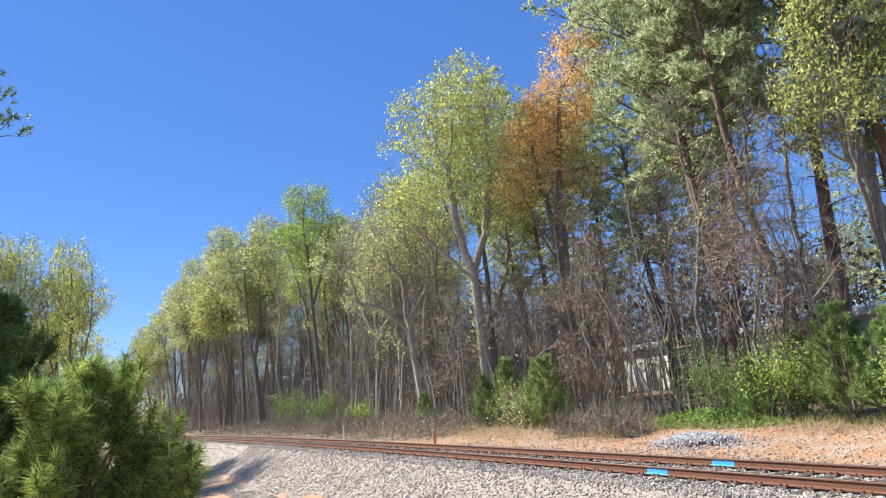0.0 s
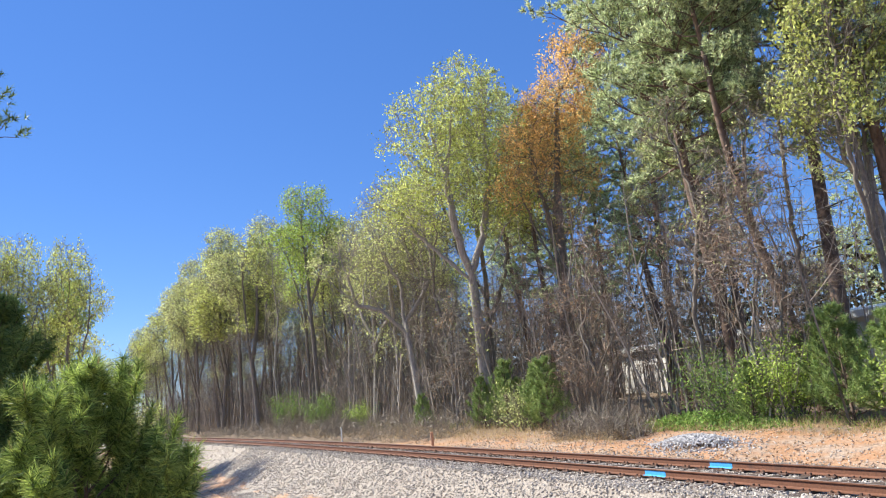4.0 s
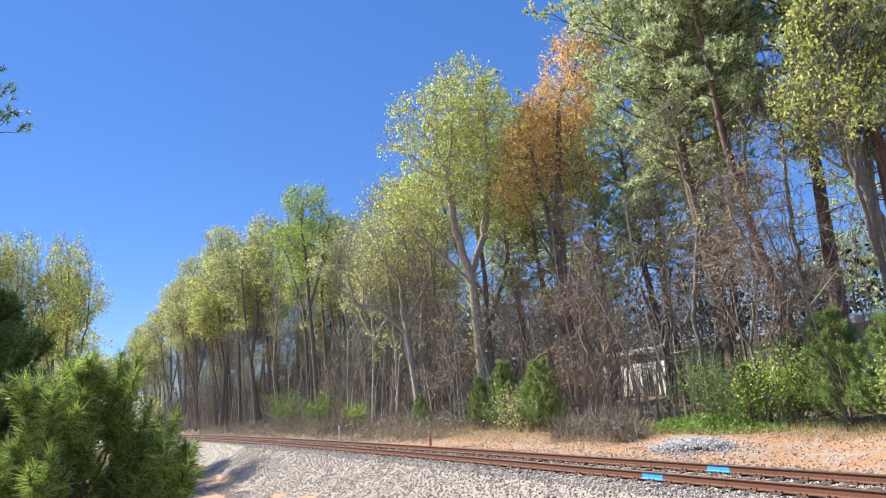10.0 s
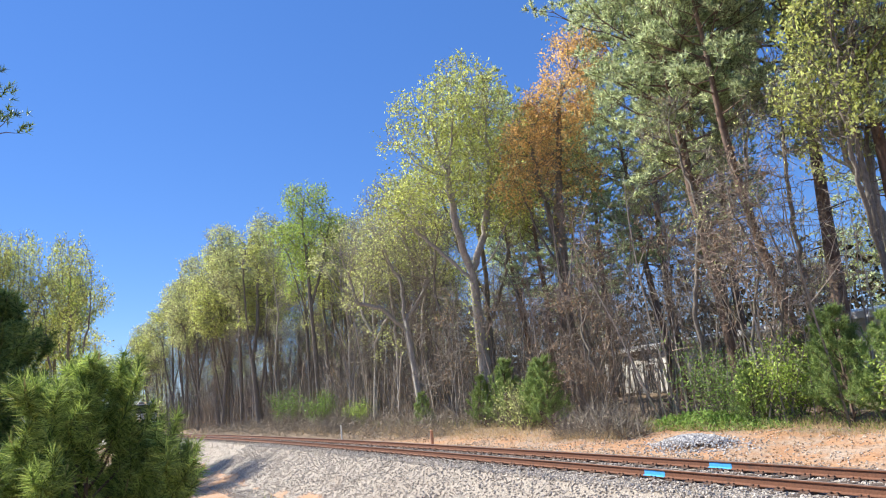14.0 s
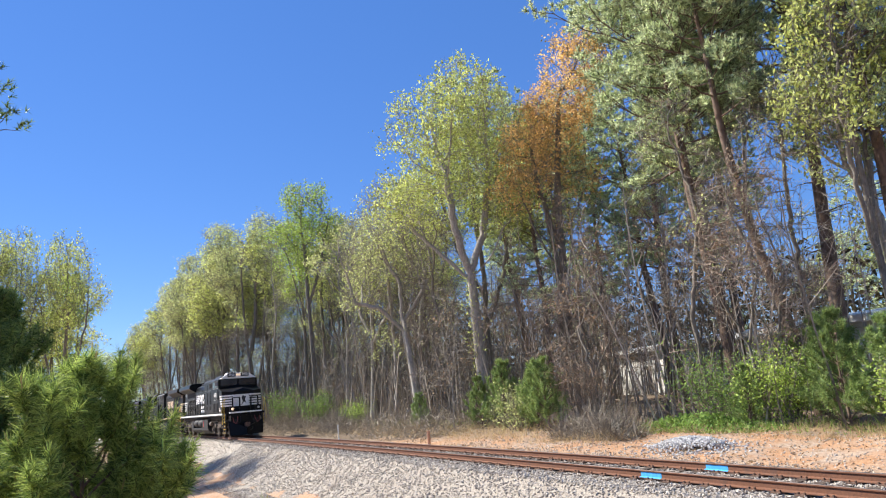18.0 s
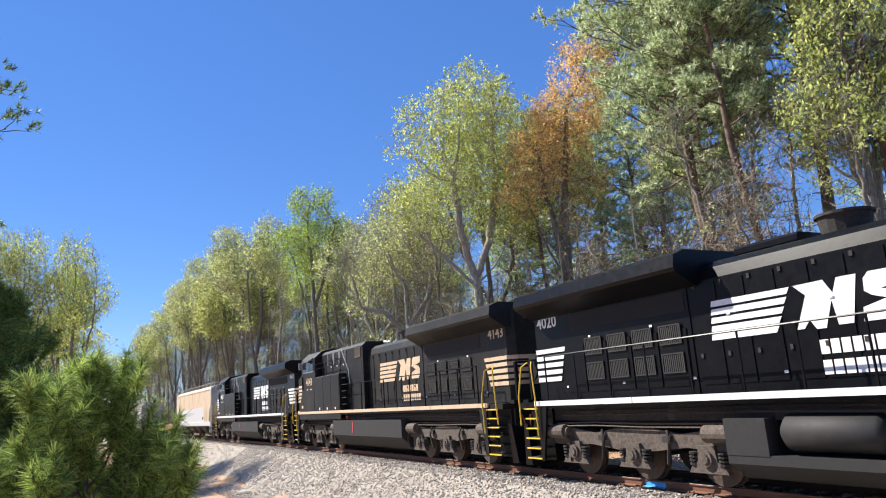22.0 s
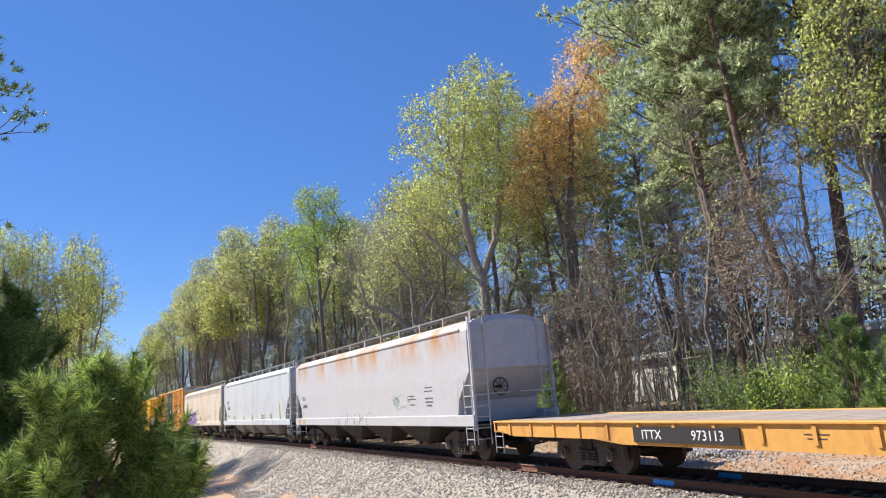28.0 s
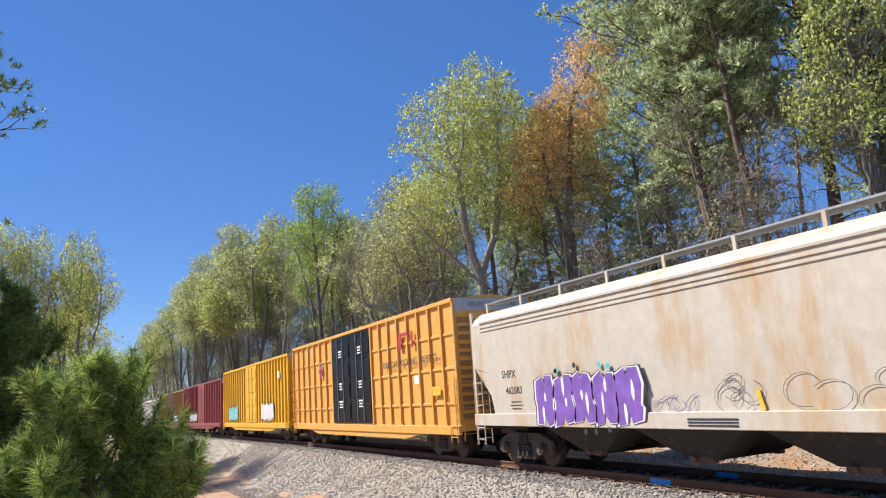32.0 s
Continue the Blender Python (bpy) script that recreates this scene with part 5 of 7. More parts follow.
def logo(parent, x, y, z, side, mat, k=1.0):
    """The railroad's mark as plain shapes: five slanted bars, a block with a rearing shape, and two lines of lettering as bars."""
    d = 1 if side < 0 else -1
    s = -1 if side < 0 else 1
    y2 = y + s * 0.006
    for i in range(5):
        sh = Shape()
        z0 = z + (0.18 - i * 0.115) * k
        a, b = -1.25 * k - 0.02 * i, (-0.05 - i * 0.055) * k
        sh.prism_y([(x + d * a, z0), (x + d * b, z0), (x + d * (b + 0.05 * k), z0 + 0.08 * k), (x + d * (a + 0.03), z0 + 0.08 * k)], min(y, y2), max(y, y2))
        part("stripe", sh, mat, parent)
    for ring in ([(0.02, -0.28), (0.12, -0.28), (0.2, -0.18), (0.28, -0.3), (0.40, -0.3), (0.52, 0.02), (0.56, -0.28), (0.74, -0.28), (0.86, 0.27), (0.62, 0.27), (0.55, 0.1), (0.45, 0.27), (0.05, 0.26), (0.2, 0.12)],
                 [(0.86, -0.28), (1.28, -0.28), (1.36, -0.2), (1.38, -0.05), (1.3, 0.03), (1.1, 0.06), (1.4, 0.12), (1.42, 0.27), (1.0, 0.27), (0.93, 0.2), (0.92, 0.06), (1.0, 0.0), (1.16, -0.05), (0.88, -0.12)]):
        sh = Shape()
        pts = [(x + d * a * k, z + b * k) for a, b in ring]
        sh.prism_y(pts, min(y, y2), max(y, y2))
        part("monogram", sh, mat, parent)
    for row, (n, w) in enumerate(((7, 0.115), (8, 0.115))):
        for i in range(n):
            sh = Shape()
            a = 0.28 + i * 0.135
            z0 = z - (0.60 + 0.24 * row) * k
            sh.box(*sorted((x + d * a * k, x + d * (a + w - 0.005) * k)), min(y, y2), max(y, y2), z0, z0 + 0.17 * k)
            part("letter_bar", sh, mat, parent)


def stripes_side(parent, x_front, x_back, y, s, mat, slant=0.09):
    """Five slanted bars along one side of an end; the lower ones begin nearer to the end."""
    for i in range(5):
        sh = Shape()
        z0 = 3.03 - i * 0.185
        e = -1 if x_back < x_front else 1
        ring = [(x_front, z0), (x_back - e * slant * (i + 0.6), z0), (x_back - e * slant * i, z0 + 0.115), (x_front, z0 + 0.115)]
        sh.prism_y(ring, min(y, y + s * 0.006), max(y, y + s * 0.006))
        part("stripe", sh, mat, parent)


def slots(parent, x0, x1, z0, z1, y, s, n, mat=None, label=""):
    """A grille of upright slats in a thin frame."""
    sh = Shape()
    y0, y1, y2 = y + s * 0.004, y + s * 0.03, y + s * 0.022
    for a, b, c, d in ((x0, x1, z0, z0 + 0.03), (x0, x1, z1 - 0.03, z1), (x0, x0 + 0.03, z0 + 0.03, z1 - 0.03), (x1 - 0.03, x1, z0 + 0.03, z1 - 0.03)):
        sh.box(a, b, min(y0, y1), max(y0, y1), c, d)
    for i in range(n):
        x = x0 + 0.04 + (x1 - x0 - 0.08) * (i + 0.5) / n
        w = (x1 - x0) / n * 0.28
        sh.box(x - w, x + w, min(y0, y2), max(y0, y2), z0 + 0.03, z1 - 0.03)
    g = part("louvre", sh, mat or M_TANK, parent, label)
    back = Shape()
    back.box(x0 + 0.02, x1 - 0.02, min(y, y + s * 0.003), max(y, y + s * 0.003), z0 + 0.02, z1 - 0.02)
    part("louvre_backing", back, M_DARK, g)


def locomotive(number, label, backward, body, letter, tanks):
    t = thing("locomotive", label, "locomotive", "train")
    cab0, cab1 = (6.3, 8.6) if backward else (5.75, 8.15)

    def slab(name, x0, x1, s, y0, y1, z0, z1, mat=None, tag="", bevel=0.0, parent=None):
        sh = Shape()
        sh.box(x0, x1, min(s * y0, s * y1), max(s * y0, s * y1), z0, z1, bevel)
        return part(name, sh, mat or body, parent or t, tag)

    u = Shape()
    u.box(-9.95, 9.8, -1.46, 1.46, 1.62, 1.80)
    u.box(-10.3, 10.2, -0.6, 0.6, 0.8, 1.62)
    part("underframe", u, body, t)
    for s in (-1, 1):
        for a, b in ((-9.95, -6.3), (-6.26, 1.2), (1.24, 2.9), (2.94, 4.3), (4.34, 5.6), (5.64, 7.3), (7.34, 9.35)):
            slab("sill_stripe", a, b, s, 1.46, 1.52, 1.69, 1.81, letter, "pale reflective stripe along the deck edge")
        slab("side_sill", -9.6, 9.0, s, 1.02, 1.16, 1.30, 1.62, M_UNDER)
    # engine hood, radiator hood and its wing
    h = Shape()
    h.prism_x([(-0.93, 1.80), (0.93, 1.80), (0.93, 4.05), (0.86, 4.28), (0.66, 4.42), (-0.66, 4.42), (-0.86, 4.28), (-0.93, 4.05)], -4.9, 0.6)
    part("engine_hood", h, body, t)
    h = Shape()
    h.prism_x([(-0.95, 1.80), (0.95, 1.80), (0.95, 4.2), (-0.95, 4.2)], -10.4, -4.9)
    h.add([Vector(p) for p in ((-10.4, -0.95, 1.8), (-10.55, -0.7, 1.8), (-10.55, 0.7, 1.8), (-10.4, 0.95, 1.8), (-10.4, -0.95, 4.2), (-10.55, -0.7, 4.62), (-10.55, 0.7, 4.62), (-10.4, 0.95, 4.2))],
          [(0, 4, 5, 1), (1, 5, 6, 2), (2, 6, 7, 3), (4, 7, 6, 5), (0, 1, 2, 3)])
    part("radiator_hood", h, body, t)
    h = Shape()
    h.prism_x([(-0.98, 3.96), (0.98, 3.96), (1.5, 4.26), (1.54, 4.34), (1.5, 4.60), (1.2, 4.72), (-1.2, 4.72), (-1.5, 4.60), (-1.54, 4.34), (-1.5, 4.26)], -10.5, -4.6)
    wing = part("radiator_wing", h, body, t, "wide overhanging radiator housing")
    for i in range(4):
        slab("roof_grille", -10.0 + i * 1.3, -8.85 + i * 1.3, 1, -1.0, 1.0, 4.725, 4.75, M_TANK, "", 0.0, wing)
    # the tall machine cabinets behind the cab
    h = Shape()
    h.prism_x([(-1.16, 1.80), (1.16, 1.80), (1.16, 4.5), (0.98, 4.66), (-0.98, 4.66), (-1.16, 4.5)], 0.6, cab0)
    part("cabinet_hood", h, body, t)
    for s in (-1, 1):
        if s > 0:
            # full-width cabinets with a railed walkway above, three framed grilles and a screen
            slab("side_cabinet", 2.8, cab0, s, 1.16, 1.5, 1.81, 3.45, None, "", 0.02)
            slab("skirt", 2.8, 9.2, s, 1.40, 1.49, 1.42, 1.69)
            for i in range(3):
                a = 2.86 + i * 1.14
                slab("cabinet_door", a, a + 1.1, s, 1.5, 1.512, 2.3, 3.40)
                slab("cabinet_door", a, a + 1.1, s, 1.5, 1.510, 1.84, 2.26)
                slab("notice", a + 0.5, a + 0.62, s, 1.512, 1.516, 1.86, 1.96, M_WHITE)
            for i in range(3):
                a = 2.68 + i * 0.86
                g = slab("grille", a + 0.06, a + 0.74, s, 1.16, 1.165, 3.98, 4.42, M_DARK)
                for k in range(6):
                    slab("grille_bar", a + 0.06, a + 0.74, s, 1.165, 1.185, 4.0 + k * 0.07, 4.025 + k * 0.07, M_TANK, "", 0.0, g)
                for b in (a, a + 0.74):
                    slab("grille_frame", b, b + 0.06, s, 1.16, 1.2, 3.93, 4.48, M_STEEL, "bare metal upright", 0.0, g)
                slab("notice", a + 0.35, a + 0.47, s, 1.16, 1.166, 3.82, 3.88, M_WHITE)
            slots(t, 0.85, 1.55, 4.02, 4.46, s * 1.16, s, 10, M_TRUCK if not backward or letter == M_TAN_LETTER else M_STEEL_RUST, "screened air intake")
            slab("access_panel", 0.75, 1.7, s, 1.16, 1.175, 3.3, 3.85)
            for z in (3.86, 4.09):
                r = Shape()
                r.rod([(2.6, s * 1.46, z + 0.02), (cab0, s * 1.46, z)], 0.016)
                part("cabinet_rail", r, M_BLACK, t)
            for x in (2.7, 3.7, 4.7, cab0 - 0.3):
                r = Shape()
                r.rod([(x, s * 1.46, 3.45), (x, s * 1.46, 4.1)], 0.016)
                part("rail_post", r, M_BLACK, t)
            r = Shape()
            r.rod([(2.66, s * 1.40, 4.55), (1.62, s * 1.46, 3.5), (1.52, s * 1.46, 2.95)], 0.02)
            part("stair_rail", r, M_STEEL, t, "bare metal sloping handrail")
            for i in range(5):
                slab("stair_tread", 2.2, 2.75, s, 0.98, 1.42, 2.05 + i * 0.29, 2.08 + i * 0.29, M_UNDER)
        else:
            slab("battery_box", 2.6, cab0, s, 1.16, 1.48, 1.81, 2.62, None, "", 0.02)
            for a, b in ((3.0, 3.55), (4.5, 5.05)):
                louvre(t, a, b, 2.18, 2.46, s * 1.48, s, 0.06)
            for a, b, c, n in ((2.9, 3.45, 3.95, 9), (3.75, 4.32, 3.95, 9), (4.6, 5.0, 4.18, 6), (5.25, 5.6, 3.95, 6)):
                slots(t, a, b, c, 4.42, s * 1.16, s, n)
            slab("access_panel", 1.07, 2.06, s, 1.16, 1.175, 3.78, 4.3)
            slab("access_panel", 2.3, 5.5, s, 1.16, 1.172, 2.7, 3.7)
            for x in (1.3, 2.4, 3.2, 4.1, 5.0):
                slab("notice", x, x + 0.1, s, 1.175, 1.179, 3.72, 3.80, M_WHITE)
        # doors along the hoods, with hinges and latches
        for i in range(8):
            x0 = -4.8 + i * 0.67
            d = slab("hood_door", x0 + 0.03, x0 + 0.63, s, 0.93, 0.948, 1.98, 3.98)
            for z in (2.5, 3.9):
                slab("latch", x0 + 0.08, x0 + 0.14, s, 0.948, 0.972, z, z + 0.09, M_UNDER, "", 0.0, d)
        for i in range(5):
            x0 = -9.2 + i * 0.84
            slab("hood_door", x0 + 0.03, x0 + 0.81, s, 0.95, 0.97, 1.98, 3.15)
        for i in range(4):
            for z in (2.35, 2.95):
                slots(t, -8.3 + i * 0.84, -7.68 + i * 0.84, z - 0.1, z + 0.32, s * 0.97, s, 10)
        slab("intake_screen", -8.9, -5.0, s, 0.95, 0.96, 3.5, 3.92, M_DARK)
        for i in range(9):
            slab("notice", -9.2 + i * 1.05, -9.12 + i * 1.05, s, 0.973, 0.977, 3.28 if i % 2 else 2.1, 3.33 if i % 2 else 2.15, M_WHITE)
    # roof gear
    r = Shape()
    r.box(-3.9, -2.5, -0.55, 0.55, 4.42, 4.62, 0.05)
    part("silencer", r, body, t)
    r = Shape()
    r.cyl((-1.9, 0, 4.40), (-1.9, 0, 4.78), 0.40, 18, 0.46)
    r.cyl((-1.9, 0, 4.78), (-1.9, 0, 4.83), 0.5, 18)
    part("exhaust_stack", r, M_UNDER, t)
    r = Shape()
    for a in (-0.12, 0.12):
        r.cyl((0.1, a, 4.55), (0.55, a, 4.60), 0.035, 8, 0.08)
        r.cyl((0.1, a, 4.55), (-0.3, a, 4.60), 0.035, 8, 0.07)
    r.box(0.05, 0.15, -0.2, 0.2, 4.42, 4.56)
    part("air_horn", r, M_STEEL, t)
    # cab and nose
    c = Shape()
    c.prism_x([(-1.5, 1.80), (1.5, 1.80), (1.5, 4.42), (1.12, 4.74), (0.5, 4.86), (-0.5, 4.86), (-1.12, 4.74), (-1.5, 4.42)], cab0, cab1)
    part("cab", c, body, t)
    n = Shape()
    low = [(cab1, -1.5), (9.2, -1.5), (9.85, -0.80), (9.85, 0.80), (9.2, 1.5), (cab1, 1.5)]
    top = [3.72, 3.46, 3.38, 3.38, 3.46, 3.72]
    n.add([Vector((x, y, 1.80)) for x, y in low] + [Vector((x, y, z)) for (x, y), z in zip(low, top)] + [Vector((cab1, 0, 3.98)), Vector((9.7, 0, 3.62))],
          [(0, 1, 7, 6)[::-1], (1, 2, 8, 7)[::-1], (2, 3, 9, 8)[::-1], (3, 4, 10, 9)[::-1], (4, 5, 11, 10)[::-1], (5, 4, 3, 2, 1, 0)[::-1], (6, 7, 13, 12), (7, 8, 13), (8, 9, 13), (9, 10, 13), (10, 11, 12, 13)])
    part("nose", n, body, t)
    slab("nose_seam", 9.845, 9.856, 1, -0.46, -0.44, 2.0, 3.3, M_DARK)
    c = Shape()
    c.add([Vector(p) for p in ((cab1 - 0.1, -1.46, 4.44), (cab1 - 0.1, 1.46, 4.44), (cab1 - 0.1, 0.86, 4.88), (cab1 - 0.1, -0.86, 4.88), (cab1 + 0.12, -1.40, 4.44), (cab1 + 0.12, 1.40, 4.44), (cab1 + 0.10, 0.80, 4.86), (cab1 + 0.10, -0.80, 4.86))],
          [(3, 2, 1, 0)[::-1], (4, 5, 6, 7), (0, 1, 5, 4), (2, 3, 7, 6), (1, 2, 6, 5), (3, 0, 4, 7)])
    part("visor", c, letter, t, "white panel over the windshield")
    for a in (-0.82, 0.20):
        nb = Shape()
        nb.box(cab1 + 0.08, cab1 + 0.16, a, a + 0.62, 4.58, 4.86, 0.012)
        board = part("number_board", nb, M_BOARD, t)
        words(number, 0.23, letter, board, cab1 + 0.164, a + 0.31, 4.72, "e", "number", 0.004)
    for a in (-0.09, 0.09):
        hl = Shape()
        hl.cyl((cab1 + 0.1, a, 4.72), (cab1 + 0.18, a, 4.72), 0.075, 12)
        part("headlight", hl, M_LAMP, t, "lit headlight")
    for s in (-1, 1):
        g = Shape()
        g.prism_y([(cab1 + 0.004, 3.92), (cab1 + 0.03, 3.92), (cab1 + 0.03, 4.40), (cab1 + 0.004, 4.40)], min(s * 0.06, s * 1.34), max(s * 0.06, s * 1.34))
        part("windshield", g, M_GLASS, t, "dark tinted windshield")
        wp = Shape()
        wp.rod([(cab1 + 0.045, s * 0.75, 3.9), (cab1 + 0.045, s * 0.35, 4.25)], 0.012, 4)
        part("wiper", wp, M_DARK, t)
        x0, x1 = cab0 + 0.25, cab1 - 0.28
        frame_part = slab("window_frame", x0, x1, s, 1.5, 1.515, 3.74, 4.36, M_STEEL, "pale aluminium frame")
        w = (x1 - x0 - 0.05) / 3
        for k in range(3):
            slab("window_pane", x0 + 0.05 + k * w, x0 + (k + 1) * w, s, 1.515, 1.522, 3.79, 4.31, M_GLASS, "", 0.0, frame_part)
        v = Shape()
        v.prism_x([(s * 1.5, 4.40), (s * 1.78, 4.22), (s * 1.78, 4.25), (s * 1.5, 4.44)][::s], x0 + 0.05, x1 - 0.5)
        part("sunshade", v, body, t)
        mr = Shape()
        mr.box(x1 + 0.02, x1 + 0.08, min(s * 1.52, s * 1.72), max(s * 1.52, s * 1.72), 3.95, 4.3)
        part("mirror", mr, M_STEEL, t)
        door = slab("cab_door", x0 - 0.02, x1 + 0.12, s, 1.5, 1.512, 1.86, 2.78)
        if s < 0:
            for a, b in ((cab0 + 0.25, cab0 + 1.0), (cab0 + 1.2, cab0 + 2.05)):
                louvre(door, a, b, 1.95, 2.62, s * 1.512, s)
        slab("grab_iron", cab1 - 0.2, cab1 - 0.17, s, 1.5, 1.55, 2.9, 3.6, M_BLACK)
        for a, b, c0, c1 in ((8.3, 8.46, 1.98, 2.26), (8.46, 8.75, 1.98, 2.12)):
            slab("corner_mark", a, b, s, 1.5, 1.504, c0, c1, letter)
        # bars round the nose and the long hood's end
        stripes_side(t, 9.2, 8.45, s * 1.5, s, letter)
        for i in range(5):
            z0 = 3.03 - i * 0.185
            q = Shape()
            q.add([Vector((9.206, s * 1.5, z0)), Vector((9.856, s * 0.806, z0)), Vector((9.856, s * 0.806, z0 + 0.115)), Vector((9.206, s * 1.5, z0 + 0.115)),
                   Vector((9.2, s * 1.49, z0)), Vector((9.85, s * 0.795, z0)), Vector((9.85, s * 0.795, z0 + 0.115)), Vector((9.2, s * 1.49, z0 + 0.115))],
                  [(0, 1, 2, 3), (7, 6, 5, 4), (0, 4, 5, 1), (3, 2, 6, 7), (0, 3, 7, 4), (1, 5, 6, 2)])
            part("stripe", q, letter, t)
            if s > 0:
                slab("stripe", 9.85, 9.856, s, 0.42, 0.80, z0, z0 + 0.115, letter)
            slab("stripe", -10.556, -10.55, s, 0.3, 0.7, z0, z0 + 0.115, letter)
            q = Shape()
            q.add([Vector((-10.406, s * 0.955, z0)), Vector((-10.556, s * 0.705, z0)), Vector((-10.556, s * 0.705, z0 + 0.115)), Vector((-10.406, s * 0.955, z0 + 0.115))], [(0, 1, 2, 3)[::-s]])
            part("stripe", q, letter, t)
        stripes_side(t, -10.4, -9.12, s * 0.972, s, letter, 0.06)
        words(number, 0.5, letter, t, (cab0 + cab1) / 2 - 0.1, s * 1.503, 3.26, s, "number", 0.010)
        words(number, 0.44, letter, t, -9.85, s * 0.953, 3.84, s, "number", 0.008)
        logo(t, -2.55, s * 0.952, 3.22, s, letter, 1.42)
        bars(t, cab0 + 0.75, s * 1.504, 2.9, s, [(0, 0.35, 0.05)], letter)
        bars(t, cab0 + 1.35, s * 1.504, 2.9, s, [(0, 0.2, 0.06)], letter)
        # platforms, steps with yellow edges, yellow grab rails
        for end in (1, -1):
            f = 9.6 if end > 0 else -9.95
            slab("platform", min(f, f + end * 0.75), max(f, f + end * 0.75), s, 0.35, 1.45, 1.62, 1.78)
            x0, x1 = (9.6, 10.3) if end > 0 else (-10.55, -9.8)
            for i in range(6):
                z = 0.36 + i * 0.25
                tread = slab("step", x0 + 0.06, x1 - 0.06, s, 1.12, 1.48, z, z + 0.03, M_UNDER)
                slab("step_edge", x0 + 0.06, x1 - 0.06, s, 1.48, 1.492, z - 0.005, z + 0.03, M_YELLOW, "yellow step edge", 0.0, tread)
            well = Shape()
            well.prism_y([(x0 - end * 0.0 - 0.35 * (end > 0), 1.66), (x0 + 0.05, 1.66), (x0 + 0.05, 0.32), (x0 - 0.05, 0.32)] if end > 0 else [(x1 - 0.05, 1.66), (x1 + 0.35, 1.66), (x1 + 0.05, 0.32), (x1 - 0.05, 0.32)], min(s * 1.44, s * 1.5), max(s * 1.44, s * 1.5))
            well.box(x0, x1, min(s * 1.0, s * 1.08), max(s * 1.0, s * 1.08), 0.3, 1.6)
            part("step_well", well, body, t)
            for gx, lean in ((x0 - 0.02, 0.16), (x1 - 0.02, -0.14)):
                g = Shape()
                g.rod([(gx, s * 1.56, 0.95 if lean * end > 0 else 1.2), (gx + 0.02, s * 1.58, 1.95), (gx + lean, s * 1.52, 2.72), (gx + lean * 1.9, s * 1.40, 2.84)], 0.021, 6)
                part("grab_rail", g, M_YELLOW, t, "yellow grab rail")
        dl = Shape()
        dl.cyl((10.36, s * 0.98, 2.08), (10.42, s * 0.98, 2.08), 0.10, 14)
        part("ditch_light", dl, M_LAMP if not backward and s < 0 else M_STEEL, t)
        slab("light_housing", 10.16, 10.36, s, 0.82, 1.14, 1.86, 2.24)
        # walkway handrail
        hr = Shape()
        if s > 0:
            hr.rod([(-9.4, s * 1.45, 2.92), (2.4, s * 1.45, 2.92)], 0.02)
        else:
            hr.rod([(-9.4, s * 1.45, 2.92), (1.5, s * 1.45, 2.92), (2.25, s * 1.45, 3.58), (cab0, s * 1.45, 3.6)], 0.02)
        part("handrail", hr, M_BLACK, t)
        for i in range(10):
            x = -9.4 + i * 1.2
            hp = Shape()
            hp.rod([(x, s * 1.45, 1.80), (x, s * 1.45, 2.92)], 0.022)
            part("handrail_post", hp, M_BLACK, t)
        if s < 0:
            for x in (2.3, 3.4, 4.6):
                hp = Shape()
                hp.rod([(x, s * 1.45, 2.6 if x > 2.5 else 1.8), (x, s * 1.45, 3.58)], 0.022)
                part("handrail_post", hp, M_BLACK, t)
    slab("nose_panel", 9.85, 9.857, 1, -0.80, 0.40, 2.27, 3.145, letter, "pale panel on the nose")
    slab("end_panel", -10.557, -10.55, 1, -0.3, 0.3, 2.27, 3.145, letter, "pale panel on the hood's end")
    for x, o in ((9.864, 1), (-10.564, -1)):
        q = Shape()
        q.add([Vector((x, y * o, z + 0.12)) for y, z in ((-0.2, 2.2), (-0.05, 2.5), (-0.15, 2.75), (-0.05, 2.95), (0.08, 2.85), (0.2, 2.88), (0.1, 2.6), (0.22, 2.3), (0.05, 2.45))], [(0, 1, 8), (1, 2, 3, 4), (1, 4, 5, 6), (1, 6, 7, 8)])
        part("emblem", q, M_HORSE, t, "dark rearing shape on the panel")
    # pilot, plough, end rails and hoses
    for end in (1, -1):
        e = 10.3 if end > 0 else -10.72
        p = Shape()
        for s in (-1, 1):                         # two swept wings that meet under the coupler
            x0, x1, x2 = e - end * 0.05, e + end * 0.12, e + end * (0.42 if end > 0 else 0.3)
            ring = [(x1, s * 1.30, 1.22), (x2, s * 0.02, 0.66), (x2 + end * 0.06, s * 0.02, 0.14), (x1 + end * 0.14, s * 1.24, 0.15),
                    (x0, s * 1.30, 1.22), (x0, s * 0.02, 0.66), (x0, s * 0.02, 0.14), (x0, s * 1.24, 0.15)]
            o = 1 if s * end > 0 else -1
            p.add([Vector(q) for q in ring], [f[::o] for f in ((0, 1, 2, 3), (7, 6, 5, 4), (0, 4, 5, 1), (3, 2, 6, 7), (0, 3, 7, 4), (1, 5, 6, 2))])
        part("pilot_plough", p, M_BLACK, t)
        lo, hi = min(e, e - end * 0.1), max(e, e - end * 0.1)
        slab("pilot_plate", lo, hi, 1, -1.05, 1.05, 0.6, 1.62)
        for y in (-0.75, 0.75):
            slab("anticlimber_pad", min(e, e + end * 0.05), max(e, e + end * 0.05), 1, y - 0.2, y + 0.2, 0.95, 1.3, M_UNDER, "", 0.01)
        slab("pilot_beam", min(e - end * 0.05, e + end * 0.2), max(e - end * 0.05, e + end * 0.2), 1, -1.2, 1.2, 1.76, 1.86, letter if end > 0 else body, "pale worn edge of the front platform" if end > 0 else "")
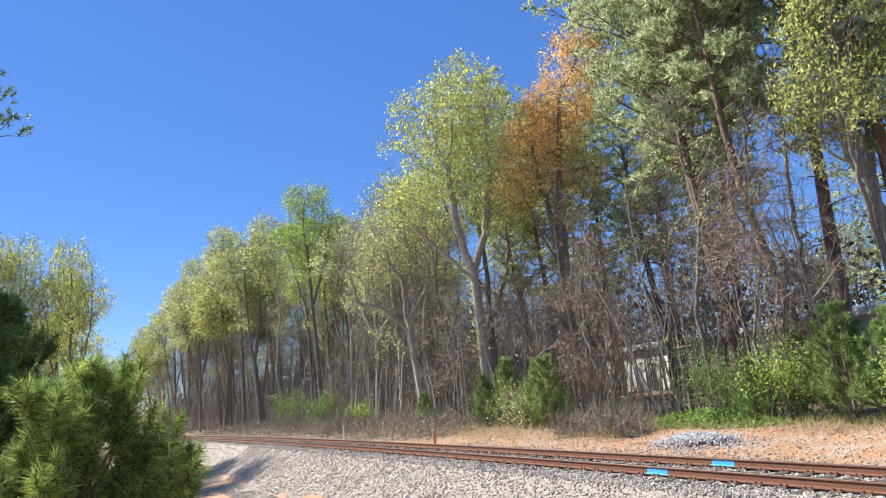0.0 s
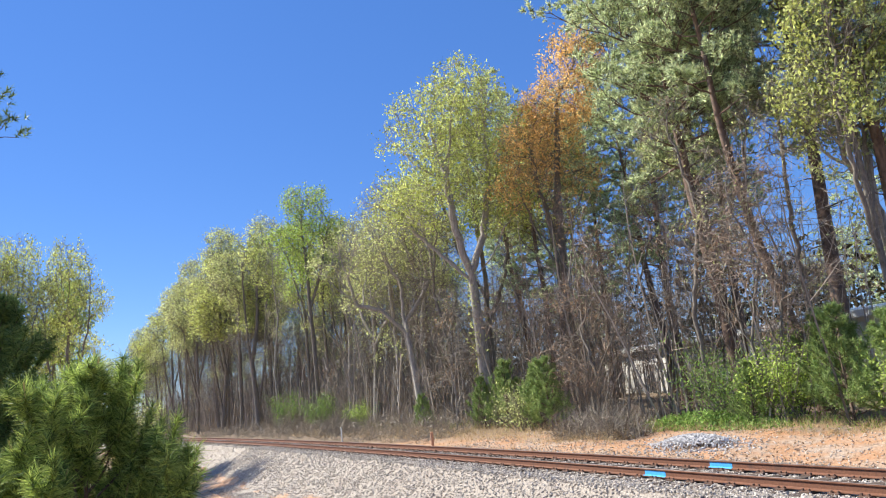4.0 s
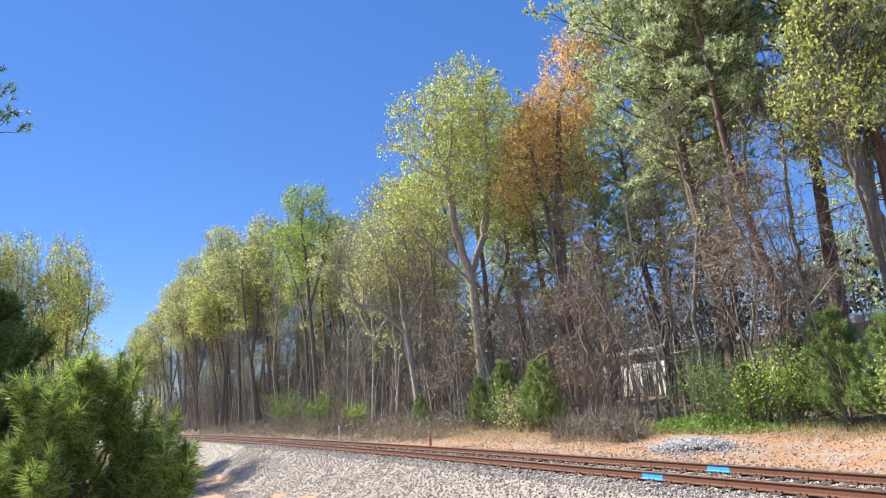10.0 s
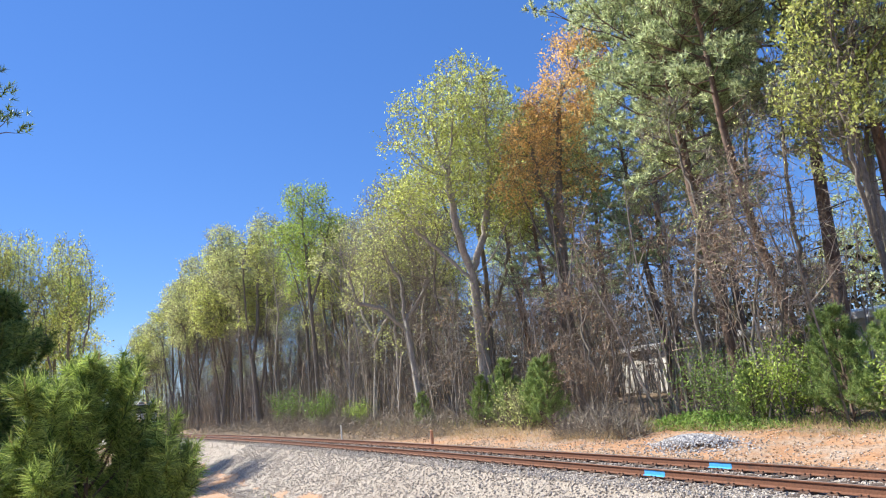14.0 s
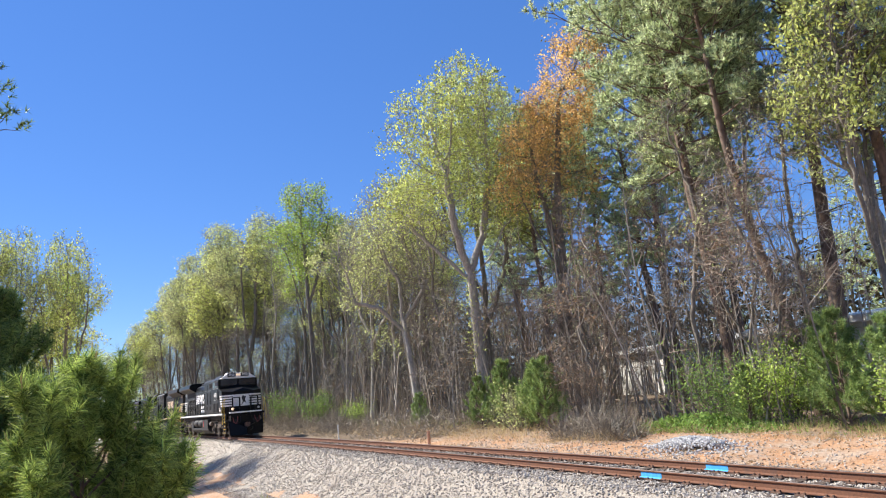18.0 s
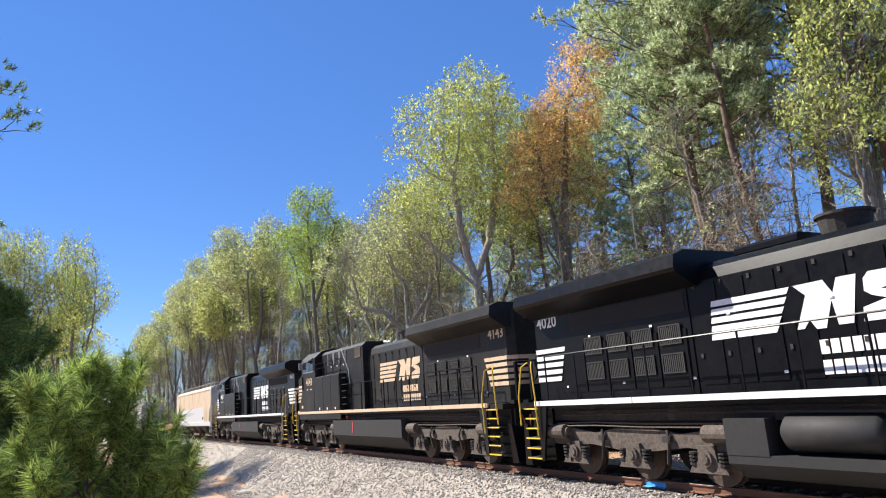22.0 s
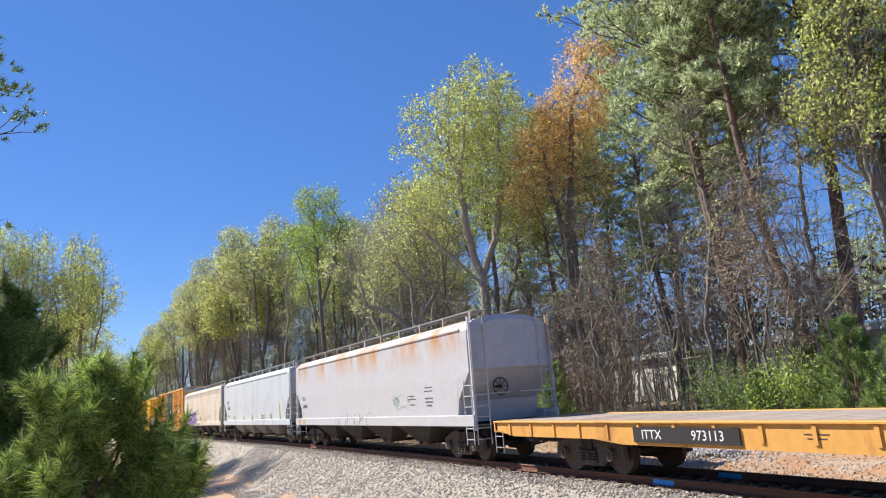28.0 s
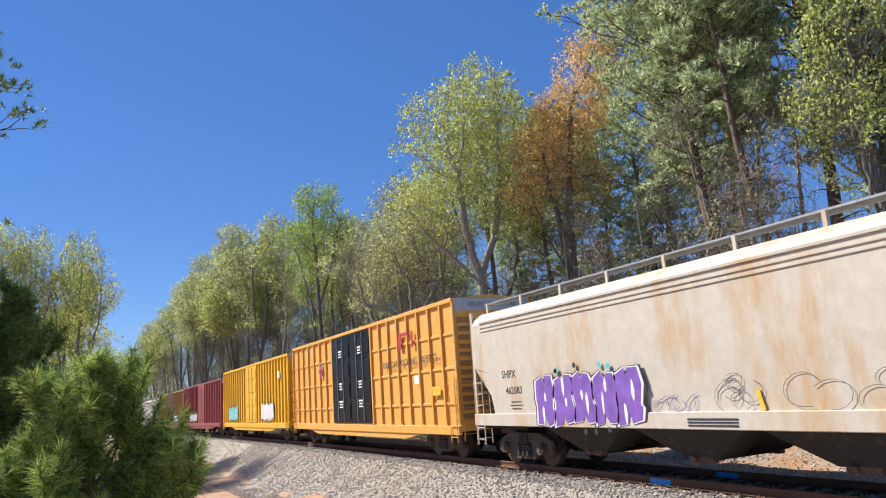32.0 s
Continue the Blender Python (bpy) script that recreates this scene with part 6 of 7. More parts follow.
        for y in (-0.95, -0.42, 0.42, 0.95):
            slab("end_post", min(e + end * 0.03, e + end * 0.1), max(e + end * 0.03, e + end * 0.1), 1, y - 0.05, y + 0.05, 1.86, 2.92, M_BLACK)
        for y in (-0.95, 0.45):
            slab("end_rail", min(e + end * 0.04, e + end * 0.09), max(e + end * 0.04, e + end * 0.09), 1, y, y + 0.5, 2.88, 2.94, M_BLACK)
        for y in (-0.62, -0.4, 0.4, 0.62):
            hs = Shape()
            x = e + end * 0.22
            hs.rod([(x, y, 1.5), (x + end * 0.16, y * 1.1, 1.2), (x + end * 0.18, y * 1.3, 0.98), (x + end * 0.1, y * 1.5, 1.1), (x, y * 1.6, 1.45)], 0.025)
            part("air_hose", hs, M_HOSE_RED if abs(y) > 0.5 else M_DARK, t)
        coupler(t, end * 11.15)
    for z in (4.3, 4.5):
        hl = Shape()
        hl.cyl((-10.5, 0.3, z), (-10.62, 0.3, z), 0.085, 12)
        part("headlight", hl, M_STEEL, t)
    # fuel tank and reservoirs
    f = Shape()
    if tanks:
        f.prism_x([(-1.05, 0.26), (1.05, 0.26), (1.45, 0.55), (1.45, 0.72), (-1.45, 0.72), (-1.45, 0.55)], -4.0, 3.6)
        f.prism_x([(-0.8, 0.7), (0.8, 0.7), (0.8, 1.5), (-0.8, 1.5)], -3.8, 3.6)
        f.prism_x([(-1.46, 0.7), (1.46, 0.7), (1.46, 1.4), (-1.46, 1.4)], 1.1, 3.4)
        f.prism_x([(-1.46, 0.7), (1.46, 0.7), (1.46, 1.35), (-1.46, 1.35)], -4.0, -3.1)
    else:
        f.prism_x([(-0.95, 0.26), (0.95, 0.26), (1.46, 0.72), (1.46, 1.36), (-1.46, 1.36), (-1.46, 0.72)], -3.7, 3.95)
    part("fuel_tank", f, M_TANK, t)
    for s in (-1, 1):
        if tanks:
            for a in (-2.9, -0.85):
                c = Shape()
                c.tube([Vector((a, s * 1.18, 1.10)), Vector((a + 0.12, s * 1.18, 1.10)), Vector((a + 1.7, s * 1.18, 1.10)), Vector((a + 1.82, s * 1.18, 1.10))], [0.18, 0.31, 0.31, 0.18], 18, True)
                part("air_reservoir", c, M_TANK, t, smooth=True)
        slab("fuel_gauge", 1.6 if tanks else 1.3, 1.7 if tanks else 1.42, s, 1.46, 1.475, 0.85, 1.3, M_RED, "red fuel gauge")
        for x, k in ((2.4, 0.12), (3.1, 0.1)):
            q = Shape()
            q.cyl((x, s * 1.2, 1.48), (x, s * 1.34, 1.48), k * 0.7, 10)
            part("valve", q, M_RED if s > 0 and not tanks else M_UNDER, t)
        for z, w in ((1.52, 1.24), (1.44, 1.32)):
            m = Shape()
            m.rod([(-9.0, s * w, z), (-3.2, s * w, z + 0.03), (0.2, s * (w + 0.03), z), (3.6, s * w, z + 0.02), (8.8, s * w, z)], 0.022)
            part("pipe", m, M_UNDER, t)
    for cx in (-6.75, 6.75):
        loco_truck(t, cx)
    return t


def freight_truck(parent, cx):
    t = new("truck")
    t.parent = parent
    t.location = (cx, 0, 0)
    for a in (-0.89, 0.89):
        wheelset(t, a, 0.46)
    for s in (-1, 1):
        sh = Shape()
        side_panel(sh, [(-1.32, 0.36), (-0.95, 0.28), (-0.66, 0.40), (-0.42, 0.18), (0.42, 0.18), (0.66, 0.40), (0.95, 0.28), (1.32, 0.36), (1.26, 0.68), (0.74, 0.88), (-0.74, 0.88), (-1.26, 0.68)], s * 0.94, s * 1.06)
        part("side_frame", sh, M_TRUCK, t, "cast steel side frame")
        for a in (-0.89, 0.89):
            j = Shape()
            j.cyl((a, s * 1.04, 0.47), (a, s * 1.2, 0.47), 0.15, 14)
            j.cyl((a, s * 1.2, 0.47), (a, s * 1.23, 0.47), 0.07, 8)
            part("bearing_cap", j, M_TRUCK, t)
        # black plate laid on the frame for the shade in the spring opening
        q = Shape()
        q.box(-0.34, 0.34, min(s * 1.06, s * 1.066), max(s * 1.06, s * 1.066), 0.26, 0.62)
        part("spring_pocket_shade", q, M_DARK, t)
        for b in (-0.22, 0.0, 0.22):
            c = Shape()
            for k in range(4):
                c.cyl((b, s * 1.08, 0.28 + k * 0.07), (b, s * 1.08, 0.325 + k * 0.07), 0.085, 8)
            part("coil_spring", c, M_TRUCK, t)
    b = Shape()
    b.box(-0.2, 0.2, -1.1, 1.1, 0.58, 0.85)
    part("bolster", b, M_UNDER, t)


def ladder(parent, x0, x1, y0, y1, z0, z1, mat, n=8):
    """Two stiles and their rungs, between two upright lines."""
    sh = Shape()
    sh.rod([(x0, y0, z0), (x0, y0, z1)], 0.017)
    sh.rod([(x1, y1, z0), (x1, y1, z1)], 0.017)
    for i in range(n):
        z = z0 + (z1 - z0) * (i + 0.5) / n
        sh.rod([(x0, y0, z), (x1, y1, z)], 0.014, 4)
    part("ladder", sh, mat, parent)


def skin(z, panel=False):
    """Half width of a hopper's side at a height."""
    return 1.607 if z < 1.46 else 1.568 if panel else 1.533 + 0.03 * (min(z, 2.6) - 1.18) / 1.42


def hopper(length, label, body, trim, marks=(), white_skirt=False, yellow=(), post=None, lines=0, reflect=()):
    t = thing("covered_hopper", label, "hopper car", "train")
    hb = length / 2 - 0.62
    base = [(-1.53, None), (1.53, None), (1.56, 2.6), (1.55, 4.05), (1.46, 4.24), (1.18, 4.4), (0.7, 4.5), (0.0, 4.54), (-0.7, 4.5), (-1.18, 4.4), (-1.46, 4.24), (-1.55, 4.05), (-1.56, 2.6)]
    sh = Shape()
    stations = [(-hb + 0.14, 2.75), (-hb + 0.95, 1.95), (-hb + 1.15, 1.18), (hb - 1.15, 1.18), (hb - 0.95, 1.95), (hb - 0.14, 2.75)]
    n = len(base)
    for x, zb in stations:
        for y, z in base:
            sh.v.append(Vector((x, y, zb if z is None else max(z, zb + (0.02 if z == 2.6 else 0)))))
    for i in range(5):
        for j in range(n):
            sh.f.append((i * n + j, i * n + (j + 1) % n, (i + 1) * n + (j + 1) % n, (i + 1) * n + j)[::-1])
    part("body", sh, body, t)
    for e in (-1, 1):
        cap = Shape()
        xe = e * (hb - 0.14)
        edge = [(y, 2.75 if z is None else max(z, 2.77)) for y, z in base]
        inner = [(y * 0.8, z * 0.86 + 0.47) for y, z in edge]
        slope = [(y * 0.9, z - 1.35) for y, z in edge[:2]]
        cap.add([Vector((xe, y, z)) for y, z in edge] + [Vector((xe + e * 0.12, y, z)) for y, z in inner] + [Vector((xe - e * 1.25, y, z)) for y, z in slope],
                [(j, (j + 1) % n, n + (j + 1) % n, n + j)[::e] for j in range(n)] + [tuple(range(n, 2 * n))[::e], (0, 1, 2 * n + 1, 2 * n)[::-e]])
        part("end_sheet", cap, post or M_HOP_END, t, "grey bulged end sheet", smooth=False)
    for s in (-1, 1):
        w = Shape()
        w.box(-hb, hb, min(s * 1.5, s * 1.6), max(s * 1.5, s * 1.6), 1.10, 1.44, 0.015)
        part("side_sill", w, trim, t)
        w = Shape()
        w.box(-hb + 0.6, hb - 0.6, min(s * 1.54, s * 1.585), max(s * 1.54, s * 1.585), 4.06, 4.13, 0.01)
        part("eave_rib", w, body, t)
        for k in range(lines):
            w = Shape()
            z = 3.82 + 0.11 * k
            w.box(-hb + 0.6, hb - 0.6, min(s * 1.5, s * 1.575), max(s * 1.5, s * 1.575), z, z + 0.03)
            part("eave_rib", w, body, t)
        if white_skirt:
            w = Shape()
            w.prism_y([(-hb + 2.3, 1.385), (hb - 2.9, 1.385), (hb - 3.2, 2.72), (-hb + 1.0, 2.55), (-hb + 0.9, 2.45)], min(s * 1.56, s * 1.567), max(s * 1.56, s * 1.567))
            part("repainted_panel", w, trim, t, "clean white repainted lower panel")
        # running board along the roof edge with its brackets
        rb = Shape()
        rb.box(-hb + 0.3, hb - 0.3, min(s * 0.62, s * 1.12), max(s * 0.62, s * 1.12), 4.68, 4.70)
        rb.box(-hb + 0.3, hb - 0.3, min(s * 1.12, s * 1.14), max(s * 1.12, s * 1.14), 4.67, 4.71)
        board = part("running_board", rb, M_STEEL, t, "open steel running board")
        for i in range(11):
            br = Shape()
            x = -hb + 0.5 + (2 * hb - 1.0) * i / 10
            br.prism_y([(x - 0.04, 4.36), (x + 0.04, 4.36), (x + 0.04, 4.68), (x - 0.04, 4.68)], min(s * 1.14, s * 1.18), max(s * 1.14, s * 1.18))
            part("bracket", br, trim, board)
        for e in (-1, 1):
            x = e * hb
            ps = Shape()
            ps.prism_y([(x - e * 0.10, 0.98), (x, 0.98), (x - e * 0.04, 4.45), (x - e * 0.13, 4.45)][::e], min(s * 1.46, s * 1.53), max(s * 1.46, s * 1.53))
            part("corner_post", ps, trim, t)
            ladder(t, x - e * 0.52, x - e * 0.06, s * 1.58, s * 1.58, 0.55, 2.5, trim, 6)
            ladder(t, x + e * 0.02, x + e * 0.02, s * 1.5, s * 1.02, 0.55, 4.5, trim, 12)
            gr = Shape()
            gr.rod([(x, s * 1.5, 2.05), (x + e * 0.02, s * 0.2, 2.05)], 0.018)
            part("end_grab", gr, trim, t)
    for e in (-1, 1):
        fl = Shape()
        fl.box(min(e * (hb - 2.5), e * hb), max(e * (hb - 2.5), e * hb), -1.4, 1.4, 1.02, 1.12)
        part("end_platform", fl, M_UNDER, t)
        # a black block takes the place of the shade in the open end
        web = Shape()
        ring = [(e * (hb - 1.9), 1.12), (e * (hb - 1.3), 1.12), (e * (hb - 1.3), 1.5), (e * (hb - 1.6), 1.5)]
        web.prism_y(ring[::e], -1.36, 1.36)
        part("slope_shade", web, M_DARK, t, "black block standing in for the shade under the end slope")
        bw = Shape()
        for k in range(16):
            a, b = 2 * math.pi * k / 16, 2 * math.pi * (k + 1) / 16
            bw.rod([(e * (hb - 0.3), -0.35 + 0.27 * math.cos(a), 2.25 + 0.27 * math.sin(a)), (e * (hb - 0.3), -0.35 + 0.27 * math.cos(b), 2.25 + 0.27 * math.sin(b))], 0.018, 4)
        for k in range(4):
            a = math.pi * k / 4
            bw.rod([(e * (hb - 0.3), -0.35 - 0.27 * math.cos(a), 2.25 - 0.27 * math.sin(a)), (e * (hb - 0.3), -0.35 + 0.27 * math.cos(a), 2.25 + 0.27 * math.sin(a))], 0.012, 4)
        bw.cyl((e * (hb - 0.6), -0.35, 2.25), (e * (hb - 0.3), -0.35, 2.25), 0.05, 8)
        part("brake_wheel", bw, M_UNDER, t)
        coupler(t, e * length / 2)
        freight_truck(t, e * (hb - 1.75))
    cs = Shape()
    cs.box(-hb - 0.1, hb + 0.1, -0.3, 0.3, 0.78, 1.1)
    part("centre_sill", cs, M_UNDER, t)
    span = 2 * hb - 6.2
    for i in range(4):
        x = -span / 2 + span * (i + 0.5) / 4
        w = span / 8
        for s in (-1, 1):
            b = Shape()
            lo = [(x - 0.42, s * 0.45), (x + 0.42, s * 0.45), (x + 0.42, s * 1.05), (x - 0.42, s * 1.05)]
            hi = [(x - w, s * 0.3), (x + w, s * 0.3), (x + w, s * 1.5), (x - w, s * 1.5)]
            b.add([Vector((a, c, 0.5)) for a, c in lo] + [Vector((a, c, 1.2)) for a, c in hi], [(0, 1, 5, 4)[::-s], (1, 2, 6, 5)[::-s], (2, 3, 7, 6)[::-s], (3, 0, 4, 7)[::-s], (3, 2, 1, 0)[::-s], (4, 5, 6, 7)[::-s]])
            part("discharge_chute", b, M_UNDER if body != M_HOP_WHITE else M_CHUTE, t)
        g = Shape()
        g.cyl((x, -0.9, 0.46), (x, 0.9, 0.46), 0.06, 8)
        part("outlet_tube", g, M_UNDER, t)
        for s in (-1, 1):
            g = Shape()
            g.box(x - 0.3, x + 0.3, min(s * 0.9, s * 1.06), max(s * 0.9, s * 1.06), 0.40, 0.54)
            g.cyl((x - 0.1, s * 1.06, 0.47), (x - 0.1, s * 1.16, 0.47), 0.06, 8)
            part("outlet_cap", g, M_STEEL_RUST, t)
    for x in reflect:
        q = Shape()
        q.box(x - 0.16, x + 0.16, -1.612, -1.599, 1.2, 1.38)
        part("reflector_plate", q, M_FLAT, t, "orange plate on the side sill")
    for x in yellow:
        q = Shape()
        h = 0.35 if x < hb - 2.6 else 0.95
        q.prism_y([(x, 1.45), (x + 0.09, 1.45), (x + 0.02, 1.45 + h), (x - 0.07, 1.45 + h)], -1.572, -1.556)
        part("conspicuity_strip", q, M_YELLOW, t, "slanted yellow reflector strip")
    for kind, *a in marks:
        if kind == "text":
            body_text, size, x, z = a
            words(body_text, size, M_INK, t, x, -skin(z, white_skirt) - 0.002, z)
        elif kind == "end":
            body_text, size, z = a
            words(body_text, size, M_INK, t, hb - 0.216, 0.35, z, "e")
        else:
            x, z, rows = a
            bars(t, x, -skin(z, white_skirt) - 0.002, z, -1, rows, M_INK)
    return t


def boxcar(length, height, label, body, door, grid, marks=(), door_x=0.0, door_w=2.4):
    t = thing("boxcar", label, "boxcar", "train")
    hb = length / 2 - 0.55
    b = Shape()
    b.prism_x([(-1.46, 0.88), (1.46, 0.88), (1.46, height - 0.12), (0.0, height + 0.03), (-1.46, height - 0.12)], -hb, hb)
    part("body", b, body, t)
    for s in (-1, 1):
        for z0, z1, nm in ((height - 0.24, height - 0.1, "top_chord"), (0.78, 1.06, "side_sill")):
            c = Shape()
            c.box(-hb, hb, min(s * 1.46, s * 1.545), max(s * 1.46, s * 1.545), z0, z1, 0.01)
            part(nm, c, body, t)
        c = Shape()
        c.prism_y([(-hb * 0.72, 0.80), (-hb * 0.55, 0.58), (hb * 0.55, 0.58), (hb * 0.72, 0.80)][::1], min(s * 1.40, s * 1.5), max(s * 1.40, s * 1.5))
        part("drop_sill", c, body, t)
        count = 9 if grid else 12
        for side in (-1, 1):
            lo, hi = (-hb, door_x - door_w / 2) if side < 0 else (door_x + door_w / 2, hb)
            k = max(3, round((hi - lo) / (0.95 if grid else 0.72)))
            for i in range(k + 1):
                x = lo + (hi - lo) * i / k
                p = Shape()
                p.prism_x([(s * 1.46, 1.1), (s * 1.54, 1.1), (s * 1.54, height - 0.24), (s * 1.46, height - 0.24)][::s], x - 0.05, x + 0.05)
                part("side_post", p, body, t)
            if grid:
                for i in range(k):
                    for z in (1.72, 2.85, 3.95):
                        r = Shape()
                        xa, xb = lo + (hi - lo) * i / k + 0.1, lo + (hi - lo) * (i + 1) / k - 0.1
                        r.box(xa, xb, min(s * 1.46, s * 1.50), max(s * 1.46, s * 1.50), z, z + 0.09, 0.01)
                        part("panel_rib", r, body, t)
        leaves = 2 if grid else 1
        for i in range(leaves):
            x0, x1 = door_x - door_w / 2 + door_w / leaves * i, door_x - door_w / 2 + door_w / leaves * (i + 1)
            d = Shape()
            d.box(x0 + 0.03, x1 - 0.03, min(s * 1.46, s * 1.535), max(s * 1.46, s * 1.535), 1.12, height - 0.26, 0.01)
            leaf = part("door", d, door, t, "black plug door" if grid else "")
            for z in (1.3, 2.2, 3.1, 4.0):
                r = Shape()
                r.box(x0 + 0.12, x1 - 0.12, min(s * 1.535, s * 1.56), max(s * 1.535, s * 1.56), z, z + 0.62, 0.012)
                part("door_panel", r, door, leaf)
            for a in (0.35, 0.65):
                r = Shape()
                xx = x0 + (x1 - x0) * a
                r.rod([(xx, s * 1.575, 1.2), (xx, s * 1.575, height - 0.35)], 0.02)
                part("lock_bar", r, M_STEEL if grid else door, leaf)
            if grid and s < 0:
                for z, w in ((2.05, 0.5), (2.85, 0.4), (4.3, 0.45)):
                    bars(leaf, (x0 + x1) / 2, -1.565, z, -1, [(0, w, 0.07), (0.12, w * 0.8, 0.06), (0.24, w * 0.9, 0.06)], M_WHITE)
        for e in (-1, 1):
            ladder(t, e * (hb - 0.08), e * (hb - 0.5), s * 1.58, s * 1.58, 0.55, 2.6, body, 6)
    for e in (-1, 1):
        for i in range(12):
            r = Shape()
            z = 1.25 + i * (height - 1.9) / 12
            r.prism_y([(e * hb, z), (e * (hb + 0.07), z + 0.09), (e * hb, z + 0.18)][::e], -1.36, 1.36)
            # brown on the orange car's ends puts their shade into the paint
            part("end_corrugation", r, M_BOX_BROWN if grid else body, t)
        w = Shape()
        w.box(min(e * hb, e * (hb + 0.05)), max(e * hb, e * (hb + 0.05)), -1.44, 1.44, height - 0.52, height - 0.12)
        part("end_band", w, M_HOP_END, t, "grey band across the top of the end")
        if grid and e > 0:
            words("EXCESS HEIGHT CAR", 0.2, M_INK, t, hb + 0.053, 0, height - 0.32, "e")
        ladder(t, e * (hb + 0.06), e * (hb + 0.06), -1.4, -0.95, 0.6, height - 0.6, body, 10)
        g = Shape()
        g.box(min(e * hb, e * (hb + 0.3)), max(e * hb, e * (hb + 0.3)), -0.9, 0.9, 1.0, 1.05)
        part("crossover_platform", g, M_STEEL, t)
        coupler(t, e * length / 2)
        freight_truck(t, e * (hb - 2.1))
    cs = Shape()
    cs.box(-hb - 0.1, hb + 0.1, -0.4, 0.4, 0.72, 1.0)
    part("centre_sill", cs, M_UNDER, t)
    for kind, *a in marks:
        if kind == "text":
            body_text, size, x, z, mat = a
            words(body_text, size, mat, t, x, -1.549, z)
        elif kind == "bar":
            x, z, w, h, mat = a
            bars(t, x, -1.548, z, -1, [(0, w, h)], mat, "marking", "")
        elif kind == "blob":
            x, z, w, h, mat, seed = a
            graffiti(t, x, z, w, h, mat, M_INK, seed, -1.55)
    return t


def blob_ring(rng, cx, cz, w, h, n=14, rough=0.16):
    return [(cx + w / 2 * math.cos(2 * math.pi * i / n) * (1 + rng.uniform(-rough, rough)), cz + h / 2 * math.sin(2 * math.pi * i / n) * (1 + rng.uniform(-rough, rough))) for i in range(n)]


def glyph_ring(rng, cx, cz, w, h, lean):
    """A fat leaning block with rounded corners and a notch; no letter."""
    notch = rng.uniform(-0.25, 0.25)
    base = [(-0.46, -0.5), (-0.1, -0.46), (0.0, -0.3), (0.12, -0.48), (0.44, -0.44), (0.5, -0.2), (0.42, notch), (0.5, 0.25), (0.4, 0.48), (0.1, 0.5), (0.02, 0.34), (-0.1, 0.5), (-0.4, 0.42), (-0.5, 0.1), (-0.4, -0.1)]
    return [(cx + (x + lean * z + rng.uniform(-0.05, 0.05)) * w, cz + (z + rng.uniform(-0.05, 0.05)) * h) for x, z in base]


def graffiti(parent, x, z, w, h, fill, edge, seed, y, inner=None, count=5):
    """Sprayed bulging shapes with an outline; no letters."""
    rng = random.Random(seed)
    g = None
    for i in range(count):
        cx, cz = x - w / 2 + w * (i + 0.5) / count, z + h * rng.uniform(-0.05, 0.05)
        k, lean, state = w / count, rng.uniform(-0.15, 0.25), rng.random()
        for step, (grow, mat, nm) in enumerate(((1.34, edge, "graffiti"), (1.2, inner or M_WHITE, "graffiti_outline"), (1.02, fill, "graffiti_fill"))):
            r2 = random.Random(int(state * 1e6))
            ob = part(nm, Shape_of_ring(glyph_ring(r2, cx, cz, k * grow, h * (0.8 + 0.16 * grow - 0.16), lean), y - 0.003 * step, 0.002), mat, g or parent, "" if g else "bold spray-painted bubble shapes")
            g = g or ob
        for _ in range(2):
            part("graffiti_highlight", Shape_of_ring(blob_ring(rng, cx + k * rng.uniform(-0.25, 0.25), cz + h * rng.uniform(-0.25, 0.25), k * 0.12, h * rng.uniform(0.15, 0.35), 9, 0.25), y - 0.009, 0.002), inner or M_WHITE, g)
    for i in range(count * 2):
        a = rng.random() * 6.283
        part("graffiti_dot", Shape_of_ring(blob_ring(rng, x + w * 0.54 * math.cos(a), z + h * 0.52 * math.sin(a), 0.14, 0.14, 8, 0.2), y - 0.001, 0.002), M_INK if i % 3 else M_TEAL, g)
    return g


def Shape_of_ring(ring, y, thick):
    sh = Shape()
    sh.prism_y(ring, y - thick, y)
    return sh


def scribble(parent, x0, x1, z0, z1, count, seed, mat, y=-1.57):
    """Thin sprayed loops."""
    rng = random.Random(seed)
    for i in range(count):
        sh = Shape()
        cx, cz = rng.uniform(x0, x1), rng.uniform(z0, z1)
        r, a0 = rng.uniform(0.12, 0.34), rng.random() * 6
        pts = [(cx + r * math.cos(a0 + k * 0.5) * (1 + 0.05 * k), y, cz + r * 0.9 * math.sin(a0 + k * 0.5)) for k in range(10)]
        sh.rod(pts, 0.0045, 3)
        part("graffiti_line", sh, mat, parent)


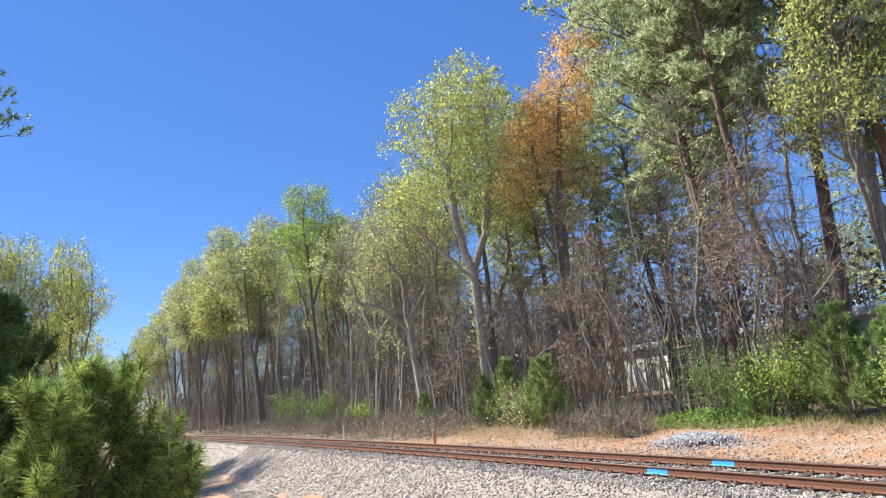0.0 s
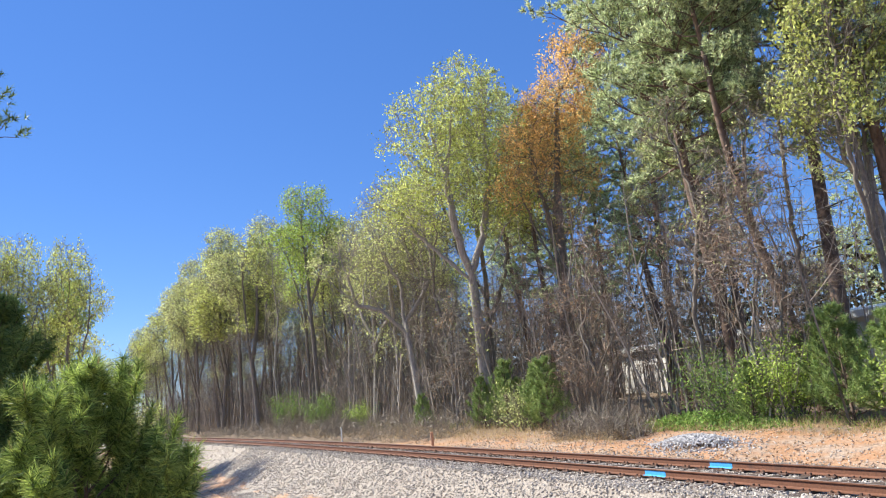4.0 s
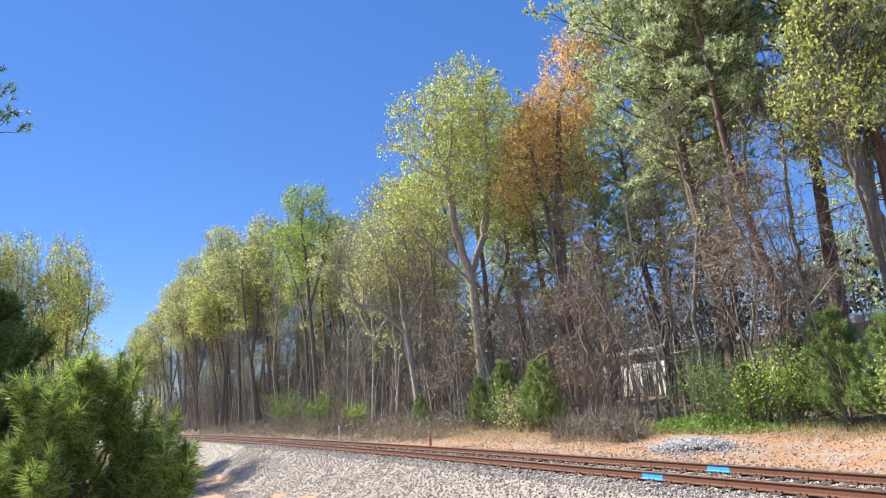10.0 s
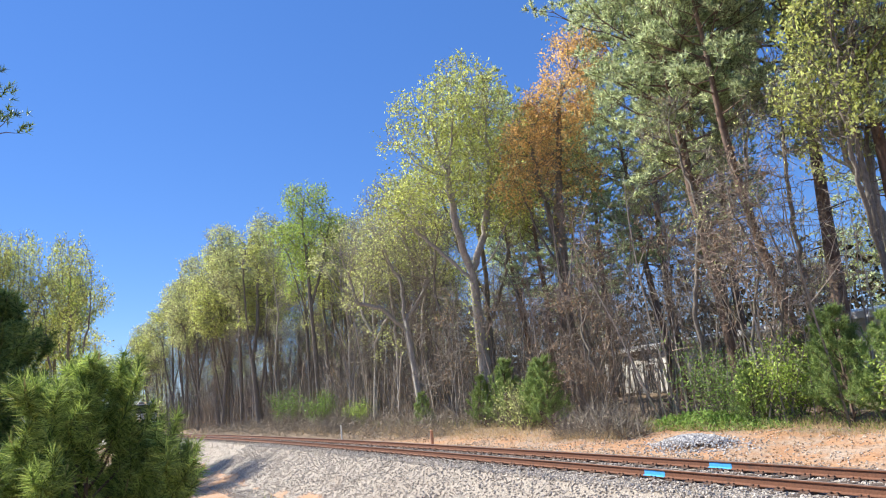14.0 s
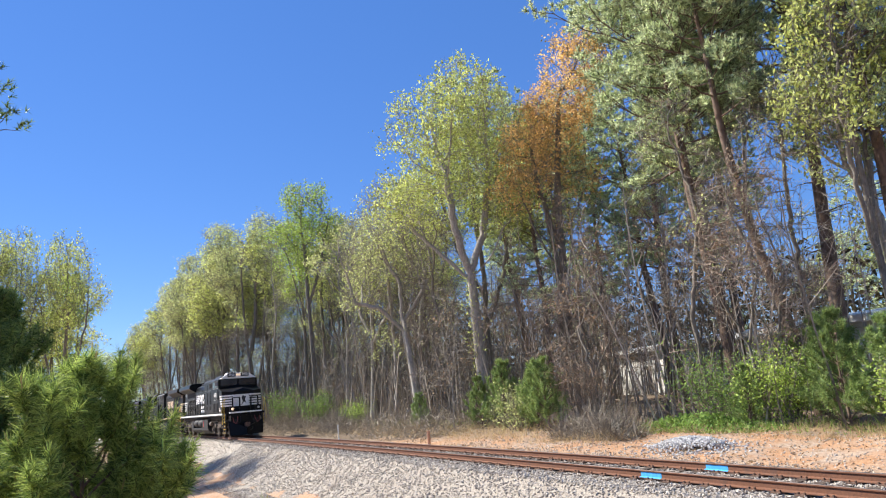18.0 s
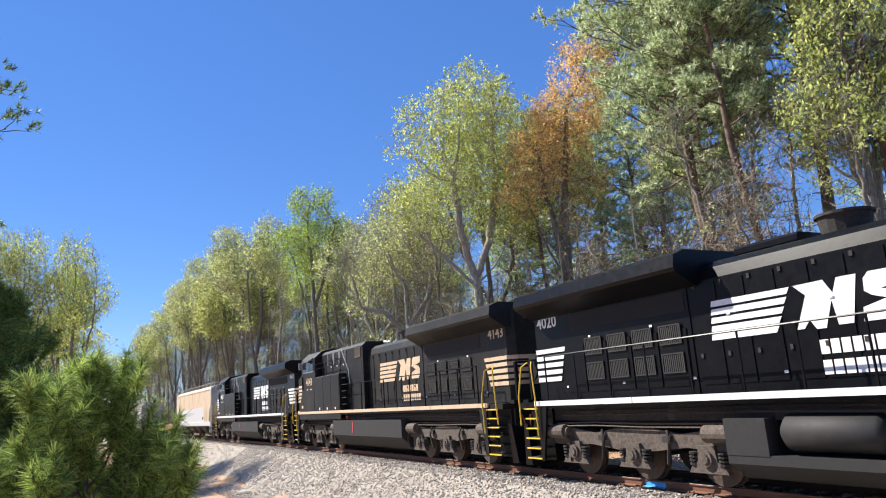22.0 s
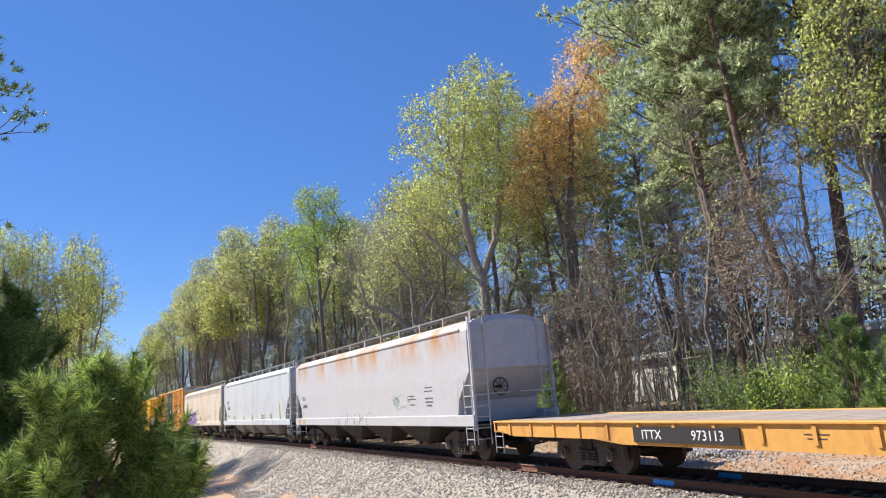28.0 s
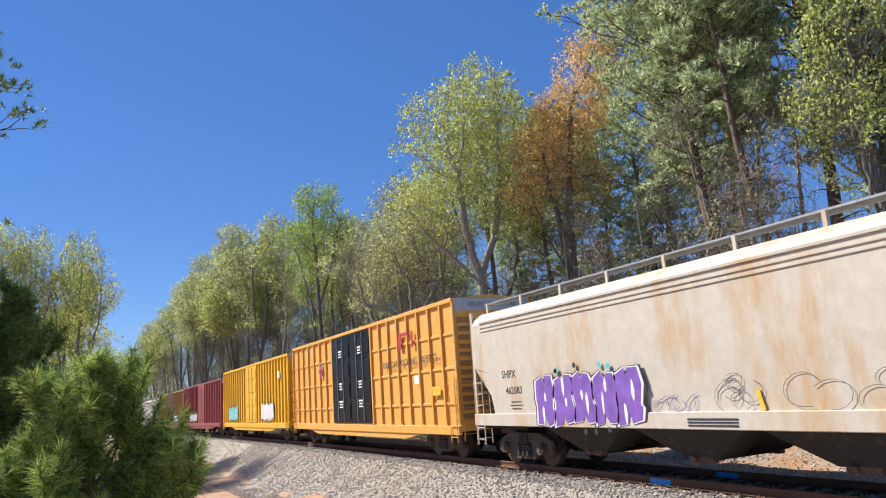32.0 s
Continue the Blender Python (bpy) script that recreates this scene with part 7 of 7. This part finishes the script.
def flatcar(length):
    t = thing("flatcar", "long empty orange flatcar with a worn timber deck", "flatcar", "train")
    hb = length / 2 - 0.5
    for s in (-1, 1):
        w = Shape()
        w.prism_y([(-hb, 1.0), (-hb + 1.0, 0.86), (-hb + 4.4, 0.86), (-hb + 5.4, 0.76), (hb - 5.4, 0.76), (hb - 4.4, 0.86), (hb - 1.0, 0.86), (hb, 1.0), (hb, 1.22), (-hb, 1.22)], min(s * 1.40, s * 1.5), max(s * 1.40, s * 1.5))
        part("side_sill", w, M_FLAT, t)
        w = Shape()
        w.box(-hb, hb, min(s * 1.36, s * 1.56), max(s * 1.36, s * 1.56), 1.22, 1.27, 0.01)
        part("edge_rail", w, M_FLAT, t)
        for i in range(26):
            st = Shape()
            x = -hb + 0.8 + (2 * hb - 1.6) * i / 25
            st.box(x - 0.04, x + 0.04, min(s * 1.5, s * 1.53), max(s * 1.5, s * 1.53), 0.88, 1.21)
            part("stake_pocket", st, M_FLAT, t)
        b = Shape()
        b.box(*((-7.9, -5.1) if s < 0 else (5.1, 7.9)), min(s * 1.5, s * 1.54), max(s * 1.5, s * 1.54), 0.83, 1.14)
        pl = part("name_plate", b, M_BOARD, t, "black panel with white lettering")
        words("ITTX", 0.27, M_WHITE, pl, -7.35 if s < 0 else 7.35, s * 1.543, 0.985, s)
        words("973113", 0.27, M_WHITE, pl, -5.85 if s < 0 else 5.85, s * 1.543, 0.985, s)
        bars(t, -3.6, s * 1.503, 1.05, s, [(0, 0.45, 0.018), (0.07, 0.35, 0.018)], M_INK)
    n = 28
    plank = Shape()
    wd = (2 * hb) / n
    plank.box(-wd / 2 + 0.01, wd / 2 - 0.01, -1.36, 1.36, 1.21, 1.255)
    me = plank.mesh("deck_board", M_DECK)
    for i in range(n):
        ob = part("deck_board", me, None, t)
        ob.location = (-hb + wd * (i + 0.5), 0, 0)
    cs = Shape()
    cs.box(-hb - 0.1, hb + 0.1, -0.4, 0.4, 0.62, 1.2)
    part("centre_sill", cs, M_UNDER, t)
    for i in range(12):
        c = Shape()
        x = -hb + 1.2 + (2 * hb - 2.4) * i / 11
        c.box(x - 0.08, x + 0.08, -1.4, 1.4, 0.92, 1.2)
        part("cross_bearer", c, M_UNDER, t)
    for e in (-1, 1):
        c = Shape()
        c.box(min(e * (hb - 0.1), e * (hb + 0.08)), max(e * (hb - 0.1), e * (hb + 0.08)), -1.5, 1.5, 0.95, 1.26, 0.01)
        part("end_sill", c, M_FLAT, t)
        coupler(t, e * length / 2)
        freight_truck(t, e * (hb - 3.6))
        ladder(t, e * (hb - 0.1), e * (hb - 0.5), -1.57, -1.57, 0.4, 1.0, M_STEEL, 2)
    return t


LENGTHS = [22.36, 22.35, 22.15, 19.64, 28.42, 21.05, 20.61, 20.75, 20.16, 19.91, 19.41, 19.0, 19.0, 20.0]
SMALL = [(0, 0.5, 0.022), (0.09, 0.6, 0.022), (0.18, 0.45, 0.022)]
cars = []
cars.append(locomotive("4020", "black diesel freight locomotive leading the train, headlights lit", False, M_BLACK, M_WHITE, True))
cars.append(locomotive("4143", "dusty black diesel locomotive running long hood first, faded tan markings", True, M_BLACK_DUSTY, M_TAN_LETTER, False))
cars.append(locomotive("4601", "glossy black diesel locomotive running long hood first, white markings", True, M_BLACK, M_WHITE, False))
hb1 = LENGTHS[3] / 2 - 0.62
cars.append(hopper(LENGTHS[3], "dusty tan covered hopper with a white lower panel", M_HOP_DUST, M_HOP_PANEL, [("text", "CCBX", 0.26, -hb1 + 1.4, 2.15), ("text", "58507", 0.26, -hb1 + 1.4, 1.8), ("end", "CCBX", 0.24, 4.0), ("end", "58507", 0.24, 3.72),
                   ("bars", hb1 - 3.6, 1.75, [(0, 0.5, 0.24)])], True, [-hb1 + 2.4, -hb1 + 4.2, -hb1 + 7.2, -hb1 + 10.0, hb1 - 6.0, hb1 - 2.2]))
cars.append(flatcar(LENGTHS[4]))
hb2 = LENGTHS[5] / 2 - 0.62
t1 = hopper(LENGTHS[5], "grey-white covered hopper with rust patches under the roof", M_HOP_GREY, M_HOP_GREY, [("text", "TILX", 0.3, -hb2 + 1.6, 2.45), ("text", "620061", 0.28, -hb2 + 1.75, 2.05), ("end", "TILX 620061", 0.2, 3.85),
            ("bars", hb2 - 4.5, 2.15, [(0, 0.6, 0.02), (0.11, 0.7, 0.02), (0.3, 0.4, 0.02)]), ("bars", hb2 - 3.1, 2.4, [(0, 0.6, 0.022), (0.12, 0.6, 0.022), (0.36, 0.6, 0.022), (0.48, 0.6, 0.022), (0.6, 0.4, 0.022)])], reflect=[-hb2 + 0.75, -hb2 + 1.6])
scribble(t1, 3.9, 5.2, 1.85, 2.1, 9, 12, M_GREEN_SPRAY, -1.552)
scribble(t1, -3.0, 1.5, 1.15, 1.45, 9, 5, M_INK, -1.605)
cars.append(t1)
hb3 = LENGTHS[6] / 2 - 0.62
cars.append(hopper(LENGTHS[6], "clean white covered hopper with yellow reflector strips", M_HOP_WHITE, M_HOP_WHITE, [("text", "TILX", 0.4, -hb3 + 1.65, 2.74), ("text", "620575", 0.38, -hb3 + 2.0, 2.36), ("bars", -hb3 + 1.8, 1.85, SMALL),
                   ("bars", hb3 - 4.6, 1.75, SMALL), ("bars", hb3 - 6.4, 1.7, [(0, 0.7, 0.022), (0.1, 0.5, 0.022), (0.2, 0.6, 0.022)])], False, [-hb3 + 1.0, -5.8, -2.4, 0.2, 2.9, 5.4, hb3 - 2.3]))
hb4 = LENGTHS[7] / 2 - 0.62
t2 = hopper(LENGTHS[7], "weathered cream covered hopper with purple spray paint", M_HOP_CREAM, M_HOP_CREAM, [("text", "SHPX", 0.3, -7.75, 2.5), ("text", "462083", 0.28, -7.55, 2.05), ("bars", -7.5, 1.75, SMALL), ("bars", -hb4 + 9.0, 1.3, [(0, 1.2, 0.03), (0.06, 1.2, 0.03), (0.12, 1.2, 0.03)])],
            False, [hb4 - 9.4, hb4 - 2.6], lines=2)
graffiti(t2, -4.5, 1.78, 3.9, 1.5, M_PURPLE, M_INK, 3, -1.605, M_WHITE, 5)
scribble(t2, -2.2, -1.0, 1.5, 1.65, 7, 7, M_PURPLE)
scribble(t2, -0.3, 0.4, 1.6, 2.0, 7, 8, M_INK)
scribble(t2, 1.2, 6.4, 1.55, 2.0, 9, 9, M_INK)
cars.append(t2)
cars.append(boxcar(LENGTHS[8], 5.24, "orange high boxcar with black plug doors", M_BOX_ORANGE, M_BLACK, True,
                   [("text", "RAILCAR", 0.36, 4.3, 3.3, M_INK), ("text", "POOLING", 0.36, 5.95, 3.3, M_INK), ("text", "EXPERTS", 0.36, 7.6, 3.3, M_INK), ("bar", 5.3, 4.1, 0.28, 0.6, M_RED), ("bar", 5.7, 4.35, 0.6, 0.13, M_RED), ("bar", 6.4, 4.1, 0.16, 0.6, M_RED), ("bar", -4.4, 3.6, 0.18, 0.7, M_PURPLE), ("bar", -4.4, 3.6, 0.7, 0.16, M_RED),
                    ("bar", 6.6, 2.65, 0.4, 0.3, M_WHITE), ("bar", 8.1, 2.2, 0.6, 0.3, M_YELLOW)], -0.25, 5.0))
cars.append(boxcar(LENGTHS[9], 5.1, "yellow ribbed boxcar with painted scrawls along its foot", M_BOX_YELLOW, M_BOX_YELLOW, False,
                   [("blob", -5.6, 1.75, 3.2, 1.2, M_TEAL, 4), ("blob", 4.6, 1.75, 3.0, 1.2, M_WHITE, 6), ("bar", 7.4, 3.9, 0.5, 0.4, M_WHITE)], 0.2, 3.0))
cars.append(boxcar(LENGTHS[10], 4.75, "maroon ribbed boxcar with faded scrawls", M_BOX_MAROON, M_BOX_MAROON, False, [("blob", -4.0, 1.6, 4.0, 0.8, M_HOP_END, 8)], 0.2, 3.0))
cars.append(boxcar(LENGTHS[11], 4.7, "rusty brown boxcar with a dark door", M_BOX_BROWN, M_UNDER, False, [("blob", 4.0, 1.6, 3.0, 0.8, M_HOP_END, 10)], 0.0, 3.0))
for L in LENGTHS[12:]:
    cars.append(hopper(L, "pale grey covered hopper at the back of the train", M_HOP_GREY, M_HOP_GREY))


# ---- what moves ----
def train_at(t):
    """Where the leading coupler is along the line at t seconds."""
    return -24.13 + 14.924 * (t - 20) + 0.0217 * (t - 20) ** 2


def motions():
    back = 0.0
    for k, (car, length) in enumerate(zip(cars, LENGTHS)):
        rows = []
        for t in range(0, 33):
            s = train_at(t) - back - length / 2
            slope = math.atan((line_z(s + 5) - line_z(s - 5)) / 10)
            rows.append((float(t), Matrix.Translation(on_line(s)) @ Matrix.Rotation(line_turn(s), 4, "Z") @ Matrix.Rotation(-slope, 4, "Y") @ Matrix.Rotation(math.pi if k in (1, 2) else 0.0, 4, "Z")))
        walk(car, rows)
        back += length


motions()
